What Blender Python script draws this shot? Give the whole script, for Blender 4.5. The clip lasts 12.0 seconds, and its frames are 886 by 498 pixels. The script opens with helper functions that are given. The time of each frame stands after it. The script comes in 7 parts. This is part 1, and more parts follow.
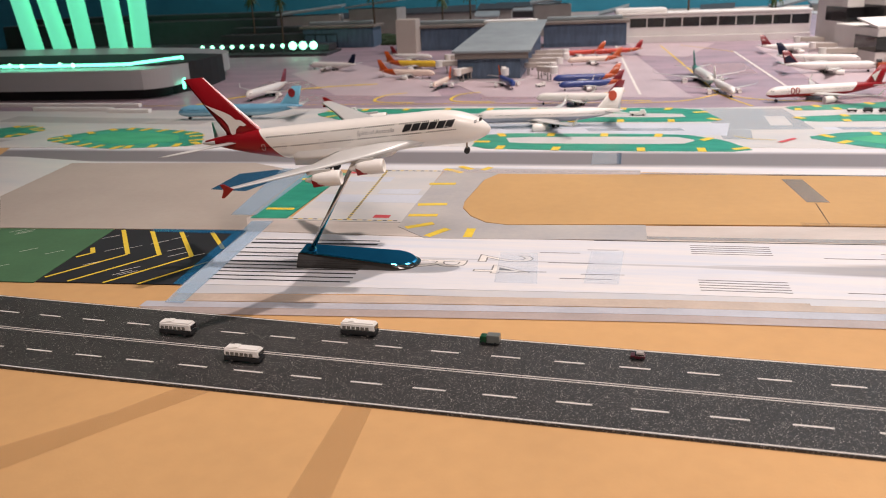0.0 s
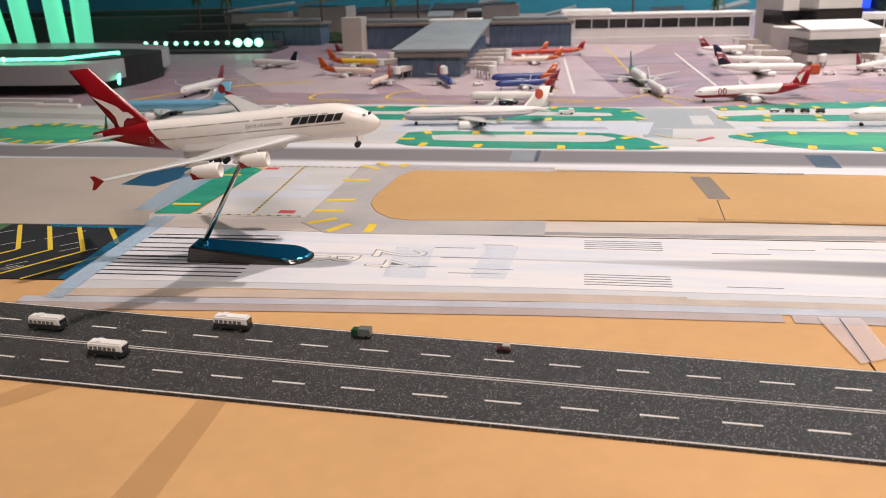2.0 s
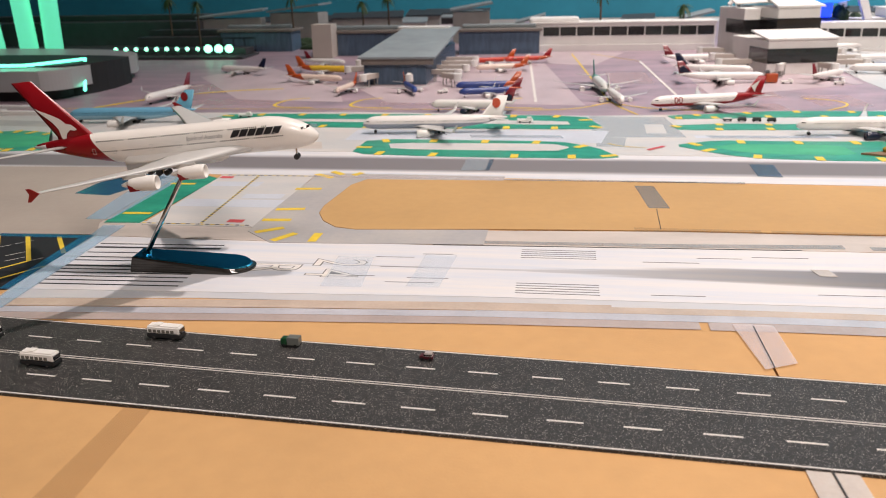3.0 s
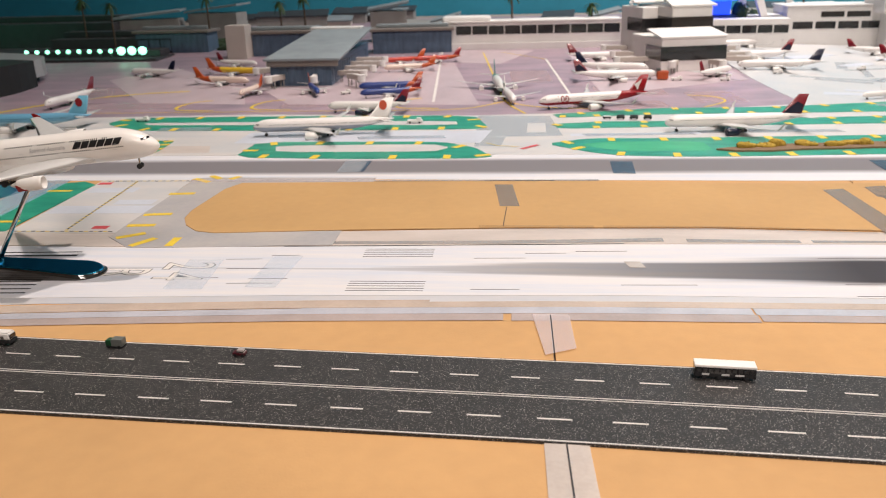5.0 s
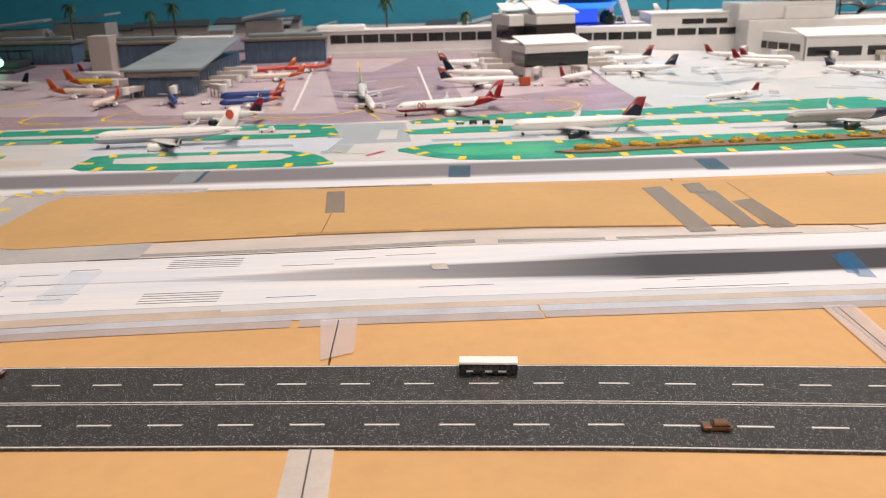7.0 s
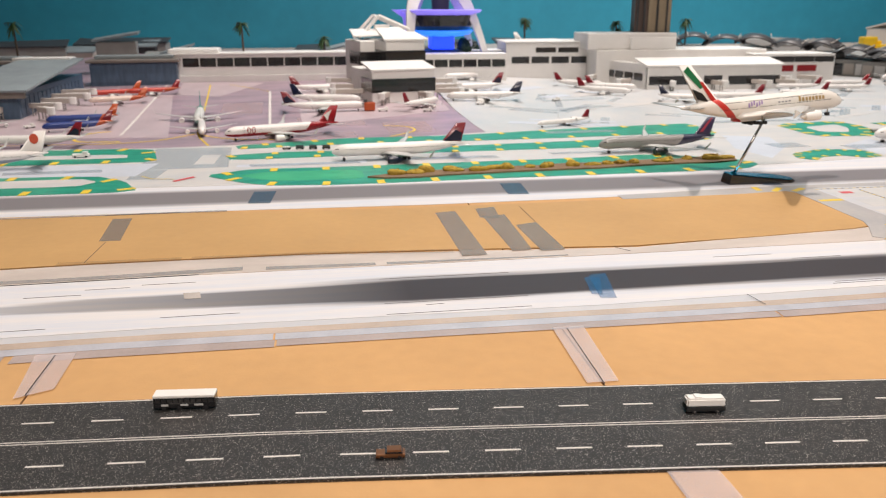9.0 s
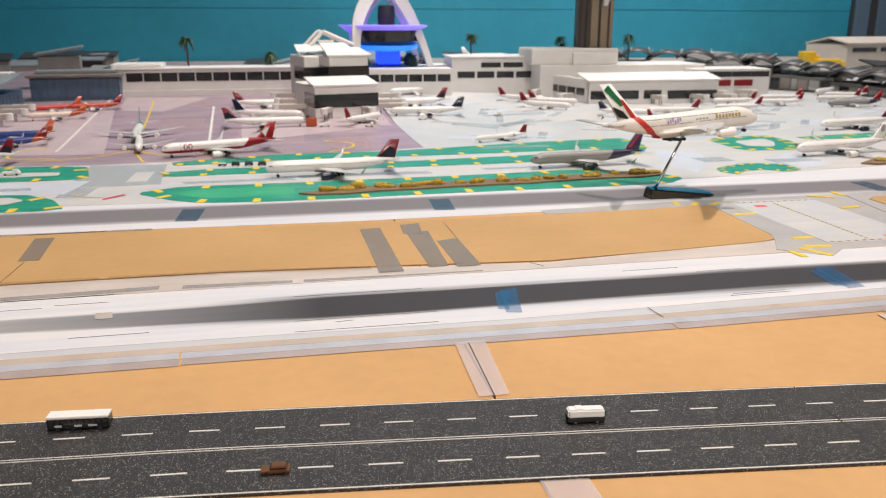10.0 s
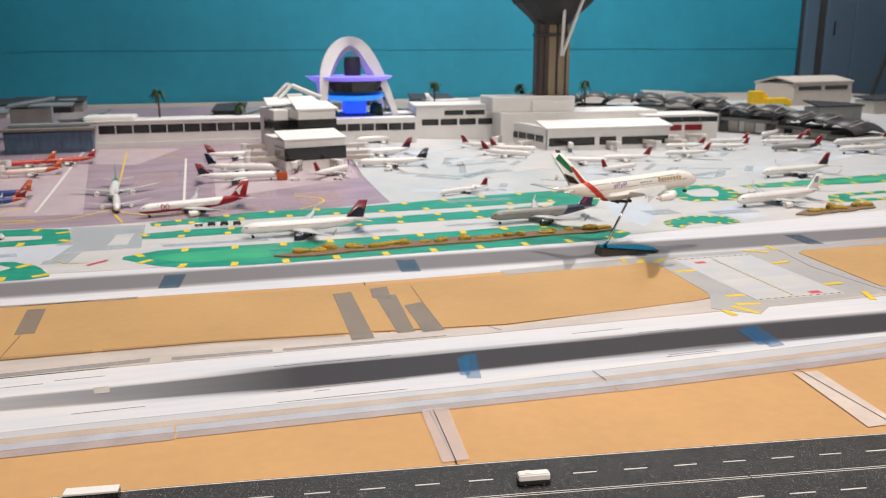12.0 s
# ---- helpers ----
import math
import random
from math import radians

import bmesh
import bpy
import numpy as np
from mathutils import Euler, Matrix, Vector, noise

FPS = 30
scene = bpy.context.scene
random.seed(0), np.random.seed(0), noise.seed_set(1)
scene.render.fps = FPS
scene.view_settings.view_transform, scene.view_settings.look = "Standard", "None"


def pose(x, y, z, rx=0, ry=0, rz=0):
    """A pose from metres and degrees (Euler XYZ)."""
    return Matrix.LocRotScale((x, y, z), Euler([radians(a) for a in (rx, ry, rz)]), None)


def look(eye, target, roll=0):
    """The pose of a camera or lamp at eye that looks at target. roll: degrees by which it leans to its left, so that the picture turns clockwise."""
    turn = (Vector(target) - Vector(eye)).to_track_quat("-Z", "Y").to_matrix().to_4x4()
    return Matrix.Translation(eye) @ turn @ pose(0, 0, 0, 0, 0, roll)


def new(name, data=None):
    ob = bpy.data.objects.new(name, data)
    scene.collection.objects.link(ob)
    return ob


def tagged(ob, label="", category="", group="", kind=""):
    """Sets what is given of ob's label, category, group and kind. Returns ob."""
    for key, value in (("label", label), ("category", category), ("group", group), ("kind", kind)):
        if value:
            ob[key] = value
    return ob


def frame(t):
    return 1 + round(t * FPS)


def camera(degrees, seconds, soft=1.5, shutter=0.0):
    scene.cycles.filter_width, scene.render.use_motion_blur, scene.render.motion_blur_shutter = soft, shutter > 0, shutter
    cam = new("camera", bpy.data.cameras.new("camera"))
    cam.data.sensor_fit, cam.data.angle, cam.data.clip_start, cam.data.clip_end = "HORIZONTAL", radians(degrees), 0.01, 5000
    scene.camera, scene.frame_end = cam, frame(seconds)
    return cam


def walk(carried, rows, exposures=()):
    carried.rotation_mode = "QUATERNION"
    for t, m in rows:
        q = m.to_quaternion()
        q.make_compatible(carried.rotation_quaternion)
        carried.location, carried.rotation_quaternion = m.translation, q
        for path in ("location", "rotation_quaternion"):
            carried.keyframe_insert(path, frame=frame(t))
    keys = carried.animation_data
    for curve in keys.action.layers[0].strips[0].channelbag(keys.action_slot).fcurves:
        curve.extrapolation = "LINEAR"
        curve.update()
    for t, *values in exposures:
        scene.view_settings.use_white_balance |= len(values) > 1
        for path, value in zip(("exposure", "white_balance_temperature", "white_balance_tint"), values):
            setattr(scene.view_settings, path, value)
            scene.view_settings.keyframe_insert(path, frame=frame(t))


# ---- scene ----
# The camera: one lens, a slow slide along the near edge of the table.
cam = camera(57.5, 12.0, soft=0.95)
cam.data.dof.use_dof, cam.data.dof.focus_distance, cam.data.dof.aperture_fstop = True, 0.50, 20.0
# seconds, stops, kelvin, tint
EXPOSURES = ((0, 0.05, 6900, 21), (3, 0.03, 6800, 17), (7.5, -0.06, 6900, 15.5), (10, -0.17, 6700, 13), (12, -0.2, 6550, 12))
PATH = [
    (0, (0.04691, -0.07131, 0.17335), (-0.07210, 0.46618, -0.01397), -2.36),
    (0.5, (0.06066, -0.06599, 0.17092), (-0.05378, 0.47239, -0.01669), -2.23),
    (1, (0.07415, -0.06302, 0.16900), (-0.03430, 0.47638, -0.01924), -2.05),
    (1.5, (0.08348, -0.06197, 0.16635), (-0.01849, 0.47868, -0.02192), -1.82),
    (2, (0.09281, -0.06194, 0.16747), (-0.00334, 0.48006, -0.01997), -1.52),
    (2.5, (0.10667, -0.06359, 0.17109), (0.01609, 0.47984, -0.01500), -1.33),
    (3, (0.12261, -0.06807, 0.17424), (0.03848, 0.47668, -0.01097), -1.21),
    (5, (0.20087, -0.08876, 0.18630), (0.15050, 0.45859, -0.00347), -1.48),
    (5.5, (0.21673, -0.08836, 0.18574), (0.17873, 0.46012, -0.00364), -1.55),
    (6, (0.23068, -0.08641, 0.18353), (0.20704, 0.46328, -0.00467), -1.61),
    (6.5, (0.25320, -0.08734, 0.18264), (0.24594, 0.46330, -0.00415), -1.56),
    (7, (0.27348, -0.08487, 0.18090), (0.28446, 0.46638, -0.00387), -1.45),
    (7.5, (0.30318, -0.08354, 0.18002), (0.33288, 0.46777, -0.00251), -1.25),
    (9.5, (0.38590, -0.09477, 0.17959), (0.48106, 0.45477, 0.01497), 0.10),
    (10, (0.40231, -0.10570, 0.18749), (0.50996, 0.44247, 0.02606), 0.11),
    (10.5, (0.41977, -0.11667, 0.19127), (0.53832, 0.42990, 0.03207), 0.07),
    (11, (0.42848, -0.13117, 0.19936), (0.55527, 0.41427, 0.04263), 0.03),
    (11.5, (0.41965, -0.14646, 0.21258), (0.55073, 0.39940, 0.06092), -0.06),
    (12, (0.39373, -0.15739, 0.23779), (0.52520, 0.39086, 0.09542), -0.21),
]
walk(cam, [(t, look(eye, target, roll)) for t, eye, target, roll in PATH], EXPOSURES)

# Light: one ceiling spot over the middle of the table, and softer unseen fill lamps.
world = bpy.data.worlds.new("world")
scene.world = world
world.use_nodes = True
world.node_tree.nodes["Background"].inputs[0].default_value = (0.5, 0.52, 0.55, 1)
world.node_tree.nodes["Background"].inputs[1].default_value = 0.05


def area_lamp(name, eye, target, watts, size, colour, spread=180):
    data = bpy.data.lights.new(name, "AREA")
    data.shape, data.size, data.energy, data.color, data.spread = "DISK", size, watts, colour, radians(spread)
    lamp = new(name, data)
    lamp.matrix_world = look(eye, target)
    return lamp


spot = bpy.data.lights.new("ceiling_spot", "SPOT")
spot.energy, spot.color, spot.shadow_soft_size = 304, (1.0, 0.93, 0.86), 0.06
spot.spot_size, spot.spot_blend = radians(54), 0.8
new("ceiling_spot", spot).matrix_world = look((0.70, 0.99, 3.3), (0.68, 0.78, 0))
# Added fill with no fixture behind it: model sides, back wall, right end.
area_lamp("fill_light_front", (0.90, -1.5, 2.3), (0.62, 0.35, 0), 9.2, 0.9, (1.0, 0.92, 0.85), 60)
area_lamp("fill_light_back", (1.7, 2.05, 3.2), (1.6, 3.6, 0.3), 88, 0.9, (1.0, 0.965, 0.93), 125)
area_lamp("fill_light_side", (3.0, 0.6, 3.2), (2.3, 1.2, 0), 9, 0.9, (1.0, 0.96, 0.92), 110)

# Materials.
def material(name, colour, rough=0.5, metal=0.0, vary=0.12, scale=60.0, bump=0.0, bump_scale=900.0, second=None, coat=0.0, stretch=None, rand=0.0):
    """A surface with a slow stain and a fine grain. vary: how far the colour strays; second: the stain's colour."""
    m = bpy.data.materials.new(name)
    m.use_nodes = True
    nt = m.node_tree
    b = nt.nodes["Principled BSDF"]
    b.inputs["Roughness"].default_value, b.inputs["Metallic"].default_value = rough, metal
    b.inputs["Coat Weight"].default_value = coat
    co = nt.nodes.new("ShaderNodeTexCoord")
    src = co.outputs["Object"]
    if stretch:
        mp = nt.nodes.new("ShaderNodeMapping")
        mp.inputs["Scale"].default_value = stretch
        nt.links.new(src, mp.inputs[0])
        src = mp.outputs[0]
    big = nt.nodes.new("ShaderNodeTexNoise")
    big.inputs["Scale"].default_value, big.inputs["Detail"].default_value = scale, 4
    fine = nt.nodes.new("ShaderNodeTexNoise")
    fine.inputs["Scale"].default_value, fine.inputs["Detail"].default_value = scale * 14, 3
    nt.links.new(src, big.inputs[0]), nt.links.new(src, fine.inputs[0])
    add = nt.nodes.new("ShaderNodeMath")
    add.operation = "MULTIPLY_ADD"
    add.inputs[1].default_value = 0.35
    nt.links.new(fine.outputs[0], add.inputs[0]), nt.links.new(big.outputs[0], add.inputs[2])
    ramp = nt.nodes.new("ShaderNodeMapRange")
    ramp.inputs["From Min"].default_value, ramp.inputs["From Max"].default_value = 0.45, 0.9
    nt.links.new(add.outputs[0], ramp.inputs[0])
    mix = nt.nodes.new("ShaderNodeMix")
    mix.data_type = "RGBA"
    other = second or tuple(c * (1 - vary) for c in colour)
    mix.inputs["A"].default_value, mix.inputs["B"].default_value = (*colour, 1), (*other, 1)
    nt.links.new(ramp.outputs[0], mix.inputs["Factor"])
    out = mix.outputs["Result"]
    if rand:
        info = nt.nodes.new("ShaderNodeObjectInfo")
        hsv = nt.nodes.new("ShaderNodeHueSaturation")
        mr = nt.nodes.new("ShaderNodeMapRange")
        mr.inputs["To Min"].default_value, mr.inputs["To Max"].default_value = 1 - rand, 1 + rand
        nt.links.new(info.outputs["Random"], mr.inputs[0]), nt.links.new(mr.outputs[0], hsv.inputs["Value"])
        nt.links.new(out, hsv.inputs["Color"])
        out = hsv.outputs[0]
    nt.links.new(out, b.inputs["Base Color"])
    if bump:
        n2 = nt.nodes.new("ShaderNodeTexNoise")
        n2.inputs["Scale"].default_value, n2.inputs["Detail"].default_value = bump_scale, 3
        nt.links.new(src, n2.inputs[0])
        bp = nt.nodes.new("ShaderNodeBump")
        bp.inputs["Strength"].default_value, bp.inputs["Distance"].default_value = bump, 0.0004
        nt.links.new(n2.outputs[0], bp.inputs["Height"]), nt.links.new(bp.outputs[0], b.inputs["Normal"])
    return m


def glow(name, colour, strength):
    m = material(name, colour, 0.4)
    b = m.node_tree.nodes["Principled BSDF"]
    b.inputs["Emission Color"].default_value, b.inputs["Emission Strength"].default_value = (*colour, 1), strength
    return m


def clear_tape(name, colour, alpha, rough=0.25):
    """Sticky tape: a thin film that lets part of the paper below show."""
    m = material(name, colour, rough, vary=0.2, scale=35, bump=0.15, bump_scale=120)
    b = m.node_tree.nodes["Principled BSDF"]
    b.inputs["Alpha"].default_value = alpha
    return m


def asphalt():
    m = material("road_sandpaper", (0.025, 0.0235, 0.0235), 0.58, vary=0.35, scale=40, bump=0.9, bump_scale=1600)
    nt = m.node_tree
    b = nt.nodes["Principled BSDF"]
    old = b.inputs["Base Color"].links[0].from_socket
    co = nt.nodes.new("ShaderNodeTexCoord")
    v = nt.nodes.new("ShaderNodeTexVoronoi")
    v.inputs["Scale"].default_value = 1900
    nt.links.new(co.outputs["Object"], v.inputs[0])
    sep = nt.nodes.new("ShaderNodeSeparateColor")
    nt.links.new(v.outputs["Color"], sep.inputs[0])
    pick = nt.nodes.new("ShaderNodeMapRange")
    pick.inputs["From Min"].default_value, pick.inputs["From Max"].default_value = 0.70, 0.95
    nt.links.new(sep.outputs[0], pick.inputs[0])
    near = nt.nodes.new("ShaderNodeMapRange")
    near.inputs["From Min"].default_value, near.inputs["From Max"].default_value = 0.5, 0.2
    nt.links.new(v.outputs["Distance"], near.inputs[0])
    mul = nt.nodes.new("ShaderNodeMath")
    mul.operation = "MULTIPLY"
    nt.links.new(pick.outputs[0], mul.inputs[0]), nt.links.new(near.outputs[0], mul.inputs[1])
    mix = nt.nodes.new("ShaderNodeMix")
    mix.data_type = "RGBA"
    mix.inputs["B"].default_value = (0.60, 0.55, 0.51, 1)
    nt.links.new(mul.outputs[0], mix.inputs["Factor"]), nt.links.new(old, mix.inputs["A"])
    nt.links.new(mix.outputs["Result"], b.inputs["Base Color"])
    return m


def runway_print(name, y_mid, half, x_from, x_full, dark, soft=1.0):
    """White print paper with the grey rubber band that the printer drew along its middle; metres."""
    m = material(name, (0.70, 0.665, 0.65), 0.6, scale=9, second=(0.56, 0.59, 0.66), stretch=(0.7, 12, 1))
    nt = m.node_tree
    b = nt.nodes["Principled BSDF"]
    b.inputs["Specular IOR Level"].default_value = 0.25
    old = b.inputs["Base Color"].links[0].from_socket
    co = nt.nodes.new("ShaderNodeTexCoord")
    sep = nt.nodes.new("ShaderNodeSeparateXYZ")
    nt.links.new(co.outputs["Object"], sep.inputs[0])
    streak = nt.nodes.new("ShaderNodeTexNoise")
    streak.inputs["Scale"].default_value, streak.inputs["Detail"].default_value = 6, 5
    mp = nt.nodes.new("ShaderNodeMapping")
    mp.inputs["Scale"].default_value = (0.6, 14, 1)
    nt.links.new(co.outputs["Object"], mp.inputs[0]), nt.links.new(mp.outputs[0], streak.inputs[0])

    def math_node(op, a, c, d=None):
        n = nt.nodes.new("ShaderNodeMath")
        n.operation = op
        for k, v in enumerate((a, c, d)):
            if v is None:
                continue
            if isinstance(v, (int, float)):
                n.inputs[k].default_value = v
            else:
                nt.links.new(v, n.inputs[k])
        return n.outputs[0]

    wob = math_node("MULTIPLY_ADD", streak.outputs[0], 0.020 * soft, -0.010 * soft)
    dy = math_node("ABSOLUTE", math_node("ADD", math_node("SUBTRACT", sep.outputs[1], y_mid), wob), 0)
    # the band opens like a wedge between x_from and x_full
    grow = nt.nodes.new("ShaderNodeMapRange")
    grow.inputs["From Min"].default_value, grow.inputs["From Max"].default_value = x_from, x_full
    nt.links.new(sep.outputs[0], grow.inputs[0])
    wide = math_node("MULTIPLY_ADD", grow.outputs[0], half, 0.002)
    fall = math_node("DIVIDE", dy, wide)
    band = nt.nodes.new("ShaderNodeMapRange")
    band.interpolation_type = "SMOOTHSTEP"
    band.inputs["From Min"].default_value, band.inputs["From Max"].default_value = 1.2, 0.66
    nt.links.new(fall, band.inputs[0])
    amount = math_node("MULTIPLY", band.outputs[0], math_node("MULTIPLY_ADD", grow.outputs[0], 0.72, 0.27))
    mix = nt.nodes.new("ShaderNodeMix")
    mix.data_type = "RGBA"
    mix.inputs["B"].default_value = (*dark, 1)
    nt.links.new(amount, mix.inputs["Factor"]), nt.links.new(old, mix.inputs["A"])
    nt.links.new(mix.outputs["Result"], b.inputs["Base Color"])
    return m


def livery(name, body, tail=None, x_tail=None, lean=0.0, belly=None, z_belly=None, band=0.0):
    """Fuselage paint: a body colour, a belly below a height, and a tail colour behind a leaning line (metres, in the part's own axes)."""
    m = material(name, body, 0.34, vary=0.05, scale=90, coat=0.12)
    nt = m.node_tree
    b = nt.nodes["Principled BSDF"]
    out = b.inputs["Base Color"].links[0].from_socket
    co = nt.nodes.new("ShaderNodeTexCoord")
    sep = nt.nodes.new("ShaderNodeSeparateXYZ")
    nt.links.new(co.outputs["Object"], sep.inputs[0])
    if belly:
        less = nt.nodes.new("ShaderNodeMath")
        less.operation = "LESS_THAN"
        less.inputs[1].default_value = z_belly
        nt.links.new(sep.outputs[2], less.inputs[0])
        mix = nt.nodes.new("ShaderNodeMix")
        mix.data_type = "RGBA"
        mix.inputs["B"].default_value = (*belly, 1)
        nt.links.new(less.outputs[0], mix.inputs["Factor"]), nt.links.new(out, mix.inputs["A"])
        out = mix.outputs["Result"]
    if tail:
        slant = nt.nodes.new("ShaderNodeMath")
        slant.operation = "MULTIPLY_ADD"
        slant.inputs[1].default_value = lean
        nt.links.new(sep.outputs[2], slant.inputs[0]), nt.links.new(sep.outputs[0], slant.inputs[2])
        less = nt.nodes.new("ShaderNodeMath")
        less.operation = "LESS_THAN"
        less.inputs[1].default_value = x_tail
        nt.links.new(slant.outputs[0], less.inputs[0])
        if band:
            more = nt.nodes.new("ShaderNodeMath")
            more.operation = "GREATER_THAN"
            more.inputs[1].default_value = x_tail - band
            nt.links.new(slant.outputs[0], more.inputs[0])
            both = nt.nodes.new("ShaderNodeMath")
            both.operation = "MULTIPLY"
            nt.links.new(less.outputs[0], both.inputs[0]), nt.links.new(more.outputs[0], both.inputs[1])
            less = both
        mix = nt.nodes.new("ShaderNodeMix")
        mix.data_type = "RGBA"
        mix.inputs["B"].default_value = (*tail, 1)
        nt.links.new(less.outputs[0], mix.inputs["Factor"]), nt.links.new(out, mix.inputs["A"])
        out = mix.outputs["Result"]
    nt.links.new(out, b.inputs["Base Color"])
    return m


SAND = material("sand_paper", (0.60, 0.345, 0.145), 0.75, vary=0.17, scale=7, bump=0.2, bump_scale=700)
SAND_ISLAND = material("sand_island", (0.52, 0.31, 0.125), 0.7, vary=0.14, scale=9, bump=0.15, bump_scale=500)
GREY_CARD = material("grey_card", (0.40, 0.345, 0.30), 0.75, vary=0.12, scale=12)
ROAD = asphalt()
LINE = material("white_line", (0.78, 0.74, 0.70), 0.6, vary=0.2, scale=200)
YELLOW = material("yellow_paint", (0.82, 0.58, 0.05), 0.5, vary=0.15, scale=150)
RED_SIGN = material("red_print", (0.65, 0.08, 0.09), 0.5)
BLACK_LINE = material("black_print", (0.03, 0.03, 0.035), 0.6, vary=0.3, scale=200)
GREY_LINE = material("grey_print", (0.22, 0.21, 0.21), 0.6, vary=0.3, scale=90)
PRINT_WHITE = material("print_paper", (0.63, 0.59, 0.56), 0.42, second=(0.51, 0.515, 0.525), scale=11, stretch=(1, 3, 1))
PRINT_GREY = material("grey_print_paper", (0.36, 0.35, 0.365), 0.45, scale=16, second=(0.48, 0.445, 0.42))
PRINT_PINK = material("pinkish_print_paper", (0.62, 0.54, 0.49), 0.45, vary=0.2, scale=14, stretch=(1, 4, 1))
PRINT_SLATE = material("pale_slate_print", (0.50, 0.515, 0.56), 0.42, scale=22, second=(0.58, 0.56, 0.56), stretch=(1, 4, 1))
PRINT_BLUE = material("pale_blue_print", (0.60, 0.63, 0.70), 0.42, vary=0.15, scale=18)
GREEN = material("green_print", (0.03, 0.35, 0.225), 0.38, scale=26, second=(0.012, 0.22, 0.15), stretch=(1.2, 3, 1))
GREEN_LIGHT = material("light_green_print", (0.055, 0.42, 0.21), 0.45, scale=20, second=(0.03, 0.33, 0.17), stretch=(1.2, 3, 1))
GREEN_DARK = material("dark_green_card", (0.06, 0.16, 0.075), 0.7, vary=0.25, scale=25)
CHEVRON = material("black_print_card", (0.012, 0.012, 0.016), 0.7, vary=0.3, scale=30)
APRON = material("mauve_apron_print", (0.435, 0.305, 0.36), 0.42, vary=0.3, scale=10, second=(0.25, 0.20, 0.24), stretch=(1, 2.2, 1))
APRON_LIGHT = material("pale_apron_print", (0.53, 0.425, 0.455), 0.42, vary=0.16, scale=12, stretch=(2.2, 1, 1))
RAMP = material("white_ramp_print", (0.60, 0.575, 0.56), 0.4, scale=8, second=(0.46, 0.495, 0.52), stretch=(1.6, 1, 1))
TAPE_BLUE = clear_tape("blue_tint_tape", (0.50, 0.72, 0.92), 0.32)
TAPE_CLEAR = clear_tape("clear_tape", (0.86, 0.75, 0.74), 0.32)
TAPE_GREY = clear_tape("grey_tape", (0.40, 0.32, 0.26), 0.5)
TAPE_NAVY = clear_tape("navy_tape", (0.03, 0.12, 0.23), 0.75)
TAPE_NAVY_CLEAR = clear_tape("deep_blue_clear_tape", (0.02, 0.16, 0.34), 0.6)
TAPE_BROWN = clear_tape("brown_tape", (0.34, 0.18, 0.08), 0.09)
TAPE_LILAC = clear_tape("lilac_tape", (0.60, 0.50, 0.47), 0.72)
TAPE_WARM = clear_tape("warm_clear_tape", (0.74, 0.60, 0.50), 0.74)
TAPE_PALE = clear_tape("pale_grey_tape", (0.52, 0.49, 0.47), 0.5)
TAPE_DARK = clear_tape("dark_blue_tape", (0.07, 0.14, 0.23), 0.34)
TAPE_DEEP = clear_tape("deep_blue_tape", (0.03, 0.20, 0.46), 0.20)
RUNWAY_N = runway_print("runway_print_near", 0.411, 0.0225, 0.10, 0.42, (0.043, 0.037, 0.042))
RUNWAY_S = runway_print("runway_print_far", 0.706, 0.030, -1.4, -0.6, (0.19, 0.175, 0.185), 0.5)
WHITE = material("white_plastic", (0.80, 0.78, 0.75), 0.4, vary=0.06, scale=80)
WHITE_MODEL = material("white_card_model", (0.80, 0.78, 0.755), 0.55, vary=0.08, scale=30, bump=0.1, bump_scale=300)
GREY_MODEL = material("grey_card_model", (0.34, 0.33, 0.31), 0.6, vary=0.2, scale=30)
DARK_MODEL = material("charcoal_card", (0.05, 0.05, 0.055), 0.5, vary=0.3, scale=40)
GLASS_DARK = material("dark_window_print", (0.018, 0.018, 0.02), 0.18, vary=0.4, scale=60, coat=0.4)
BLUE_WALL_MODEL = material("slate_blue_facade", (0.10, 0.16, 0.24), 0.45, vary=0.35, scale=45, stretch=(3, 3, 0.6))
ROOF_GREY = material("grey_green_roof", (0.27, 0.31, 0.33), 0.55, vary=0.25, scale=20)
ROOF_BROWN = material("brown_grey_roof", (0.23, 0.20, 0.18), 0.6, vary=0.25, scale=24)
BEIGE_MODEL = material("beige_block", (0.55, 0.49, 0.44), 0.6, vary=0.1, scale=24)
RUBBER = material("black_rubber", (0.015, 0.015, 0.016), 0.7)
METAL = material("polished_metal", (0.62, 0.60, 0.58), 0.16, 1.0, vary=0.06, scale=120)
GUN = material("dark_metal", (0.12, 0.12, 0.12), 0.35, 0.9)
GREY_WING = material("pale_grey_paint", (0.56, 0.56, 0.55), 0.32, vary=0.06, scale=120, coat=0.2)
BLUE_CHROME = material("blue_chrome", (0.04, 0.50, 0.78), 0.12, 1.0, vary=0.2, scale=14)
STAND_DARK = material("dark_stand_side", (0.03, 0.026, 0.022), 0.25, 0.2, coat=0.6)

# Building helpers. All lengths below are plan units; meshes are scaled to metres when they are linked.
MM = 0.001163  # one unit of the plan below, in metres: the models are 1:400


def rise(x, y):
    """The table's print sheets climb slightly towards the terminals."""
    k = min(max((x - 600) / 400, 0), 1)
    return 0.026 * max(0, min(y, 1650) - 1000) * (1 - k)


def place(x, y, z=0, turn=0):
    return pose(x * MM, y * MM, z * MM, 0, 0, turn)


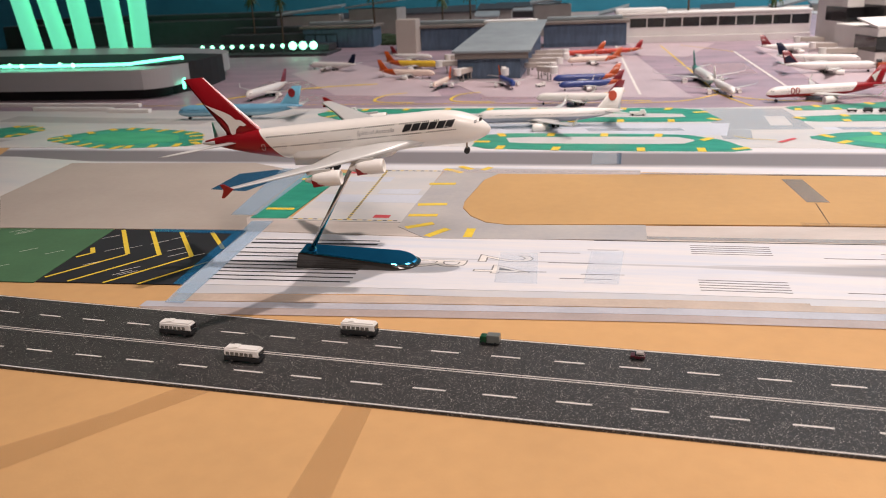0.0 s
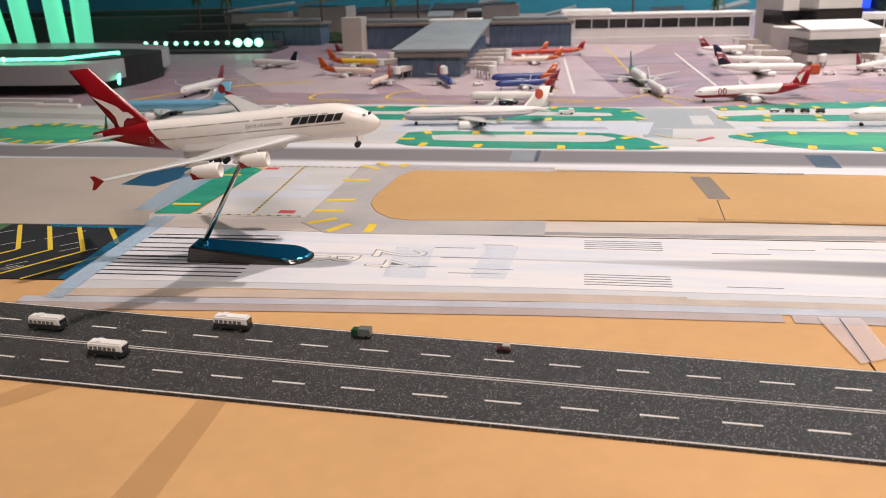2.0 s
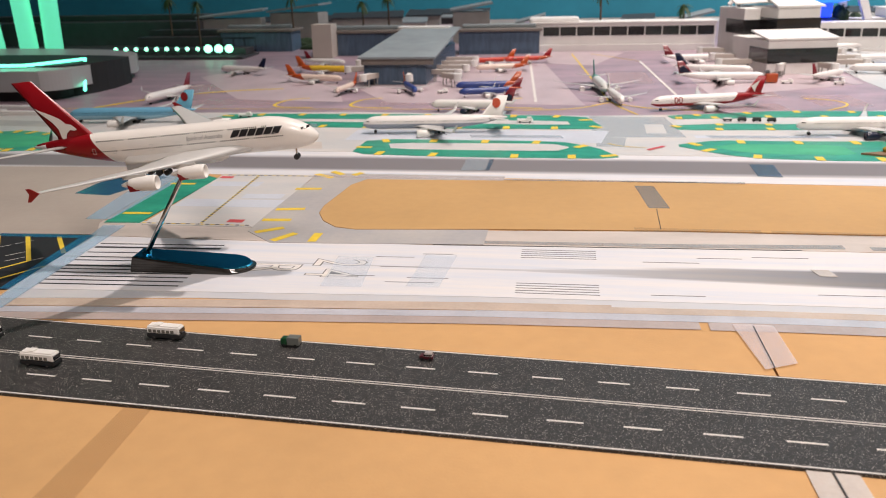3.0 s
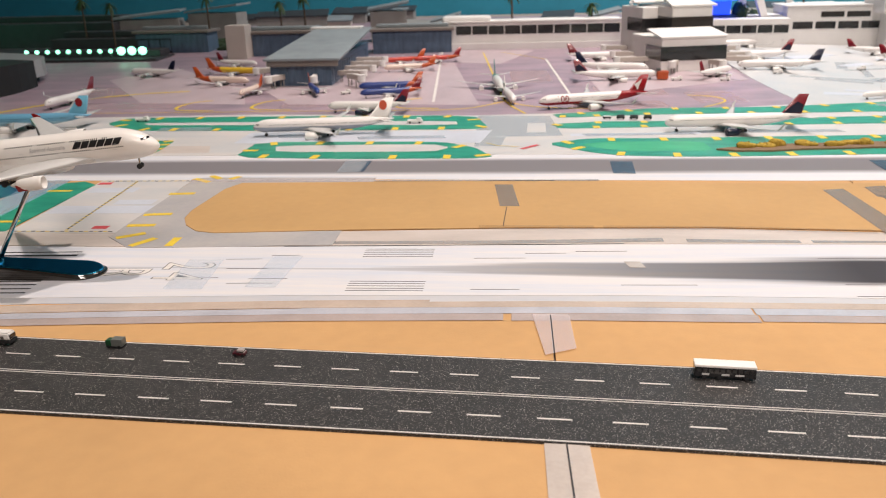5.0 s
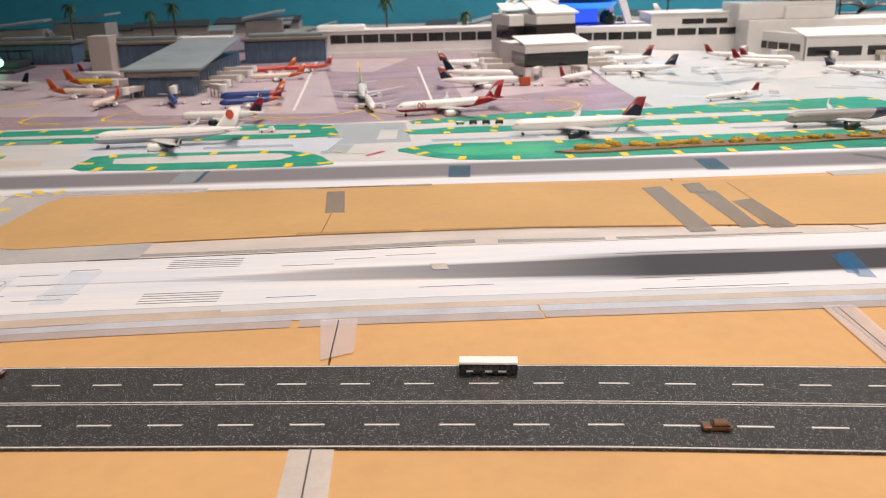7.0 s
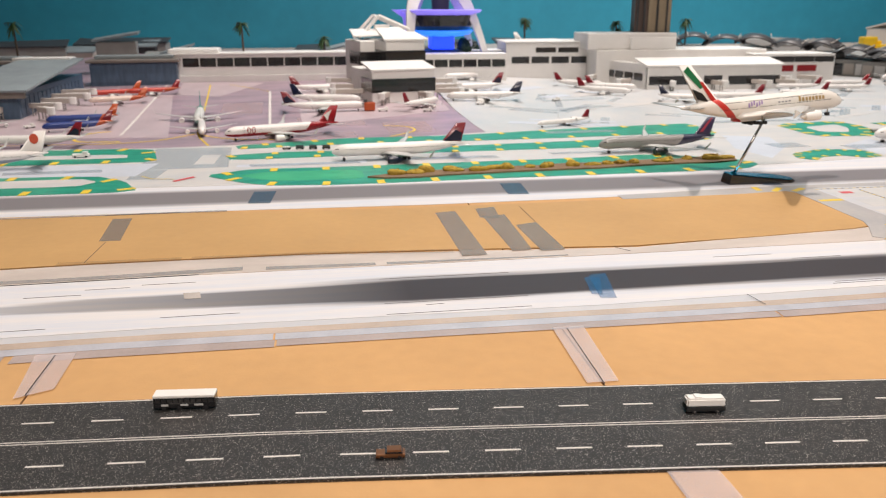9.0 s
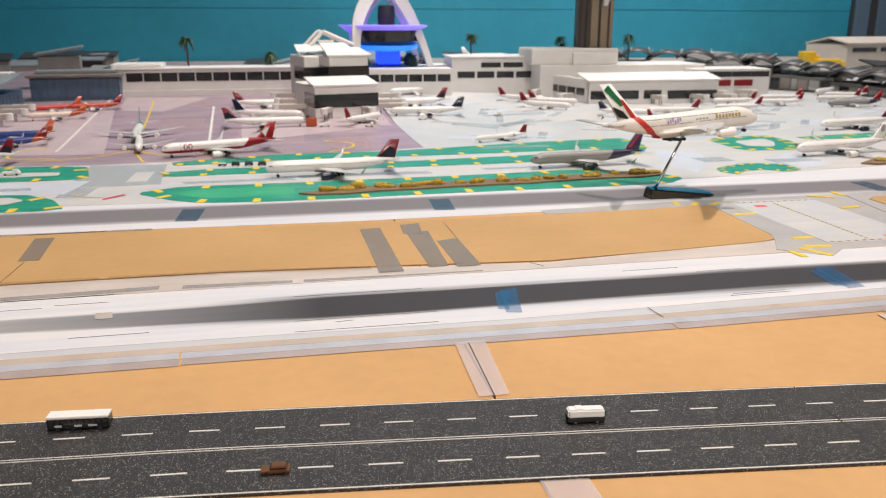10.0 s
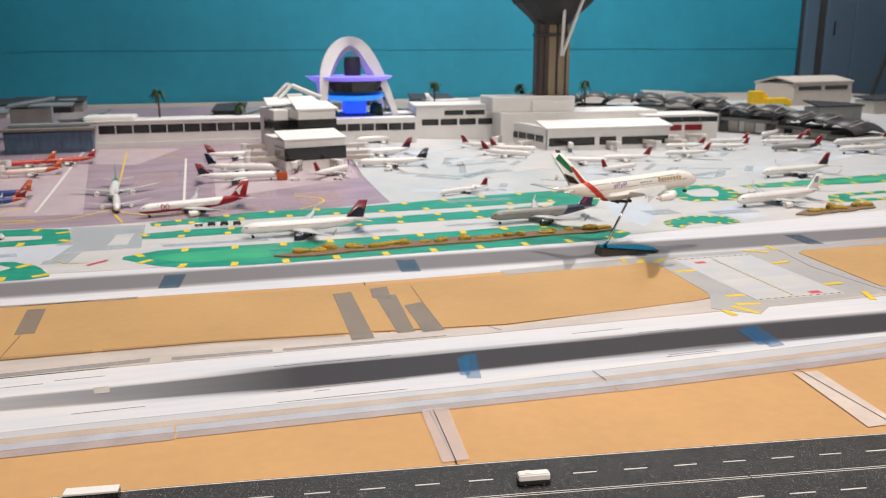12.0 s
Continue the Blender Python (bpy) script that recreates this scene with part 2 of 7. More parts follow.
def finish(name, bm, mat, smooth=False):
    bmesh.ops.recalc_face_normals(bm, faces=bm.faces)
    bmesh.ops.scale(bm, vec=(MM, MM, MM), verts=bm.verts)
    me = bpy.data.meshes.new(name)
    bm.to_mesh(me)
    bm.free()
    for f in me.polygons:
        f.use_smooth = smooth
    for one in mat if isinstance(mat, (list, tuple)) else [mat]:
        me.materials.append(one)
    return me


def part(name, bm, mat, parent=None, label="", smooth=False):
    ob = new(name, finish(name, bm, mat, smooth))
    if parent:
        ob.parent = parent
    return tagged(ob, label)


def thing(name, m, label, category, group="", kind=""):
    ob = new(name)
    ob.empty_display_size = 0.01
    ob.matrix_world = m
    return tagged(ob, label, category, group, kind)


def flat(name, bm, mat, label, category, kind="structure", m=None, smooth=False):
    ob = new(name, finish(name, bm, mat, smooth))
    if m:
        ob.matrix_world = m
    return tagged(ob, label, category, kind=kind)


def box(bm, x0, x1, y0, y1, z0, z1, bevel=0.0):
    geo = bmesh.ops.create_cube(bm, size=1)
    for v in geo["verts"]:
        v.co = Vector((x0 + (v.co.x + 0.5) * (x1 - x0), y0 + (v.co.y + 0.5) * (y1 - y0), z0 + (v.co.z + 0.5) * (z1 - z0)))
    if bevel:
        es = {e for v in geo["verts"] for e in v.link_edges}
        bmesh.ops.bevel(bm, geom=list(es), offset=bevel, segments=2, affect="EDGES", profile=0.6)
    return geo["verts"]


def prism(bm, pts, z0, z1):
    lo = [bm.verts.new((*p[:2], (p[2] if len(p) > 2 else 0) + z0)) for p in pts]
    hi = [bm.verts.new((*p[:2], (p[2] if len(p) > 2 else 0) + z1)) for p in pts]
    n = len(pts)
    bm.faces.new(hi), bm.faces.new(lo[::-1])
    for i in range(n):
        bm.faces.new((lo[i], lo[(i + 1) % n], hi[(i + 1) % n], hi[i]))


def loft(bm, rings, cap=True):
    rows = [[bm.verts.new(p) for p in r] for r in rings]
    n = len(rows[0])
    for a, b in zip(rows, rows[1:]):
        for i in range(n):
            bm.faces.new((a[i], a[(i + 1) % n], b[(i + 1) % n], b[i]))
    if cap:
        bm.faces.new(rows[0][::-1]), bm.faces.new(rows[-1])
    return rows


def rod(bm, a, b, r0, r1=None, seg=10):
    a, b = Vector(a), Vector(b)
    r1 = r0 if r1 is None else r1
    q = (b - a).to_track_quat("Z", "Y")
    ring = lambda c, r: [c + q @ Vector((r * math.cos(2 * math.pi * k / seg), r * math.sin(2 * math.pi * k / seg), 0)) for k in range(seg)]
    loft(bm, [ring(a, r0), ring(b, r1)])


def bar(bm, x0, y0, x1, y1, w, z, h=0.12):
    """A painted bar from one point to another on the ground."""
    d = Vector((x1 - x0, y1 - y0)).normalized() * (w / 2)
    prism(bm, [(x0 + d.y, y0 - d.x), (x1 + d.y, y1 - d.x), (x1 - d.y, y1 + d.x), (x0 - d.y, y0 + d.x)], z, z + h)


def sheet(name, pts, z, mat, label, category, thick=0.3, step=40, soft=0.0):
    """A sheet of paper of any outline, laid on the table; it follows the rise of the far half."""
    bm = bmesh.new()
    xs, ys = [p[0] for p in pts], [p[1] for p in pts]
    vs = [bm.verts.new((*p, 0)) for p in pts]
    bm.faces.new(vs)
    if max(ys) > 1000:
        for k in range(int((max(ys) - max(1000, min(ys))) / step) + 1):
            y = max(1000, min(ys)) + k * step
            bmesh.ops.bisect_plane(bm, geom=bm.verts[:] + bm.edges[:] + bm.faces[:], plane_co=(0, y, 0), plane_no=(0, 1, 0))
        for x in range(600, 1001, 80):
            bmesh.ops.bisect_plane(bm, geom=bm.verts[:] + bm.edges[:] + bm.faces[:], plane_co=(x, 0, 0), plane_no=(1, 0, 0))
    ext = bmesh.ops.extrude_face_region(bm, geom=bm.faces[:])
    top = [v for v in ext["geom"] if isinstance(v, bmesh.types.BMVert)]
    for v in bm.verts:
        v.co.z = rise(v.co.x, v.co.y) + z
    for v in top:
        v.co.z += thick
    return flat(name, bm, mat, label, category)


def blob(pts, turns=3):
    """Rounds an outline off by cutting its corners."""
    for _ in range(turns):
        out = []
        for a, b in zip(pts, pts[1:] + pts[:1]):
            out += [(a[0] * 0.75 + b[0] * 0.25, a[1] * 0.75 + b[1] * 0.25), (a[0] * 0.25 + b[0] * 0.75, a[1] * 0.25 + b[1] * 0.75)]
        pts = out
    return pts


def letters(text, size, offset=0.0, shear=0.0):
    """The mesh of a text in the built-in font, in millimetres, as a bmesh."""
    cu = bpy.data.curves.new("lettering", "FONT")
    cu.body, cu.size, cu.offset, cu.shear = text, size, offset, shear
    cu.resolution_u = 3
    ob = bpy.data.objects.new("lettering", cu)
    scene.collection.objects.link(ob)
    dg = bpy.context.evaluated_depsgraph_get()
    me = bpy.data.meshes.new_from_object(ob.evaluated_get(dg))
    bm = bmesh.new()
    bm.from_mesh(me)
    bpy.data.objects.remove(ob)
    bpy.data.meshes.remove(me)
    bpy.data.curves.remove(cu)
    return bm


COLOURS = {}


def paint(rgb, rough=0.3):
    if rgb not in COLOURS:
        COLOURS[rgb] = material("model_paint", rgb, rough, vary=0.06, scale=120, coat=0.1)
    return COLOURS[rgb]


RED = (0.26, 0.005, 0.010)
RED_TAIL = paint(RED)

# The room: a floor, four walls and a ceiling round the table.
def slab(name, x0, x1, y0, y1, z0, z1, mat, label, category):
    bm = bmesh.new()
    box(bm, x0, x1, y0, y1, z0, z1)
    return flat(name, bm, mat, label, category)


WALL_BLUE = material("blue_paper_wall", (0.022, 0.29, 0.43), 0.5, vary=0.25, scale=1.6, bump=0.3, bump_scale=6)
ROOM_WALL = material("room_wall", (0.55, 0.54, 0.52), 0.8, vary=0.06, scale=2)
ROOM_FLOOR = material("room_carpet", (0.12, 0.12, 0.13), 0.9, vary=0.2, scale=30)
CABINET = material("slate_cabinet", (0.085, 0.14, 0.205), 0.45, vary=0.12, scale=5)
slab("floor", -3200, 4600, -3000, 3400, -840, -800, ROOM_FLOOR, "dark carpeted room floor", "floor")
slab("ceiling", -3200, 4600, -3000, 3400, 3000, 3040, ROOM_WALL, "plain pale ceiling", "ceiling")
slab("wall_south", -3200, 4600, -3040, -3000, -800, 3000, ROOM_WALL, "plain pale wall behind the viewer", "wall")
slab("wall_west", -3240, -3200, -3000, 3400, -800, 3000, ROOM_WALL, "plain pale side wall", "wall")
slab("wall_east", 4600, 4640, -3000, 3400, -800, 3000, ROOM_WALL, "plain pale side wall", "wall")
slab("wall_north", -3200, 4600, 3140, 3180, -800, 3000, ROOM_WALL, "wall behind the blue paper", "wall")
# blue paper in overlapping lengths
wall_paper = thing("wall_paper", place(0, 0), "teal-blue paper sheets taped in overlapping rows on the wall", "wall paper", kind="structure")
rng = random.Random(4)
for row, (z0, z1) in enumerate(((-200, 190), (186, 520), (515, 980), (975, 1500), (1495, 2100))):
    x = -3190 + 300 * row
    while x < 2750:
        w = rng.choice((1180, 1240))
        bm = bmesh.new()
        y = 3126 - 1.2 * row + rng.uniform(-0.5, 0.5)
        box(bm, x, min(x + w, 2760), y, y + 2, z0 + rng.uniform(-3, 3), z1)
        part("paper_sheet", bm, WALL_BLUE, wall_paper)
        x += w - 6
# slate cabinet at the right of the blue wall
cab = thing("tall_cabinet", place(3250, 3102, -800), "tall slate-blue metal cabinet with a dark slot handle", "cabinet")
# The charcoal colour paints the deep shadow in the gap between two doors.
bm = bmesh.new(); box(bm, -486, 1000, 0, 36, 0, 2400, 3); part("body", bm, DARK_MODEL, cab, "carcass in charcoal for the shadow gap between doors")
for x0, x1 in ((-487, -421), (-378, -238), (-234, 200), (204, 640)):
    bm = bmesh.new(); box(bm, x0, x1, -14, -0.5, 20, 2380, 3); door = part("door", bm, CABINET, cab)
    if x0 == -378:
        bm = bmesh.new(); box(bm, -343, -334, -18, -14.2, 1040, 1102, 2); part("handle", bm, RUBBER, door, "black slot handle")
# a dark leaning prop at the table's far right
bm = bmesh.new(); rod(bm, (0, 0, 0), (55, -10, 210), 7, 7, 10)
prop = new("leaning_post", finish("leaning_post", bm, RUBBER))
prop.matrix_world = place(2560, 2420, -4)
tagged(prop, "dark leaning post standing on the table board", "post")

# The table and its paper landscape.
bm = bmesh.new(); box(bm, -1500, 2900, 60, 3110, -60, -4, 3)
flat("ground", bm, GREY_CARD, "grey-brown board of the display table", "table top")
for x in (-1300, 700, 2700):
    for y in (200, 2900):
        bm = bmesh.new(); box(bm, x - 30, x + 30, y - 30, y + 30, -800, -60, 3)
        flat("table_leg", bm, GUN, "dark square table leg under the board", "table leg")

# Sand paper under the road and the near runway, in three butted sheets.
for x0, x1 in ((-1480, 190.5), (191.5, 430.5), (431.5, 2890)):
    bm = bmesh.new(); box(bm, x0, x1, 62, 700, -3.9, -1.0)
    flat("ground_sheet", bm, SAND, "warm tan paper ground sheet", "paper ground")

NEAR_EDGE = ((-900, 250), (-182, 197), (0, 186.5), (190, 175.5), (300, 168), (441, 154), (574, 140), (1500, 40))
FAR_EDGE = ((-900, 330), (-234, 269), (-27, 252.5), (192, 239), (300, 232), (460, 217), (622, 201), (1500, 112))


def road_y(x, across):
    """The road's own line, gently bent: across is 0 at its near edge and 1 at its far edge."""
    lo, hi = (float(np.interp(x, *zip(*edge))) for edge in (NEAR_EDGE, FAR_EDGE))
    return lo + (hi - lo) * across


# The road: two lengths of printed sandpaper with a joint between them.
for x0, x1 in ((-900, 565.6), (566.4, 1500)):
    xs = [x0 + (x1 - x0) * k / 48 for k in range(49)]
    bm = bmesh.new()
    ys = [(x, road_y(x, 1)) for x in reversed(xs)]
    if x1 < 600:
        ys[0] = (565.96, ys[0][1])
    else:
        ys[-1] = (566.0, ys[-1][1])
    prism(bm, [(x, road_y(x, 0)) for x in xs] + ys, -0.98, 0.2)
    flat("road", bm, ROAD, "charcoal grit road strip with white markings", "road")
for a, w in ((0.013, 0.6), (0.489, 0.42), (0.514, 0.42), (0.987, 0.6)):
    bm = bmesh.new()
    for x0, x1 in ((-900, 565.6), (566.4, 1500)):
        xs = [x0 + (x1 - x0) * k / 48 for k in range(49)]
        prism(bm, [(x, road_y(x, a) - w / 2) for x in xs] + [(x, road_y(x, a) + w / 2) for x in reversed(xs)], 0.2, 0.32)
    flat("road_line", bm, LINE, "thin white line along the road", "road marking")
dashes = thing("road_dashes", place(0, 0), "short white lane dashes painted on the road", "road marking", kind="structure")
dash_mesh = []
for half in (6.0, 6.5):
    bm = bmesh.new()
    bar(bm, -half, 0, half, 0, 0.85, 0.2)
    dash_mesh.append(finish("dash", bm, LINE))
LANES = ((0.74, ((-24, -822), (1, -199.5), (8, -26.5), (10, 25), (16, 178), (26, 438), (34, 645), (50, 1059))),
         (0.243, ((-24, -818), (1, -178), (4, -102), (7, -26), (9, 28.5), (15, 188.5), (17, 244), (20, 325), (24, 428.5), (27, 504.5), (31, 607), (50, 1090))))
for lane, (across, marks) in enumerate(LANES):
    for k in range(-24, 50):
        x = float(np.interp(k, *zip(*marks)))
        ob = new("dash", dash_mesh[lane])
        ob.parent = dashes
        ob.matrix_local = place(x, road_y(x, across), 0, math.degrees(math.atan(road_y(x + 1, across) - road_y(x, across))))


def tape(pts, mat, label, z=0.3):
    bm = bmesh.new()
    prism(bm, pts, z, z + 0.06)
    return flat("tape_strip", bm, mat, label, "tape")


# Near runway and its shoulders.
sheet("runway_near", [(-183, 298), (-180, 300), (60, 312), (240, 316), (460, 314), (900, 330), (2600, 390), (2600, 480), (900, 408), (500, 400), (240, 398), (60, 392), (-50, 389), (-186, 391)], -0.95, RUNWAY_N, "white printed runway sheet with a grey rubber band", "runway")
sheet("runway_shoulder", [(-178, 287), (-75, 297), (60, 302), (240, 305), (460, 303), (900, 318), (2600, 376), (2600, 389), (900, 329.5), (460, 313.5), (240, 315.5), (60, 311.5), (-180, 299.5)], -0.95, PRINT_SLATE, "pale blue-grey printed shoulder beside the runway", "runway shoulder")
sheet("runway_shoulder", [(-186, 392), (-50, 390), (60, 393), (240, 399), (500, 401), (900, 409), (2600, 481), (2600, 560), (880, 424), (705, 436), (520, 414), (300, 430), (170, 429), (-30, 417), (-60, 425), (-205, 425)], -0.97, PRINT_PINK, "pale printed shoulder beside the runway", "runway shoulder")
bm = bmesh.new()
stripes = bmesh.new()
for k, y in enumerate((308.5, 314.5, 320.5, 326, 331.5, 337, 346, 352, 360, 369.5, 376)):
    bar(stripes, -171 - 0.3 * k, y, -92.5 - 0.3 * k, y + 3, 2.4 if k in (5, 9) else 1.2, -0.6)
flat("threshold_stripes", stripes, BLACK_LINE, "dark threshold stripes at the runway end", "runway marking")
for y0 in (319, 373):
    for k in range(5):
        bar(bm, 83, y0 + 3.4 * k, 125, y0 + 3.4 * k + 0.4, 0.55, -0.6)
for x, y, l in ((1, 367, 22), (7, 351, 24), (-8, 335.5, 15), (14.6, 328, 26), (25, 335, 22), (27, 374, 17), (150, 322, 26), (180, 380, 24), (150, 371, 30), (230, 330, 40), (210, 384, 30), (346, 374, 78), (346, 333, 80), (346, 317, 78), (368, 328, 10), (605, 327, 40), (608, 330, 36), (608, 375, 34), (560, 385, 40)):
    bar(bm, x, y, x + l, y + 0.8, 0.5, -0.6)
flat("runway_lines", bm, GREY_LINE, "thin dark bars printed across the white runway", "runway marking")

# runway number, white with a thin dark outline, read along the runway
for text, x, y, size in (("2", -31, 361.5, 42), ("4", -31, 344.5, 42), ("R", -66, 352, 42)):
    for off, mat, z, nm in ((0.6, GREY_LINE, -0.62, "number_outline"), (-0.25, LINE, -0.58, "number_fill")):
        bm = letters(text, size * 1.0, off)
        for v in bm.verts:
            v.co.y *= 1.0
            v.co.x *= 0.62
        bmesh.ops.transform(bm, matrix=Matrix.Translation((x, y, z)) @ Matrix.Rotation(-math.pi / 2, 4, "Z"), verts=bm.verts)
        flat("runway_" + nm, bm, mat, "runway number character, white with a thin dark outline", "runway marking")

# Tan islands between the runways.
island = [(-48, 549), (-56, 530), (-60, 470), (-58, 452), (-50, 434), (-38, 421), (-24, 417), (60, 424), (175, 430), (300, 431), (420, 424), (520, 416), (620, 425), (690, 433), (704, 437), (709, 450), (713, 545), (708, 552), (660, 547), (500, 543), (370, 543), (205, 552), (60, 551)]
sheet("sand_island", island, -0.6, SAND_ISLAND, "tan paper island between the two runways", "paper island", 0.5)
sheet("sand_island", [(872, 548), (868, 470), (866, 430), (890, 424), (1300, 445), (2000, 470), (2000, 560), (1300, 560), (884, 556)], -0.6, SAND_ISLAND, "tan paper island between the two runways", "paper island", 0.5)
sheet("island_border", [(-68, 568), (-93, 566), (-93, 500), (-93, 440), (-92, 408), (-70, 387), (-40, 388), (60, 394), (60, 423), (-24, 416.5), (-38, 420.5), (-50, 433.5), (-58.5, 452), (-60.5, 470), (-56.5, 530), (-48, 549.5), (60, 551.5), (60, 566)], -0.62, PRINT_GREY, "grey printed taxiway shoulder round the tan island", "taxiway shoulder")
sheet("island_border", [(690, 412), (720, 390), (737, 404), (737.5, 440), (737.5, 500), (737.5, 560), (706, 572), (560, 560), (560, 546), (660, 547.5), (709, 552.5), (714, 545), (710, 450), (704.5, 436.5)], -0.62, PRINT_GREY, "grey printed taxiway shoulder round the tan island", "taxiway shoulder")
sheet("island_border", [(862, 410), (1000, 418), (1300, 428), (1300, 444.5), (890, 423.5), (865.5, 429.5), (867, 470), (871, 548.5), (884, 557), (1300, 561), (1300, 575), (862, 575), (850, 500)], -0.62, PRINT_GREY, "grey printed taxiway shoulder round the tan island", "taxiway shoulder")

# Far runway.
sheet("runway_far", [(-520, 555), (-300, 560), (60, 562), (400, 553), (720, 560), (1100, 590), (2600, 700), (2600, 800), (1100, 712), (720, 664), (400, 648), (60, 655), (-300, 655), (-560, 640)], -0.98, RUNWAY_S, "printed far runway with a broad grey band", "runway")
sheet("taxiway", [(-1200, 600), (-570, 641), (-300, 656), (60, 656), (400, 649), (720, 665), (1100, 713), (2600, 801), (2600, 1000), (1100, 920), (780, 930), (520, 922), (375, 888), (130, 864), (-140, 886), (-415, 872), (-800, 870), (-1200, 860)], -1.0, PRINT_WHITE, "white printed taxiway sheet", "taxiway")
sheet("apron", [(-1300, 870.5), (-800, 870.5), (-415, 872.5), (-140, 886.5), (130, 864.5), (375, 888.5), (519, 922), (512, 1140), (530, 2600), (-1300, 2600)], -1.0, APRON, "mauve-grey printed apron with parking lines", "apron")
sheet("ramp", [(519.5, 922.5), (780, 930.5), (1100, 920.5), (2600, 1000.5), (2700, 2600), (531, 2600), (530.5, 1800), (512.5, 1140)], -1.0, RAMP, "white and pale-blue printed ramp sheet", "apron")
for pts in ([(-120, 960), (130, 940), (70, 1345), (-60, 1420), (-200, 1100)], [(-330, 985), (-180, 965), (-230, 1120), (-420, 1330), (-480, 1200)], [(290, 1010), (505, 1120), (505, 1480), (270, 1440)], [(75, 1345), (150, 1320), (210, 1500), (60, 1520)]):
    sheet("apron_patch", pts, -0.7, APRON_LIGHT, "pale pinkish printed apron stand", "apron", 0.2)


def ramp_patches():
    r = random.Random(11)
    for k in range(26):
        x, y = r.uniform(560, 1500), r.uniform(960, 1350)
        l, w, a = r.uniform(60, 190), r.uniform(12, 34), r.choice((0.5, 0.55, -0.35))
        dx, dy = math.cos(a), math.sin(a)
        sheet("ramp_patch", [(x, y), (x + l * dx, y + l * dy), (x + l * dx - w * dy, y + l * dy + w * dx), (x - w * dy, y + w * dx)], -0.69 + 0.004 * k, PRINT_BLUE if k % 3 else PRINT_WHITE, "pale blue printed concrete patch on the ramp", "apron", 0.2)


ramp_patches()

# Green islands with yellow edge ticks.
def ticks(bm, pts, every, length, width, z, inward=0.5):
    """Yellow bars set square across an outline at even steps."""
    left = every / 2
    for a, b in zip(pts, pts[1:] + pts[:1]):
        a, b = Vector(a), Vector(b)
        d, l = (b - a).normalized() if (b - a).length else Vector((1, 0)), (b - a).length
        n = Vector((-d.y, d.x))
        while left < l:
            c = a + d * left
            zz = z + rise(*c)
            bar(bm, *(c - n * length * (1 - inward)), *(c + n * length * inward), width, zz, 0.12)
            left += every
        left -= l


def cut(pts, k=0.14):
    """Takes the sharp tips off an outline."""
    out = []
    for a, b in zip(pts, pts[1:] + pts[:1]):
        out += [(a[0] + (b[0] - a[0]) * k, a[1] + (b[1] - a[1]) * k), (b[0] + (a[0] - b[0]) * k, b[1] + (a[1] - b[1]) * k)]
    return out


def inset(pts, d):
    """Draws an outline in by d, corner by corner."""
    n, out = len(pts), []
    area = sum(pts[i][0] * pts[(i + 1) % n][1] - pts[(i + 1) % n][0] * pts[i][1] for i in range(n))
    side = 1 if area > 0 else -1
    for i in range(n):
        a, b, c = Vector(pts[i - 1]), Vector(pts[i]), Vector(pts[(i + 1) % n])
        u, v = (b - a).normalized(), (c - b).normalized()
        m = (Vector((-u.y, u.x)) + Vector((-v.y, v.x)))
        m = m.normalized() * d / max(0.6, m.length / 2) if m.length > 0.01 else m
        out.append(tuple(b + m * side))
    return out


def green_island(pts, core=None, fill=None, every=50, length=15, width=7.0):
    area = sum(a[0] * b[1] - b[0] * a[1] for a, b in zip(pts, pts[1:] + pts[:1]))
    if area < 0:
        pts = pts[::-1]
    rim = cut(pts)
    sheet("green_island", rim, -0.66, GREEN, "green printed taxiway island with a darker rim", "taxiway island", 0.3)
    bm = bmesh.new()
    ticks(bm, rim, every, length, width, -0.30, 0.9)
    flat("yellow_ticks", bm, YELLOW, "short yellow edge ticks round a green island", "taxiway marking")
    if fill:
        sheet("green_fill", cut(fill), -0.352, GREEN_LIGHT, "lighter green middle of a taxiway island", "taxiway island", 0.03)
    if core:
        sheet("pale_island_core", cut(core), -0.35, PRINT_WHITE, "pale printed core of a green island", "taxiway island", 0.03)


green_island([(-88, 646), (-86, 717), (102, 712), (136, 683), (156, 637), (18, 637)], [(-62, 697), (94, 700), (112, 684), (98, 666), (-54, 668)])
green_island([(204, 698), (246, 723), (313, 721), (560, 730), (665, 741), (737, 704), (751, 673), (727, 652), (666, 648), (500, 645), (340, 638), (271, 644), (242, 660)], None, [(236, 694), (262, 706), (352, 704), (354, 662), (280, 662), (256, 672)])
green_island([(-560, 684), (-500, 752), (-390, 724), (-356, 655), (-454, 634)], None, [(-520, 690), (-490, 726), (-410, 708), (-390, 672), (-450, 656)], every=24)
green_island([(-690, 700), (-640, 770), (-590, 740), (-600, 690)], every=24)
green_island([(-304, 830), (-290, 868), (-100, 869), (127, 862), (145, 790), (131, 777), (-118, 779), (-248, 785)], [(-260, 832), (-89, 832), (108, 826), (112, 802), (-94, 812), (-244, 816)])
green_island([(214, 803), (271, 816), (329, 814), (474, 825), (630, 840), (720, 850), (720, 812), (618, 792), (463, 788), (327, 781), (220, 776)], length=12)
green_island([(217, 866), (277, 881), (339, 900), (471, 900), (658, 937), (768, 950), (802, 953), (806, 880), (775, 826), (722, 812), (722, 850), (741, 874), (600, 862), (469, 859), (336, 858), (223, 841)], every=58, length=13)
green_island([(806, 697), (814, 720), (860, 742), (903, 728), (903, 694), (880, 686), (860, 702), (835, 697), (818, 681)], every=17, length=8, width=4)
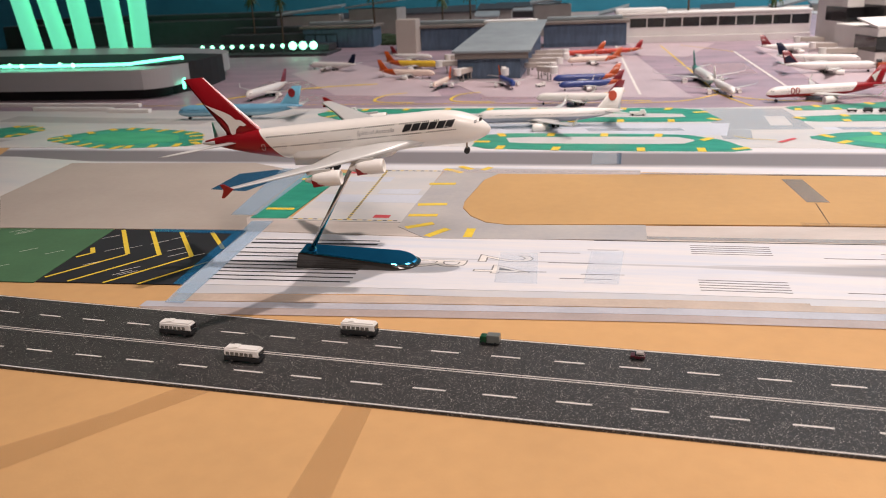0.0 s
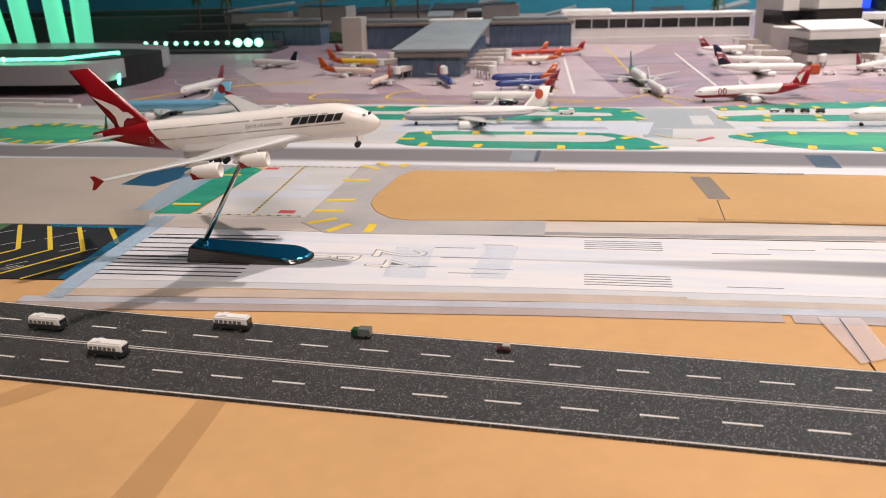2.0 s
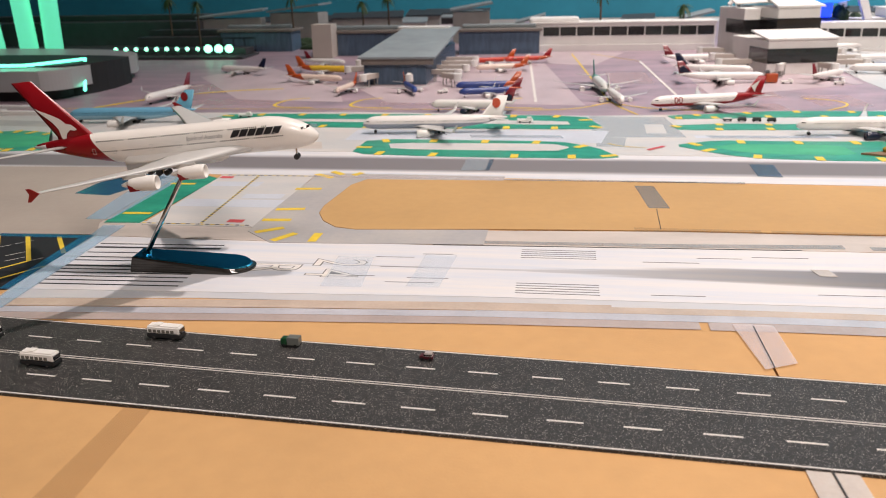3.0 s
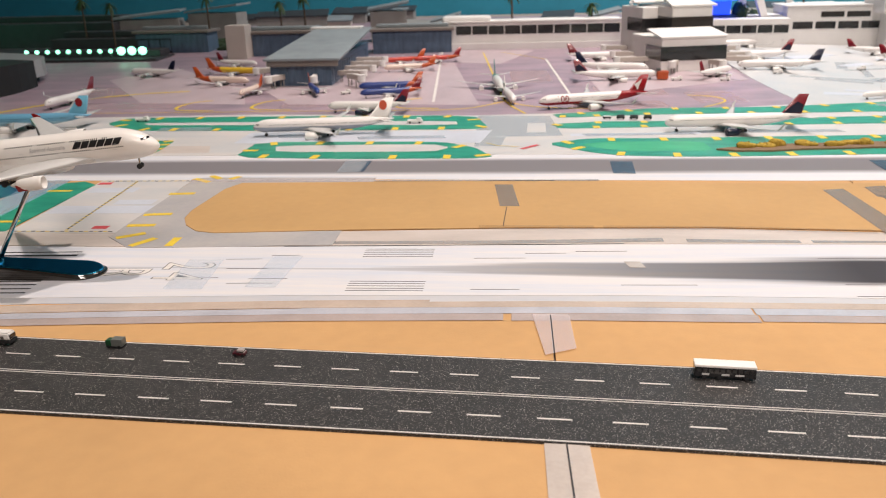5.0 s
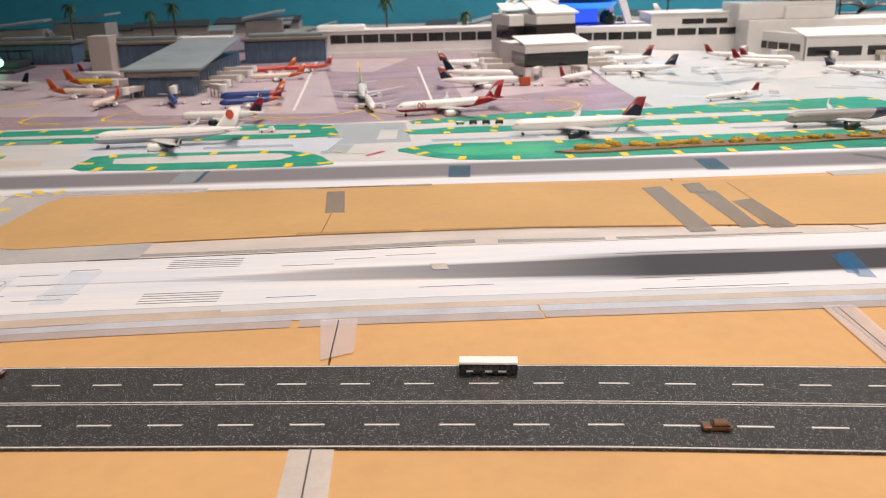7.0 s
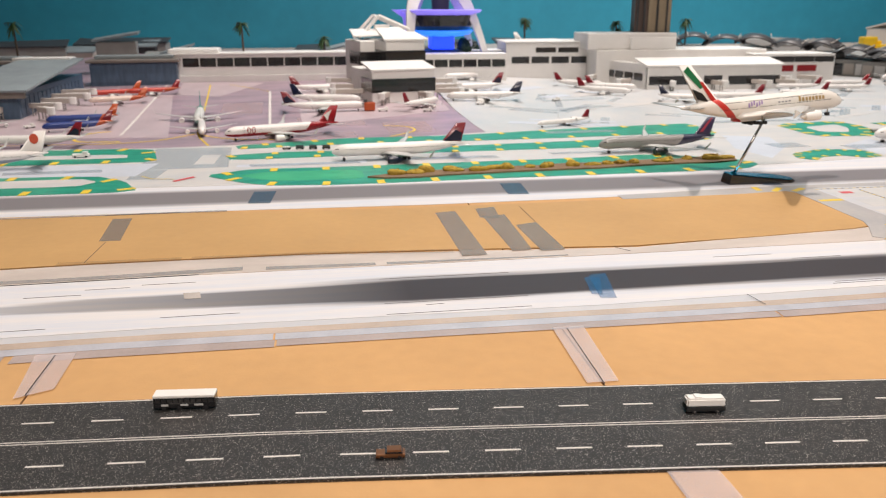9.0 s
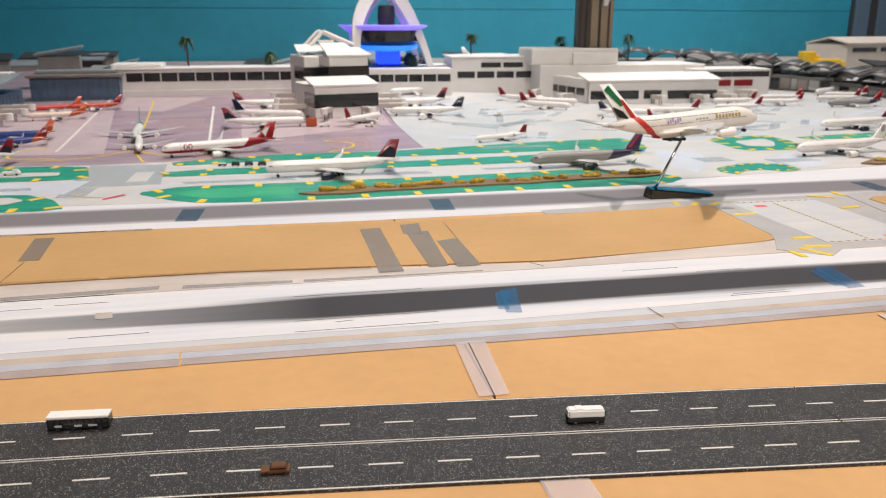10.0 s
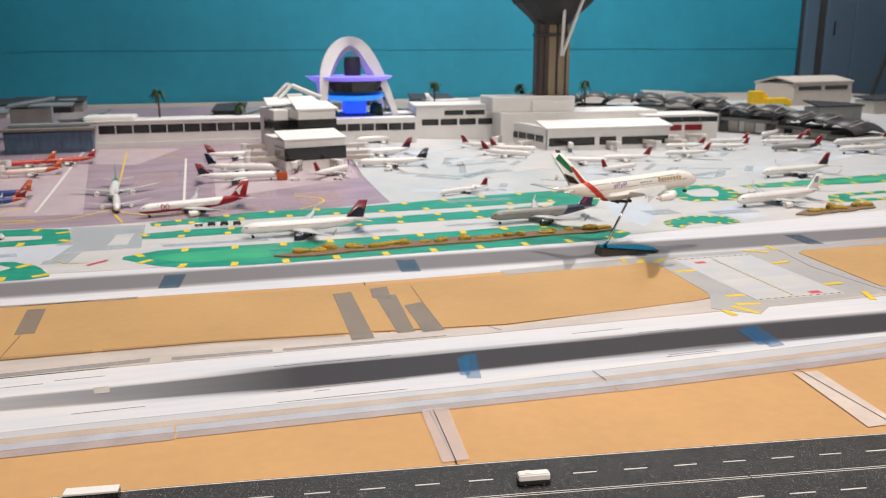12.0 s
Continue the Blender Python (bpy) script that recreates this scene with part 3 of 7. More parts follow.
green_island([(907, 826), (911, 926), (1011, 944), (1018, 886), (988, 818)], [(935, 856), (937, 898), (992, 914), (990, 884), (968, 848)], every=30)
green_island([(1045, 921), (1351, 961), (1700, 1000), (1650, 950), (1288, 890), (1050, 896)], None, [(1080, 914), (1340, 940), (1600, 975), (1560, 950), (1280, 908), (1085, 906)], every=58)
green_island([(1086, 771), (1121, 822), (1237, 832), (1500, 850), (1450, 800), (1183, 770)], [(1130, 788), (1145, 806), (1240, 815), (1420, 828), (1390, 806), (1180, 784)], every=34)
green_island([(-210, 725), (-178, 730), (-173, 669), (-190, 667)], every=20, length=10)

# Cross taxiways at both ends of the tan island: white panels, green edge, ticks, dashes and red signs.
def cross_taxiway(x0, x1, y0, y1, line, signs, base, slabs, slab_mat):
    """x0..x1: its sides; line: the dotted taxi line from far to near; signs: left ends of the red prints; slabs: printed slabs (x, y, width, depth)."""
    sheet("cross_taxiway", [(x0 + 1, y0), (x1, y0), (x1 - 2, y1), (x0 - 2, y1)], -0.64, base, "pale printed taxiway between the runways", "taxiway", 0.2)
    for x, y, w, d in slabs:
        sheet("taxiway_slab", [(x, y), (x + w, y + 1), (x + w, y + d), (x - 0.5, y + d - 1)], -0.43, slab_mat, "pale printed slab on the taxiway", "taxiway", 0.03)
    (ax, ay), (bx, by) = line
    bm, dots = bmesh.new(), bmesh.new()
    for k in range(48):
        u = k / 48
        p, q = (ax + (bx - ax) * u, ay + (by - ay) * u), (ax + (bx - ax) * (u + 0.013), ay + (by - ay) * (u + 0.013))
        bar(bm if k % 2 else dots, *p, *q, 2.2 if k % 2 else 1.6, -0.37, 0.08)
    flat("taxi_line", bm, YELLOW, "yellow dotted taxi line", "taxiway marking")
    flat("taxi_line_dots", dots, BLACK_LINE, "dark dots along the yellow taxi line", "taxiway marking")
    bm, dots = bmesh.new(), bmesh.new()
    for y in (y0 + 3, y1 - 5):
        n = int((x1 - x0) / 3.4)
        for k in range(n):
            bar(bm if k % 2 else dots, x0 + 3.4 * k, y, x0 + 3.4 * k + 2.8, y, 1.3, -0.37, 0.08)
    flat("hold_line", bm, BLACK_LINE, "black dashes of a hold line", "taxiway marking")
    flat("hold_line_gaps", dots, YELLOW, "yellow dashes of a hold line", "taxiway marking")
    for x, y in signs:
        bm = bmesh.new(); bar(bm, x, y, x + 11, y, 6.5, -0.37, 0.08)
        flat("red_sign_print", bm, RED_SIGN, "small red printed holding sign", "taxiway marking")


cross_taxiway(-170, -92, 417, 562, ((-140, 557), (-129.6, 421)), ((-170, 549), (-114, 429)), PRINT_WHITE, ((-168, 462, 76, 21), (-168, 520, 40, 16), (-128, 486, 30, 14)), PRINT_BLUE)
sheet("taxiway_base", [(706, 402), (900, 418), (900, 424), (872, 548), (884, 575), (706, 573)], -0.95, PRINT_GREY, "grey printed sheet under the taxiway", "taxiway", 0.295)
cross_taxiway(738, 822, 420, 560, ((774.5, 548), (775.5, 424)), ((751, 540), (794, 430)), PRINT_SLATE, ((742, 526, 30, 24), (779, 526, 18, 24), (748, 492, 25, 24), (780, 492, 26, 24), (741, 460, 32, 22), (780, 458, 34, 24), (744, 426, 28, 22), (779, 442, 38, 10), (780, 424, 12, 14)), PRINT_WHITE)
sheet("green_edge", [(-197, 419), (-172, 420.5), (-171, 545), (-186, 556), (-206, 548)], -0.63, GREEN, "green printed strip beside the taxiway", "taxiway island", 0.3)
sheet("dark_patch", [(-262, 490), (-232, 486), (-214, 545), (-236, 556), (-262, 540)], -0.255, TAPE_NAVY, "dark blue printed patch", "taxiway marking", 0.05)
bm = bmesh.new()
for x, y in ((-195, 441.5), (-201, 525)):
    bar(bm, x, y, x + 20, y + 0.5, 4.4, -0.3)
flat("yellow_ticks", bm, YELLOW, "yellow ticks on the green strip", "taxiway marking")
bm = bmesh.new()
for a in ((-86.3, 405.5, -71, 416.5), (-69.3, 389.7, -59.6, 405.8), (-44.5, 390, -44.8, 407), (-91.3, 432.7, -72, 434), (-91, 458.3, -71, 461), (-95.7, 515.4, -75.7, 516.9), (-93.8, 564, -77.4, 552.5), (-82.7, 573.8, -71.8, 563.8), (-62.3, 561.8, -57.3, 571.4)):
    bar(bm, *a, 5.4, -0.28)
for a in ((716, 515.4, 737, 516), (719.5, 437.4, 737.3, 437.7), (715.5, 416.4, 735, 413), (708.6, 412, 720.3, 391.6), (697.2, 406, 699.2, 391.3), (823.7, 571.4, 843.4, 559), (857.6, 582.5, 858.5, 565), (821.4, 519.6, 841.4, 523), (821.8, 447, 840.7, 447.8), (840.7, 421.6, 831.7, 399.4), (697.9, 553, 710, 565.4), (714.7, 551, 729, 560.6), (688.7, 571, 687.2, 558)):
    bar(bm, *a, 5.4, -0.28)
flat("yellow_ticks", bm, YELLOW, "yellow ticks where taxiway meets runway", "taxiway marking")

# Left end: grey card, green card and the black chevron pad.
sheet("grey_card", [(-424, 460), (-362, 384), (-187, 393), (-200, 419), (-208, 548), (-266, 580), (-442, 574)], -0.66, GREY_CARD, "plain taupe card beside the runway", "card", 0.4)
sheet("green_card", [(-520, 375), (-278, 386.5), (-266, 292.5), (-520, 284)], -0.66, GREEN_DARK, "dark green card with pale scratches", "card", 0.4)
sheet("chevron_pad", [(-277.5, 387), (-187, 390.5), (-182, 298), (-265.5, 293.5)], -0.66, CHEVRON, "black printed pad with yellow chevrons", "runway pad", 0.4)
bm = bmesh.new()
for k in range(3):
    bar(bm, -270.5 + 20.6 * k, 385.5, -239.5 + 20.6 * k, 341, 2.7, -0.25)
bar(bm, -208.6, 386.5, -185.5, 355.5, 2.7, -0.25), bar(bm, -269, 350, -262.6, 341, 2.7, -0.25)
for x0, y0, x1, y1 in ((-262.6, 341, -268.5, 333), (-239.5, 340.5, -264.5, 300), (-219.5, 341, -247.4, 295.5), (-198, 341, -226, 295.5), (-183.5, 333, -205.5, 296)):
    bar(bm, x0, y0, x1, y1, 1.7, -0.25)
flat("yellow_chevrons", bm, YELLOW, "yellow chevron lines on the black pad", "runway marking")
bm = bmesh.new()
r = random.Random(3)
for k in range(26):
    x, y = r.uniform(-275, -200) if k < 12 else r.uniform(-480, -285), r.uniform(302, 380)
    bar(bm, x, y, x + 7.5, y + 8, 0.45, -0.25, 0.05)
flat("pad_scratches", bm, LINE, "thin pale scratches on the dark cards", "card marking")

# Tape.
TAPE_FAINT = clear_tape("faint_blue_tape", (0.76, 0.86, 0.98), 0.14)
TAPE_SKY = clear_tape("sky_grey_tape", (0.54, 0.61, 0.67), 0.26)
TAPE_PINK = clear_tape("pinkish_tape", (0.74, 0.55, 0.58), 0.30)
# Glossy clear tape, whitened in its colour to stand for a reflection.
TAPE_SHEEN = clear_tape("sheen_whitened_tape", (0.78, 0.70, 0.64), 0.62)
TAPE_MASK = clear_tape("masking_tape", (0.86, 0.73, 0.65), 0.8)
TAPE_BLUE2 = clear_tape("milky_blue_tape", (0.66, 0.66, 0.72), 0.75)
sheet("white_margin", [(-1000, 440), (-400, 452), (-390, 470), (-390, 575), (-520, 600), (-1000, 600)], -0.9, PRINT_WHITE, "white margin sheet at the table's left edge", "paper ground")
# A flat black sheet stands in for the dark of an open gap.
sheet("dark_gap", [(-1000, 380), (-360, 385), (-400, 451), (-1000, 439)], -0.9, CHEVRON, "black sheet standing in for the dark gap beside the taupe card", "gap")
for k, (pts, mt) in enumerate((([(134, 735), (222, 738), (214, 856), (132, 860)], TAPE_SKY), ([(135, 690), (160, 690), (165, 734), (135, 734)], TAPE_SKY), ([(-110, 712), (140, 706), (150, 770), (-110, 768)], PRINT_BLUE), ([(-330, 660), (-120, 668), (-130, 700), (-320, 700)], PRINT_PINK), ([(186, 757), (206, 757), (207, 809), (188, 810)], PRINT_WHITE), ([(-340, 720), (-130, 716), (-120, 765), (-300, 770)], PRINT_WHITE), ([(230, 735), (360, 740), (360, 752), (230, 748)], PRINT_BLUE), ([(780, 700), (830, 760), (850, 830), (800, 850), (770, 760)], PRINT_BLUE), ([(910, 700), (960, 720), (960, 800), (900, 760)], PRINT_BLUE), ([(-760, 640), (-600, 650), (-590, 680), (-750, 690)], PRINT_GREY), ([(-700, 790), (-420, 770), (-410, 800), (-700, 830)], PRINT_GREY))):
    sheet("taxiway_patch", pts, -0.69 + 0.012 * k, mt, "bluish-grey printed patch on the taxiway", "taxiway", 0.02)
bm = bmesh.new(); bar(bm, 180, 675, 196, 693, 4.5, -0.25, 0.05); flat("red_sign_print", bm, RED_SIGN, "red printed sign on the taxiway", "taxiway marking")
bm = bmesh.new(); bar(bm, 146, 704, 158, 690, 1.2, -0.25, 0.05); bar(bm, 158, 690, 179, 685, 1.2, -0.25, 0.05); flat("taxi_line", bm, YELLOW, "thin yellow taxi line", "taxiway marking")
tape([(-193, 412), (-178, 413), (-170, 316), (-167, 274), (-177, 274), (-180, 298), (-184, 353)], TAPE_BLUE, "pale blue tape over the runway end", -0.15)
tape([(-187, 391), (-194, 391), (-191, 353), (-186, 298), (-180.5, 298), (-184.5, 353)], TAPE_NAVY_CLEAR, "deep blue tape edge over the black pad", -0.15)
tape([(-250, 389), (-194.5, 390.5), (-192.5, 384), (-250, 384)], TAPE_NAVY_CLEAR, "deep blue tape edge over the black pad", -0.15)
# long tapes laid edge to edge along the near shoulder
SHOULDER = ((-190, 268), (-34, 280), (70, 287), (204, 292), (380, 292), (550, 291), (700, 295), (900, 307), (1400, 336))


def shoulder_tape(x0, x1, lo, hi, mat, label, z):
    xs = [x0 + (x1 - x0) * k / 24 for k in range(25)]
    ys = [float(np.interp(x, *zip(*SHOULDER))) for x in xs]
    tape([(x, y + lo) for x, y in zip(xs, ys)] + [(x, y + hi) for x, y in reversed(list(zip(xs, ys)))], mat, label, z)


for a in ((-186, 168, -8, 0, TAPE_LILAC), (172, 290, -8.5, 0, TAPE_LILAC), (291, 548, -7.5, 0, TAPE_LILAC), (549, 1400, -8, 0, TAPE_LILAC), (-188, 66, 0.3, 7.5, TAPE_BLUE2), (66, 289, 0.3, 8, TAPE_BLUE2), (290, 1400, 0.3, 8, TAPE_BLUE2), (-176, 130, 8.2, 18, TAPE_WARM), (130, 1400, 8.2, 15.5, TAPE_WARM)):
    shoulder_tape(*a, "long clear tape along the runway shoulder", -0.62)
# tapes along the tan island's near edge
tape([(150, 434), (225, 434), (225, 427), (150, 426)], TAPE_BROWN, "thin brown-looking tape on the island edge", 0.0)
tape([(231, 434), (310, 433), (398, 426), (398, 418), (310, 425), (231, 427)], TAPE_BROWN, "thin brown-looking tape on the island edge", 0.0)
for pts in ([(60, 401), (168, 404), (265, 410), (265, 403), (168, 398), (60, 396)], [(279, 408), (346, 406), (346, 401), (279, 402)], [(353, 406), (470, 404), (470, 402.5), (353, 401.5)]):
    tape(pts, TAPE_PALE, "thin grey tape beside the runway", -0.5)
tape([(182, 289), (200, 289), (201, 252), (187, 245)], TAPE_CLEAR, "short clear tape over the paper joint", -0.08)
tape([(426, 286), (442, 286), (438, 224), (424, 224)], TAPE_CLEAR, "clear tape over the paper joint", -0.08)
tape([(669.5, 282), (687, 281), (681.5, 206), (661, 206)], TAPE_MASK, "white masking tape over the paper joint", -0.3)
# clear tape whose lamp sheen is put into the colour
tape([(184, 176), (200, 175), (203, 70), (185, 70)], TAPE_SHEEN, "glossy clear tape on the sand paper, its sheen painted white", -0.5)
tape([(430, 160), (448, 160), (450, 70), (430, 70)], TAPE_CLEAR, "clear tape on the sand paper", -0.5)
tape([(-55, 188), (-44, 189), (-38, 70), (-54, 70)], TAPE_BROWN, "brownish tape on the sand paper", -0.5)
tape([(-125, 193), (-110, 192), (-131, 166), (-165, 120), (-190, 120), (-140, 172)], TAPE_BROWN, "brownish tape on the sand paper", -0.5)
tape([(163, 480), (177, 480), (172, 541), (158, 541)], TAPE_GREY, "grey tape on the tan island", -0.02)
tape([(400, 523), (416, 526), (418.5, 411), (402, 410.5)], TAPE_GREY, "grey tape on the tan island", -0.02)
tape([(432.8, 531), (448.5, 534.5), (446, 499), (431.4, 503.5)], TAPE_GREY, "grey tape on the tan island", -0.02)
tape([(434, 506.5), (451.7, 509.5), (449.5, 417.5), (436.3, 416.5)], TAPE_GREY, "grey tape on the tan island", 0.045)
tape([(453, 478.5), (469.6, 484), (471.5, 415), (455, 414.5)], TAPE_GREY, "grey tape on the tan island", -0.02)
tape([(60, 557), (240, 557), (240, 553), (60, 553)], TAPE_PALE, "thin grey tape on the island edge", -0.2)
tape([(27, 322), (44, 322), (47, 372), (29, 372)], TAPE_FAINT, "pale blue tape across the runway", -0.3)
tape([(-18, 319), (4, 319), (0, 366), (-21, 366)], TAPE_FAINT, "pale blue tape across the runway number", -0.54)
tape([(-214, 425), (-196, 425), (-200, 560), (-232, 560)], TAPE_BLUE, "pale blue tape beside the green strip", -0.25)
tape([(464, 324), (473, 322), (481, 364), (470, 362)], TAPE_DEEP, "translucent blue tape across the runway", -0.3)
tape([(461, 330), (467, 328), (475, 357), (466, 358)], TAPE_DEEP, "translucent blue tape across the runway", -0.22)
tape([(683, 325), (696, 326.5), (701, 368), (688, 367)], TAPE_DEEP, "translucent blue tape across the runway", -0.3)
tape([(678, 331), (687, 330), (690, 360), (681, 362)], TAPE_DEEP, "translucent blue tape across the runway", -0.22)
# the white of this tape is painted glare
tape([(238, 356), (247, 356), (245, 366), (236, 366)], TAPE_SHEEN, "short clear tape across the runway, its glare painted white", -0.3)
for x in (254, 470, 702, 905):
    tape([(x, 578), (x + 18, 576), (x + 21, 620), (x + 2, 621)], TAPE_DARK, "dark blue tape across the far runway", -0.3)
tape([(22, 584), (42, 586), (42, 629), (22, 629)], TAPE_SKY, "pale grey tape across the far runway", -0.3)
tape([(42.2, 586), (45.5, 586), (46, 629), (42.2, 629)], TAPE_DARK, "dark tape edge across the far runway", -0.3)
tape([(-95, 560), (60, 562), (60, 552), (-95, 554)], TAPE_CLEAR, "clear tape beside the far runway", -0.2)
# paper joints: thin dark gaps
for a in ((191, 288, 191, 247), (433, 284, 431, 222), (676, 287, 676.8, 206), (192, 176, 194, 70), (469, 533, 470, 422), (168, 478, 166, 432), (548, 300, 546, 316)):
    bm = bmesh.new(); bar(bm, *a, 0.5, 0.0, 0.03)
    flat("paper_joint", bm, BLACK_LINE, "thin dark joint between paper sheets", "joint")
bm = bmesh.new(); bar(bm, 566, road_y(566, 0.02), 566, road_y(566, 0.48), 1.0, 0.2, 0.05)
flat("road_joint", bm, BLACK_LINE, "dark joint across the near lanes of the road", "joint")
bm = bmesh.new(); bar(bm, 150, 553, 205, 553.5, 1.6, -0.1, 0.1); bar(bm, 30, 391, 240, 398.4, 0.8, -0.5, 0.1); bar(bm, 505, 413, 512, 404, 0.6, 0.0, 0.1)
flat("paper_joint", bm, BLACK_LINE, "thin dark joint between paper sheets", "joint")

# Yellow parking lines and white lines on the apron.
def curve_line(pts, w, mat, label):
    bm = bmesh.new()
    for _ in range(2):
        pts = [pts[0]] + [p for a, b in zip(pts, pts[1:]) for p in ((a[0] * .75 + b[0] * .25, a[1] * .75 + b[1] * .25), (a[0] * .25 + b[0] * .75, a[1] * .25 + b[1] * .75))] + [pts[-1]]
    for a, b in zip(pts, pts[1:]):
        n = max(1, int(abs(b[1] - a[1]) / 60))
        for k in range(n):
            p = [a[i] + (b[i] - a[i]) * k / n for i in (0, 1)]
            q = [a[i] + (b[i] - a[i]) * (k + 1) / n for i in (0, 1)]
            d = Vector((q[0] - p[0], q[1] - p[1])).normalized() * (w / 2)
            prism(bm, [(p[0] + d.y, p[1] - d.x, rise(*p)), (q[0] + d.y, q[1] - d.x, rise(*q)), (q[0] - d.y, q[1] + d.x, rise(*q)), (p[0] - d.y, p[1] + d.x, rise(*p))], -0.45, -0.3)
    flat("apron_line", bm, mat, label, "apron marking")


curve_line([(186, 872), (160, 960), (150, 1100), (115, 1480)], 2.6, YELLOW, "yellow lead-in line on the apron")
curve_line([(60, 900), (120, 910), (158, 962)], 3, YELLOW, "yellow curved taxi line on the apron")
curve_line([(270, 900), (200, 915), (162, 960)], 3, YELLOW, "yellow curved taxi line on the apron")
curve_line([(-600, 905), (-300, 905), (0, 905), (60, 900)], 1.6, YELLOW, "thin yellow taxi line on the apron")
for x in (-265, -165, 20):
    curve_line([(x + 60, 915), (x, 920), (x + 2, 985), (x + 30, 1000)], 4, YELLOW, "yellow parking hook on the apron")
curve_line([(398, 905), (436, 945), (430, 985), (396, 1000)], 2.8, YELLOW, "yellow wavy lead-in line on the apron")
curve_line([(-500, 900), (-460, 1000), (-380, 1060), (-300, 1080)], 8, YELLOW, "yellow curved line at the apron's edge")
curve_line([(249, 985), (228, 1372)], 3.4, LINE, "white line between two stands")
curve_line([(69, 966), (52, 1238), (34, 1534)], 3.4, LINE, "white line between two stands")
curve_line([(150, 1480), (228, 1372)], 2, YELLOW, "thin yellow line on the apron")

# Crossing pale tape strips on the white ramp and squares of clear tape on the apron.
rp = random.Random(12)
for k in range(26):
    x, y, turn, l, w = rp.uniform(545, 1250), rp.uniform(965, 1330), rp.choice((0.35, -0.5, 1.3, 0.9)) + rp.uniform(-0.1, 0.1), rp.uniform(50, 130), rp.uniform(10, 18)
    dx, dy = math.cos(turn) * l / 2, math.sin(turn) * l / 2
    nx, ny = -math.sin(turn) * w / 2, math.cos(turn) * w / 2
    if min(x - abs(dx), 9999) < 535:
        continue
    sheet("tape_strip", [(x - dx - nx, y - dy - ny), (x + dx - nx, y + dy - ny), (x + dx + nx, y + dy + ny), (x - dx + nx, y - dy + ny)], -0.62 + 0.012 * k, TAPE_SKY, "pale blue-grey tape strip on the white ramp", "tape", 0.01)
for k, (x, y, w, d) in enumerate(((300, 930, 120, 55), (330, 1040, 90, 80), (60, 1010, 100, 60), (-60, 960, 130, 50), (-330, 960, 150, 60), (200, 1180, 60, 120), (-420, 1080, 120, 90), (430, 980, 60, 90))):
    sheet("tape_sheet", [(x - w / 2, y - d / 2), (x + w / 2, y - d / 2 + 4), (x + w / 2 - 5, y + d / 2), (x - w / 2 - 5, y + d / 2 - 3)], -0.6 + 0.012 * k, TAPE_PINK, "clear pinkish tape sheet on the apron", "tape", 0.01)
for k, (x, y, w, d) in enumerate(((60, 735, 90, 16), (-40, 742, 60, 12), (300, 742, 110, 14), (430, 752, 140, 16), (620, 762, 120, 12), (840, 770, 40, 30), (930, 750, 60, 24), (1010, 770, 70, 20), (-190, 790, 60, 24), (640, 905, 90, 20), (900, 960, 120, 22))):
    sheet("taxiway_patch", [(x - w / 2, y - d / 2), (x + w / 2, y - d / 2 + 2), (x + w / 2 - 4, y + d / 2), (x - w / 2 - 4, y + d / 2 - 2)], -0.28 + 0.004 * k, TAPE_SKY, "bluish-grey tape patch on the taxiway", "taxiway", 0.003)

# Terminal buildings.
def building(name, x, y, z, turn, label, category="model building"):
    return thing(name, place(x, y, z, turn), label, category, "model buildings")


def window_row(ob, wall, x0, x1, y, z0, z1, count, gap=2.0):
    """Dark panes set a little into the front wall, each a part of its own."""
    step = (x1 - x0) / count
    for k in range(count):
        bm = bmesh.new()
        box(bm, x0 + k * step + gap / 2, x0 + (k + 1) * step - gap / 2, y - 0.6, y + 0.9, z0, z1)
        part("window", bm, GLASS_DARK, wall, "dark window pane")


def block(ob, name, x0, x1, y0, y1, z0, z1, mat, bevel=0.8):
    bm = bmesh.new()
    box(bm, x0, x1, y0, y1, z0, z1, bevel)
    return part(name, bm, mat, ob)


# long white concourse with a strip of windows
ob = building("white_concourse", 210, 1533, 8, 1.2, "long white card concourse with a strip of dark windows")
wall = block(ob, "wall", -168, 166, 0, 70, 0, 54, WHITE_MODEL)
window_row(ob, wall, -150, 164, 0, 33, 49, 10)
block(ob, "roof", -172, 168, -3, 74, 54.5, 58, WHITE_MODEL)
block(ob, "end_block", -176, -82, 2, 66, 54.6, 66, WHITE_MODEL, 5)
block(ob, "skirt", -160, 166, -5, -0.5, 0, 17, WHITE_MODEL)

# stepped terminal with broad black bands
ob = building("stepped_terminal", 434, 1210, 4, 13, "stepped white card terminal with broad black window bands")
wall = block(ob, "lower_block", -40, 64, 0, 125, 0, 50, WHITE_MODEL, 2)
bm = bmesh.new(); box(bm, -41, 65, -1.2, 60, 17, 38, 0.5); part("window_band", bm, GLASS_DARK, wall, "broad black window band")
wall = block(ob, "upper_block", 8, 76, 78, 213, 50.2, 92, WHITE_MODEL, 2)
bm = bmesh.new(); box(bm, 7, 77, 76.8, 150, 53, 76, 0.5); part("window_band", bm, GLASS_DARK, wall, "broad black window band")
wall = block(ob, "side_block", -20, 7, 134, 233, 0, 90, WHITE_MODEL, 2)
bm = bmesh.new(); box(bm, -21, 6.8, 132.8, 200, 50, 72, 0.5); part("window_band", bm, GLASS_DARK, wall, "broad black window band")
bm = bmesh.new(); prism(bm, [(-42, -2, 0), (66, -2, 0), (66, 62, 9), (-40, 62, 9)], 50.1, 52.4); part("lower_roof", bm, WHITE_MODEL, ob)
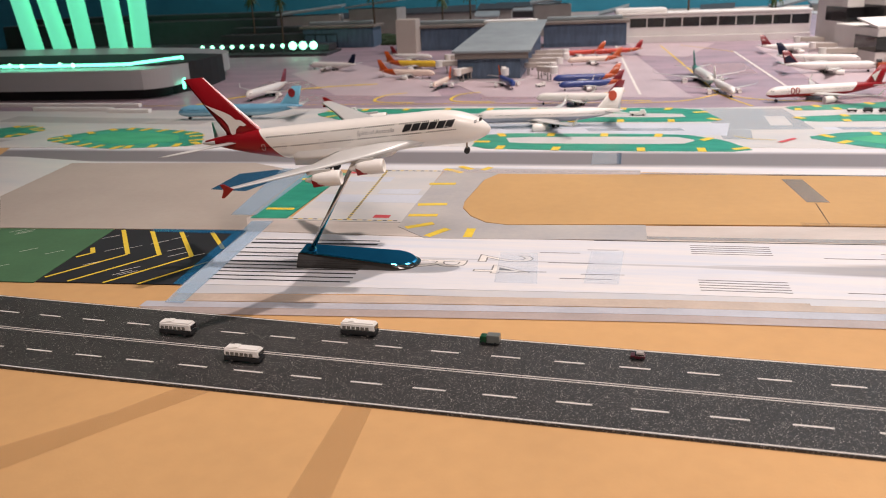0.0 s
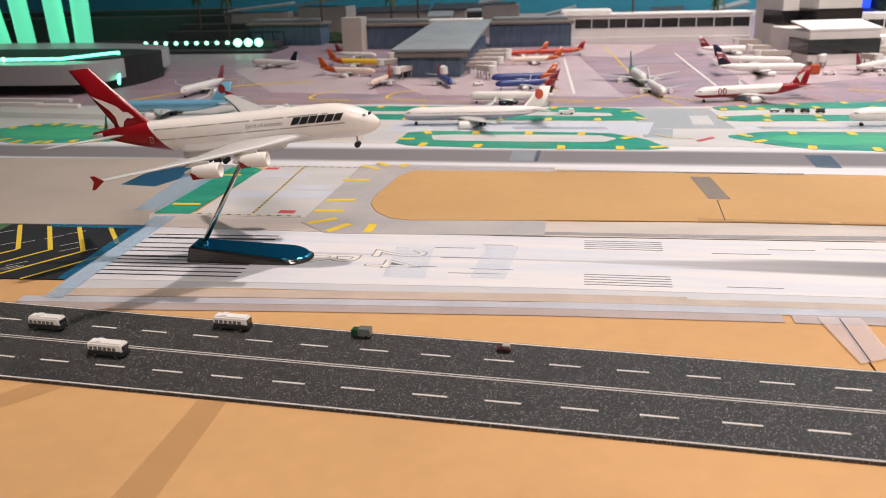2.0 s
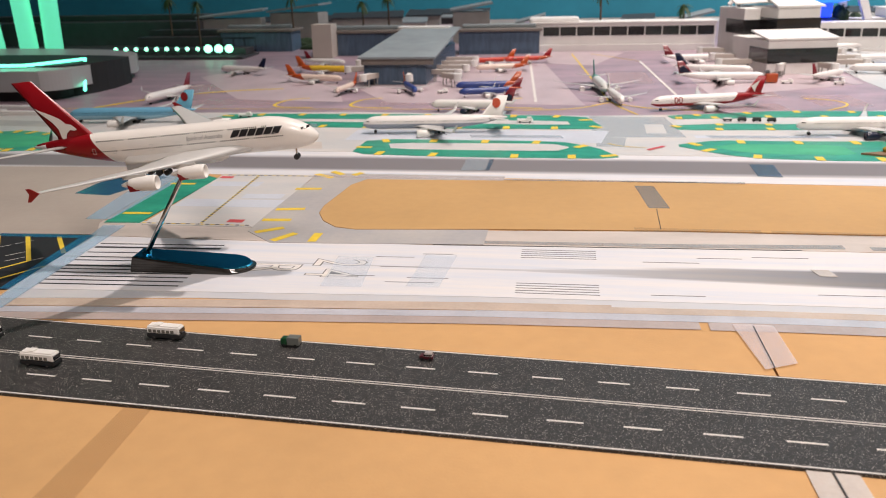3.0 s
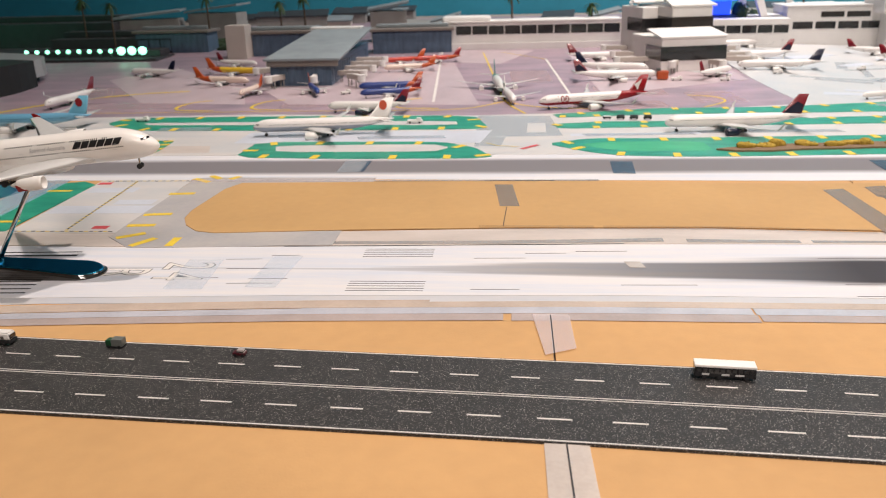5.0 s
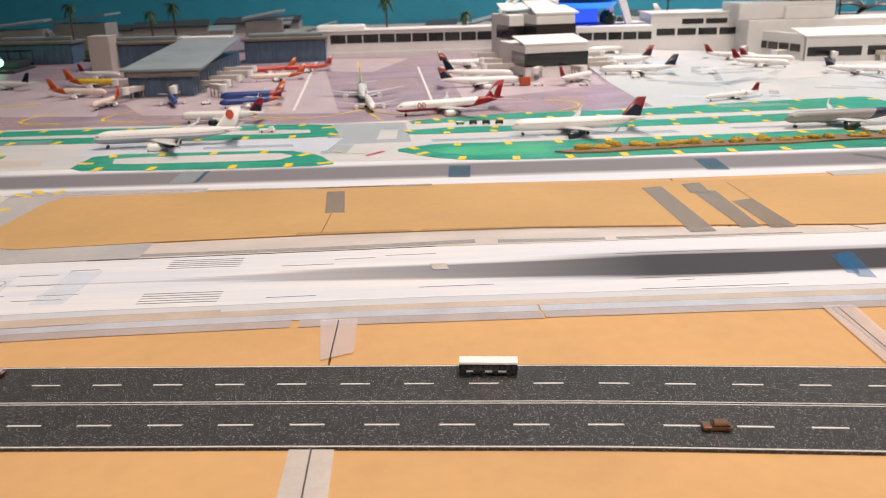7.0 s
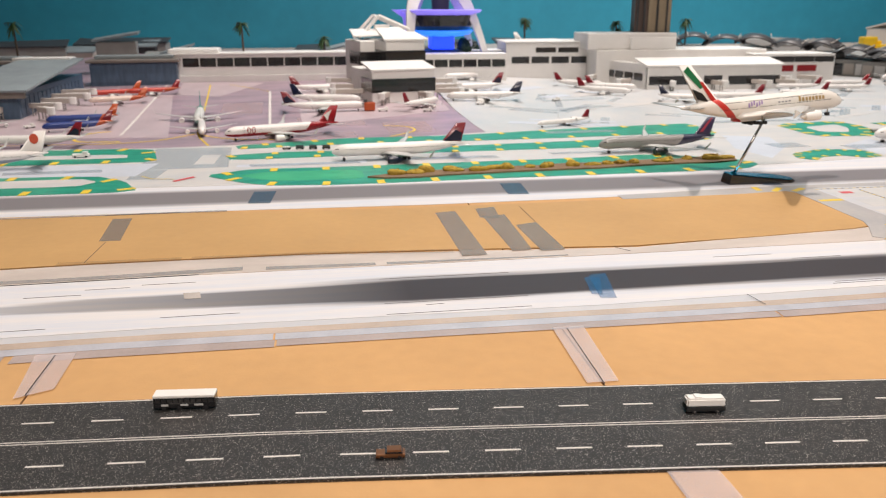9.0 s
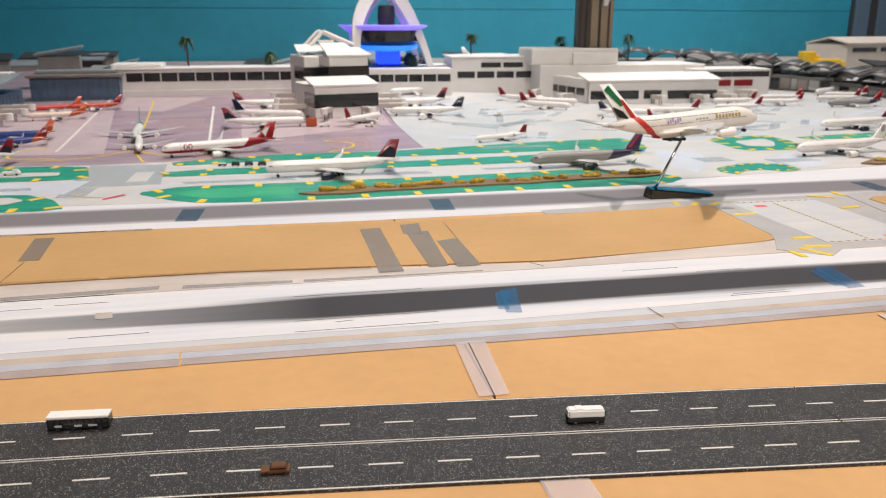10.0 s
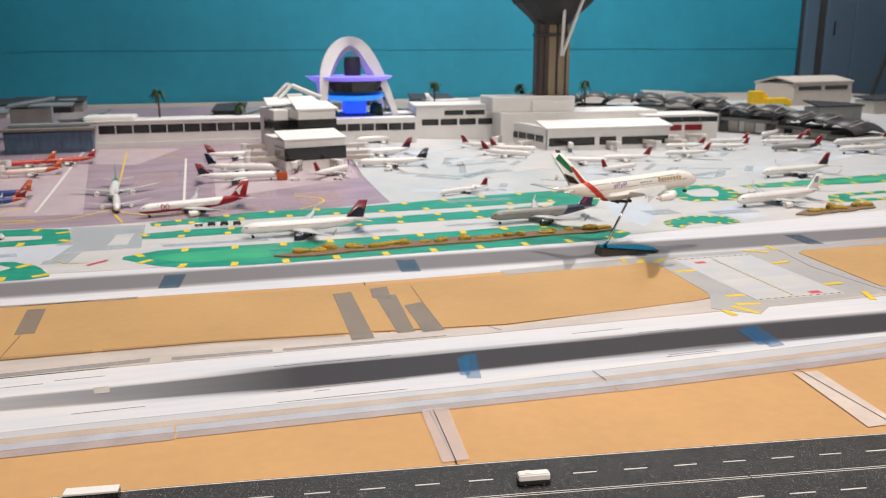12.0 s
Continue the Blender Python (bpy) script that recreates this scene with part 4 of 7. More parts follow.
for x0, x1, y, z in ((4, 80, 73, 92), (10, 66, 118, 99), (-22, 62, 168, 95)):
    bm = bmesh.new()
    prism(bm, [(x0, y, z), (x1, y, z), (x1 - 6, y + 46, z + 10), (x0 + 6, y + 46, z + 10)], 0.2, 2.6)
    part("roof_slab", bm, WHITE_MODEL, ob)
bm = bmesh.new(); box(bm, 14, 42, 160, 166, 108, 116, 1); part("roof_kerb", bm, WHITE_MODEL, ob)
for dy in (0, 34):
    bm = bmesh.new()
    rod(bm, (-2, 205 + dy, 92), (36, 205 + dy, 130), 3.8, 3.4, 6), rod(bm, (36, 205 + dy, 130), (92, 205 + dy, 106), 3.4, 3.8, 6)
    part("roof_truss", bm, WHITE_MODEL, ob)

# white link and the tall white hall
ob = building("white_link_building", 615, 1600, 6, 1, "low white card link building with dark panes")
wall = block(ob, "wall", -85, 86, 0, 60, 0, 54, WHITE_MODEL)
window_row(ob, wall, -80, 84, 0, 20, 38, 6)
block(ob, "roof", -88, 88, -3, 64, 54.4, 57, WHITE_MODEL)
ob = building("white_hall", 780, 1560, 2, -3, "tall white card hall with two rows of dark panes")
wall = block(ob, "wall", -92, 94, 0, 110, 0, 76, WHITE_MODEL, 1.5)
window_row(ob, wall, -82, 82, 0, 36, 49, 4, 5)
window_row(ob, wall, -33, 60, 0, 57, 67, 2, 5)
block(ob, "roof", -95, 97, -2, 114, 76.4, 79, WHITE_MODEL)

# right-hand white terminal
ob = building("white_terminal", 1045, 1372, 0, 0, "broad white card terminal with a long dark band")
wall = block(ob, "front_block", -132, 134, 0, 120, -3, 42, WHITE_MODEL, 2)
window_row(ob, wall, -130, -30, 0, 9, 25, 1, 3)
window_row(ob, wall, -22, 16, 0, 9, 25, 1, 2)
window_row(ob, wall, 26, 132, 0, 8, 24, 1, 3)
bm = bmesh.new(); prism(bm, [(-136, -4, 0), (138, -4, 0), (138, 60, 10), (-136, 60, 10)], 42.2, 45); part("sloping_roof", bm, WHITE_MODEL, ob)
bm = bmesh.new(); prism(bm, [(-168, 150), (-134, 2), (-132.5, 120), (-132.5, 160)], -3, 46); wall = part("angled_block", bm, WHITE_MODEL, ob)
for k in range(4):
    u0, u1 = 0.12 + 0.21 * k, 0.30 + 0.21 * k
    a, b = Vector((-168, 150)), Vector((-134, 2))
    p, q = a + (b - a) * u0, a + (b - a) * u1
    bm = bmesh.new(); bar(bm, p.x - 0.4, p.y, q.x - 0.4, q.y, 1.0, 16, 13); part("window", bm, GLASS_DARK, wall, "dark window pane")
block(ob, "middle_block", -190, 168, 121, 240, -3, 66, WHITE_MODEL, 2)
block(ob, "upper_block", -205, -20, 135, 230, 66.2, 98, WHITE_MODEL, 3)
block(ob, "upper_strip", -120, -25, 125, 134, 66.2, 90, WHITE_MODEL, 2)
ob = building("red_panel_building", 1255, 1450, 0, -2, "low white building with red panels and a dark band")
wall = block(ob, "wall", -90, 80, 0, 90, -3, 58, WHITE_MODEL)
for x in (-46, 2):
    bm = bmesh.new(); box(bm, x, x + 40, -1.2, 0.6, 24, 36); part("red_panel", bm, RED_TAIL, wall, "flat red panel")
window_row(ob, wall, -88, 78, 0, 42, 53, 4, 0.8)

# blue-grey terminal with the sloping roof
ob = building("blue_terminal", -140, 1110, 2.5, 0, "slate-blue terminal with a sloping grey roof")
wall = block(ob, "wall", -48, 44, 8, 330, -3, 36, BLUE_WALL_MODEL, 0.5)
for k in range(7):
    bm = bmesh.new(); box(bm, -46 + 13 * k, -35 + 13 * k, 7.2, 8.6, 4, 28); part("window", bm, BLUE_WALL_MODEL, wall, "blue glass pane")
for k in range(16):
    bm = bmesh.new(); box(bm, 43.4, 44.8, 14 + 19 * k, 29 + 19 * k, 4, 28); part("window", bm, BLUE_WALL_MODEL, wall, "blue glass pane")
bm = bmesh.new(); prism(bm, [(-54, -4, 0), (60, -4, 0), (58, 300, 24), (-42, 300, 24)], 37.5, 40.5); part("roof", bm, ROOF_GREY, ob, "grey sloping roof")
bm = bmesh.new(); prism(bm, [(-50, 0, 0), (56, 0, 0), (56, 6, 0), (-50, 6, 0)], 29, 37.2); part("fascia", bm, ROOF_BROWN, ob, "brown fascia board")
block(ob, "roof_cap", -52, 40, 285, 320, 62, 66, WHITE_MODEL)
for x, y, l, d, turn, lab in ((-275, 1480, 160, 60, 0, ""), (-20, 1490, 150, 60, 4, ""), (-520, 1560, 150, 60, 0, "")):
    ob = building("blue_wing_building", x, y, 10, turn, "low slate-blue building with a brown-grey roof")
    wall = block(ob, "wall", -l / 2, l / 2, 0, d, -4, 42, BLUE_WALL_MODEL, 0.5)
    for k in range(6):
        bm = bmesh.new(); box(bm, -l / 2 + 4 + k * (l - 8) / 6, -l / 2 + 1 + (k + 1) * (l - 8) / 6, -0.8, 0.8, 8, 30); part("window", bm, BLUE_WALL_MODEL, wall, "blue glass pane")
    block(ob, "roof", -l / 2 - 5, l / 2 + 5, -6, d + 6, 43, 48, ROOF_BROWN, 1)
    block(ob, "roof_ridge", -l / 2 + 6, l / 2 - 6, d * 0.35, d * 0.7, 48.2, 55, ROOF_GREY, 2)
ob = building("beige_block", -346, 1440, 8, 0, "plain beige block building")
block(ob, "wall", -19, 19, 0, 40, -4, 64, BEIGE_MODEL)

# jet bridges
def jet_bridge(x, y, turn, length, group="jet bridges"):
    ob = thing("jet_bridge", place(x, y, rise(x, y), turn), "pale grey jet bridge on thin legs", "jet bridge", group)
    bm = bmesh.new(); box(bm, 0, length, -3.4, 3.4, 10, 17, 0.5); part("corridor", bm, BEIGE_MODEL, ob)
    bm = bmesh.new(); box(bm, length * 0.45, length + 2, -2.6, 2.6, 17.1, 18.2); part("roof_strip", bm, WHITE_MODEL, ob)
    bm = bmesh.new(); rod(bm, (length + 4, 0, 9), (length + 4, 0, 18.5), 5.6, 5.6, 12); part("cab", bm, WHITE_MODEL, ob)
    for u in (0.12, 0.78):
        for s in (-2.6, 2.6):
            bm = bmesh.new(); rod(bm, (length * u, s, -1), (length * u, s, 10), 0.9, 0.9, 6); part("leg", bm, GREY_MODEL, ob)


for a in ((384, 1250, 188, 46), (384, 1310, 170, 44), (384, 1400, 176, 50), (498, 1240, -14, 40), (498, 1290, -6, 44), (498, 1370, 4, 50), (470, 1208, -70, 30), (420, 1208, -110, 34),
          (-92, 1150, -20, 40), (-92, 1200, -14, 44), (-92, 1250, -10, 50), (-92, 1300, -8, 46), (-120, 1116, -80, 36), (-168, 1116, -110, 34), (-190, 1190, 200, 36), (-190, 1260, 190, 36), (-70, 1115, -50, 34),
          (850, 1480, -120, 46), (960, 1370, -110, 34), (1040, 1370, -80, 36), (1120, 1370, -70, 36), (1170, 1372, -60, 40), (1200, 1448, -70, 40), (1260, 1448, -60, 40), (890, 1400, -140, 40)):
    jet_bridge(*a)

# Arched theme building with the glowing saucer.
GLOW_VIOLET = glow("violet_glow_plastic", (0.30, 0.24, 1.0), 0.55)
GLOW_AZURE = glow("azure_glow_plastic", (0.02, 0.22, 1.0), 1.1)
GLOW_BLUE = glow("blue_glow_plastic", (0.01, 0.06, 1.0), 1.5)
ob = building("arched_landmark", 560, 1600, 12, 0, "white crossing arches over a glowing violet-blue saucer", "model landmark")


def arch(bm, a, b, top, w0, w1, n=28):
    rings = []
    for k in range(n + 1):
        u = k / n
        x, y = a[0] + (b[0] - a[0]) * u, a[1] + (b[1] - a[1]) * u
        q = 1 - abs(2 * u - 1) ** 2.35
        x += (top[0] - (a[0] + b[0]) / 2) * q
        z = top[2] * q
        t = (w0 + (w1 - w0) * q) / 2
        du = 4.7 * abs(2 * u - 1) ** 1.35 * (1 if u < 0.5 else -1) * top[2]
        d = Vector((b[0] - a[0], 0, du)).normalized()
        nrm = Vector((-d.z, 0, d.x))
        for_ = Vector((0, 1, 0))
        c = Vector((x, y, z))
        rings.append([c + nrm * t + for_ * t * 1.1, c - nrm * t + for_ * t * 1.1, c - nrm * t - for_ * t * 1.1, c + nrm * t - for_ * t * 1.1])
    loft(bm, rings)


def leg_arch(bm, spine, widths, deep):
    """A broad curved beam along a spine of points, wide across its bend and tapering to its feet."""
    pts = [(*p, w) for p, w in zip(spine, widths)]
    for _ in range(3):
        pts = [pts[0]] + [tuple(a[i] * f + b[i] * (1 - f) for i in range(4)) for a, b in zip(pts, pts[1:]) for f in (0.75, 0.25)] + [pts[-1]]
    rings = []
    for k, p in enumerate(pts):
        a, b = pts[max(0, k - 1)], pts[min(len(pts) - 1, k + 1)]
        d = Vector((b[0] - a[0], 0, b[2] - a[2])).normalized()
        n, c = Vector((-d.z, 0, d.x)) * p[3] / 2, Vector(p[:3])
        y = Vector((0, deep / 2, 0))
        rings.append([c + n + y, c - n + y, c - n - y, c + n - y])
    loft(bm, rings)


bm = bmesh.new()
leg_arch(bm, [(-66, -70, 0), (-68, -64, 60), (-66, -46, 120), (-55, -30, 158), (-32, -12, 192), (-4, 0, 205), (20, -10, 192), (42, -24, 154), (62, -36, 112), (80, -44, 60), (96, -48, 0)], [11, 13, 18, 25, 23, 16, 23, 23, 15, 12, 10], 14)
part("arch", bm, WHITE_MODEL, ob)
bm = bmesh.new()
leg_arch(bm, [(-50, 60, 0), (-52, 50, 80), (-46, 30, 150), (-4, 6, 202), (38, 30, 150), (66, 50, 80), (80, 60, 0)], [10, 12, 20, 16, 20, 12, 10], 12)
part("arch", bm, WHITE_MODEL, ob)


def lathe(bm, prof, seg=40, cx=0, cy=0):
    loft(bm, [[(cx + r * math.cos(2 * math.pi * k / seg), cy + r * math.sin(2 * math.pi * k / seg), z) for k in range(seg)] for r, z in prof])


bm = bmesh.new(); lathe(bm, ((64, 120), (80, 126), (84, 130), (78, 131), (60, 131))); saucer = part("saucer_rim", bm, GLOW_VIOLET, ob, "glowing violet saucer rim")
bm = bmesh.new(); lathe(bm, ((58, 92), (66, 100), (68, 120), (60, 126))); part("window_ring", bm, GLASS_DARK, ob, "dark ring of windows")
bm = bmesh.new(); lathe(bm, ((40, 80), (60, 84), (66, 91), (50, 93))); part("lower_ring", bm, GLOW_AZURE, ob, "glowing azure lower ring")
bm = bmesh.new(); box(bm, -22, 22, -40, 20, 55, 84, 2); part("core", bm, GLOW_BLUE, ob, "glowing deep-blue core")
bm = bmesh.new(); lathe(bm, ((17, 128), (18, 150), (16, 168), (10, 170))); part("top_drum", bm, DARK_MODEL, ob, "dark drum under the arches")
bm = bmesh.new()
loft(bm, [[(x, y, z) for x, z in ((-98, 131), (-62, 131), (-62, 88), (-72, 88), (-76, 116))] for y in (-9, 9)])
part("side_fin", bm, GLOW_VIOLET, ob, "glowing violet side fin")
bm = bmesh.new(); lathe(bm, ((46, 0), (46, 50), (30, 55))); part("podium", bm, DARK_MODEL, ob, "dark podium")
ob = building("link_concourse", 585, 1500, 12, -3, "white link concourse with a dark window row")
wall = block(ob, "wall", -85, 90, 0, 46, -4, 50, WHITE_MODEL, 1)
window_row(ob, wall, -80, 88, 0, 25, 39, 6, 2.4)

# Control tower.
TOWER_BEIGE = material("tower_beige", (0.34, 0.26, 0.17), 0.5, vary=0.2, scale=30, stretch=(4, 4, 0.5))
TOWER_BROWN = material("tower_brown", (0.13, 0.085, 0.07), 0.5, vary=0.3, scale=30, stretch=(4, 4, 0.5))
ob = building("control_tower", 988, 1560, 0, -12, "tall brown and beige control tower with a flared dark head", "model tower")
bm = bmesh.new(); box(bm, -36, 36, -26, 26, 0, 262, 2); part("shaft", bm, TOWER_BROWN, ob)
for x0, x1, y in ((-10, 6, -28.5), (10, 25, -29.5), (28, 35, -28)):
    bm = bmesh.new(); box(bm, x0, x1, y, -26.2, 0, 246, 1); part("panel", bm, TOWER_BEIGE, ob, "beige vertical panel")
for x in (-31, -18, 8, 26.5):
    bm = bmesh.new(); box(bm, x - 1.6, x + 1.6, -31, -26.2, 0, 250); part("rib", bm, DARK_MODEL, ob, "dark vertical rib")
bm = bmesh.new(); box(bm, -38, 38, -33, 28, 222, 228, 1); part("collar", bm, DARK_MODEL, ob)
bm = bmesh.new(); lathe(bm, ((38, 246), (52, 262), (84, 290), (94, 304), (98, 345), (98, 380), (80, 384)), 12); part("head", bm, RUBBER, ob, "flared dark tower head")
for a, b in (((16, -34, 182), (16, -74, 330)), ((18, -34, 182), (62, -80, 330))):
    bm = bmesh.new(); rod(bm, a, b, 3.4, 3.4, 8); part("strut", bm, WHITE_MODEL, ob, "white slanted strut")

# A winding row of dark curved roof shells, and the grey hangar.
ROLLED = material("dark_rolled_roof", (0.085, 0.08, 0.085), 0.42, vary=0.6, scale=30, bump=0.5, bump_scale=150, stretch=(0.5, 3, 1))
SHELL_ROW = ((1060, 1800, 84), (1120, 1790, 78), (1185, 1778, 82), (1250, 1755, 78), (1315, 1725, 80), (1375, 1690, 70), (1425, 1645, 72), (1470, 1595, 60), (1505, 1540, 58), (1535, 1480, 50), (1560, 1420, 46), (1580, 1365, 38))
rw = random.Random(77)
for k, (x, y, top) in enumerate(SHELL_ROW):
    a, b = SHELL_ROW[max(0, k - 1)], SHELL_ROW[min(len(SHELL_ROW) - 1, k + 1)]
    turn = math.degrees(math.atan2(b[1] - a[1], b[0] - a[0])) + rw.uniform(-9, 9)
    ob = building("roof_shell_hall", x, y, 0, turn, "hall bay under a dark curved roof shell")
    wide, deep, lean = rw.uniform(38, 48), rw.uniform(80, 120), rw.uniform(-9, 9)
    bm, rings = bmesh.new(), []
    for j in range(13):
        u = j / 12
        px, rise_z = (u * 2 - 1) * wide, (top - 24) + 24 * math.sin(math.pi * (0.08 + 0.84 * u)) ** 0.8 + lean * (u - 0.5)
        rings.append([(px, -8 - 12 * math.sin(math.pi * u), rise_z), (px, deep * 0.5, rise_z + 7), (px, deep, rise_z - 4), (px, deep, rise_z - 6.5), (px, deep * 0.5, rise_z + 4.5), (px, -8 - 12 * math.sin(math.pi * u), rise_z - 2.5)])
    loft(bm, rings); shell = part("roof_shell", bm, ROLLED, ob, "dark curved roof shell", True)
    for q in range(4):
        px = -wide + wide * (q + 0.6) / 2.1
        bm = bmesh.new(); rod(bm, (px, -14, top - 3 + lean * 0.1), (px, deep * 0.5, top + 5.5), 1.0, 1.0, 6); part("roof_rib", bm, (GREY_MODEL, BEIGE_MODEL)[q % 2], shell, "pale roof rib")
    wall = block(ob, "wall", -wide * 0.86, wide * 0.86, 4, deep - 6, -2, top - 26, GREY_MODEL, 1)
    for q in range(3):
        bm = bmesh.new(); box(bm, -wide * 0.8 + q * wide * 0.54, -wide * 0.8 + q * wide * 0.54 + wide * 0.46, 2.6, 3.9, 2, max(7, top - 34)); part("bay", bm, (WHITE_MODEL, GLASS_DARK, BEIGE_MODEL)[(q + k) % 3], wall)
ob = building("grey_hangar", 2150, 2300, 0, 0, "grey hangar with dark slots under the eaves")
foot = [(0, 0), (265, 42), (169, 119), (-96, 77)]
bm = bmesh.new(); prism(bm, foot, 0, 74); wall = part("wall", bm, BEIGE_MODEL, ob)
bm = bmesh.new(); prism(bm, [(-2, -5, 0), (270, 40, 0), (220, 82, 18), (-48, 38, 18)], 74.3, 79); part("roof_slope", bm, BEIGE_MODEL, ob)
bm = bmesh.new(); prism(bm, [(-48.5, 38.5, 18), (219.5, 82.5, 18), (172, 124, 0), (-100, 80, 0)], 74.3, 79); part("roof_slope", bm, BEIGE_MODEL, ob)
for u0, u1 in ((0.08, 0.46), (0.53, 0.92)):
    bm = bmesh.new(); bar(bm, 265 * u0, 42 * u0 - 0.6, 265 * u1, 42 * u1 - 0.6, 1.6, 50, 13); part("slot", bm, DARK_MODEL, wall, "dark slot opening")
YELLOW_TRUCK = material("yellow_plastic", (0.80, 0.50, 0.02), 0.45)
for x, y, l, hgt in ((1965, 2240, 46, 56), (2022, 2215, 78, 34), (600, 1790, 40, 40)):
    ob = thing("yellow_truck", place(x, y, 0), "bright yellow model truck parked behind the terminals", "model vehicle", "yellow trucks")
    bm = bmesh.new(); box(bm, -l / 2, l / 2, -14, 14, 8, hgt, 4); part("body", bm, YELLOW_TRUCK, ob)
    bm = bmesh.new(); box(bm, l / 2 + 1, l / 2 + 16, -12, 12, 6, hgt * 0.8, 4); part("cab", bm, YELLOW_TRUCK, ob)
    for u in (-0.3, 0.35):
        bm = bmesh.new(); rod(bm, (u * l, -14.5, 6), (u * l, 14.5, 6), 6.2, 6.2, 12); part("axle_wheels", bm, RUBBER, ob)
# far low roofs behind the terminals
rb = random.Random(21)
for k in range(34):
    x, y = rb.uniform(-900, 2300), rb.uniform(1780, 2500)
    l, d, hh = rb.uniform(70, 210), rb.uniform(50, 110), rb.uniform(16, 38) + (y - 1780) * 0.015
    if 500 < x < 640 and y < 1850:
        continue
    ob = building("far_low_building", x, y, 0, rb.uniform(-12, 12), rb.choice(("low grey model building far behind", "low pale model building far behind")))
    block(ob, "wall", -l / 2, l / 2, 0, d, -4, hh, rb.choice((GREY_MODEL, DARK_MODEL, BEIGE_MODEL)))
    bm = bmesh.new()
    prism(bm, [(-l / 2 - 4, -4, 0), (l / 2 + 4, -4, 0), (l / 2 + 4, d + 4, rb.uniform(2, 16)), (-l / 2 - 4, d + 4, rb.uniform(2, 16))], hh + 0.3, hh + 4)
    part("roof", bm, rb.choice((ROOF_GREY, GREY_MODEL, ROOF_BROWN, DARK_MODEL)), ob)
for x, y, l, z, t in ((-640, 1720, 150, 82, 10), (-500, 1740, 130, 92, -8), (-95, 1700, 90, 90, 8), (30, 1640, 60, 66, 0), (360, 1640, 60, 70, 0)):
    ob = building("grey_wing_roof", x, y, 0, t, "grey upswept roof hall behind the terminal")
    block(ob, "wall", -l / 2 + 6, l / 2 - 6, 6, 60, 0, z - 10, GREY_MODEL)
    bm = bmesh.new(); prism(bm, [(-l / 2, 0, 0), (l / 2, 0, 14), (l / 2, 70, 16), (-l / 2, 70, 2)], z - 9, z - 5); part("roof", bm, ROOF_GREY, ob)

# Model airliners. Local axes: nose towards +x, z up, origin on the fuselage axis at half length.
def section(s, h, w, tall=False):
    """Top, bottom and half width of the fuselage at s (0 nose, 1 tail)."""
    drop = 0.16
    nose_t = 0.19 if tall else 0.12
    top = h * (-drop + (0.5 + drop) * (1 - max(0, 1 - s / nose_t) ** 2.2) ** (0.74 if tall else 0.62))
    bot = -h * (drop + (0.5 - drop) * (1 - max(0, 1 - s / 0.10) ** 2) ** 0.5)
    half = w / 2 * (1 - max(0, 1 - s / 0.115) ** 2.1) ** 0.56
    if s > 0.62:
        k = (s - 0.62) / 0.38
        bot += h * 0.74 * k**1.55
        half *= 1 - 0.9 * k**1.7
    if s > 0.78:
        top -= h * 0.18 * ((s - 0.78) / 0.22) ** 1.6
    return top, bot, max(half, 0.02 * w)


def skin_y(x, z, L, h, w, tall):
    """The half width of the skin at a place on the side."""
    top, bot, half = section(min(max(0.5 - x / L, 0), 1), h, w, tall)
    mid, r = (top + bot) / 2, (top - bot) / 2
    return half * max(0.02, 1 - min(abs((z - mid) / r), 1) ** 2.25) ** (1 / 2.25)


def wing_mesh(bm, stations, seg=9):
    """stations: (x of leading edge, y, z, chord, thickness ratio)."""
    rings = []
    for x, y, z, c, t in stations:
        up = [(k / seg) for k in range(seg + 1)]
        prof = lambda u: 5 * t * (0.2969 * math.sqrt(u) - 0.126 * u - 0.3516 * u**2 + 0.2843 * u**3 - 0.1015 * u**4)
        ring = [(x - c * u, y, z + c * prof(u) * 1.1) for u in up] + [(x - c * u, y, z - c * prof(u) * 0.9 - 0.02) for u in reversed(up[1:-1])]
        rings.append(ring)
    loft(bm, rings)


def nacelle(bm, x, y, z, length, r, seg):
    prof = ((0.93, 0.70), (0.985, 0.80), (1.0, 0.88), (0.985, 0.95), (0.9, 1.0), (0.6, 1.02), (0.3, 0.95), (0.05, 0.78), (0.0, 0.72), (0.0, 0.55), (-0.16, 0.36), (-0.30, 0.16))
    loft(bm, [[(x + length * u, y + r * v * math.cos(2 * math.pi * k / seg), z + r * v * math.sin(2 * math.pi * k / seg)) for k in range(seg)] for u, v in prof])


def wheel(bm, x, y, z, r, w):
    rod(bm, (x, y - w / 2, z), (x, y + w / 2, z), r, r, 10)


PLAN = {  # fuselage width and height, span, root chord, fin height (of length); engines out along the span
    "double": (0.098, 0.118, 1.09, 0.285, 0.205, (0.36, 0.62)),
    "wide": (0.088, 0.090, 0.95, 0.19, 0.135, (0.31,)),
    "narrow": (0.098, 0.102, 0.92, 0.175, 0.15, (0.33,)),
    "regional": (0.072, 0.074, 0.72, 0.14, 0.115, ()),
}


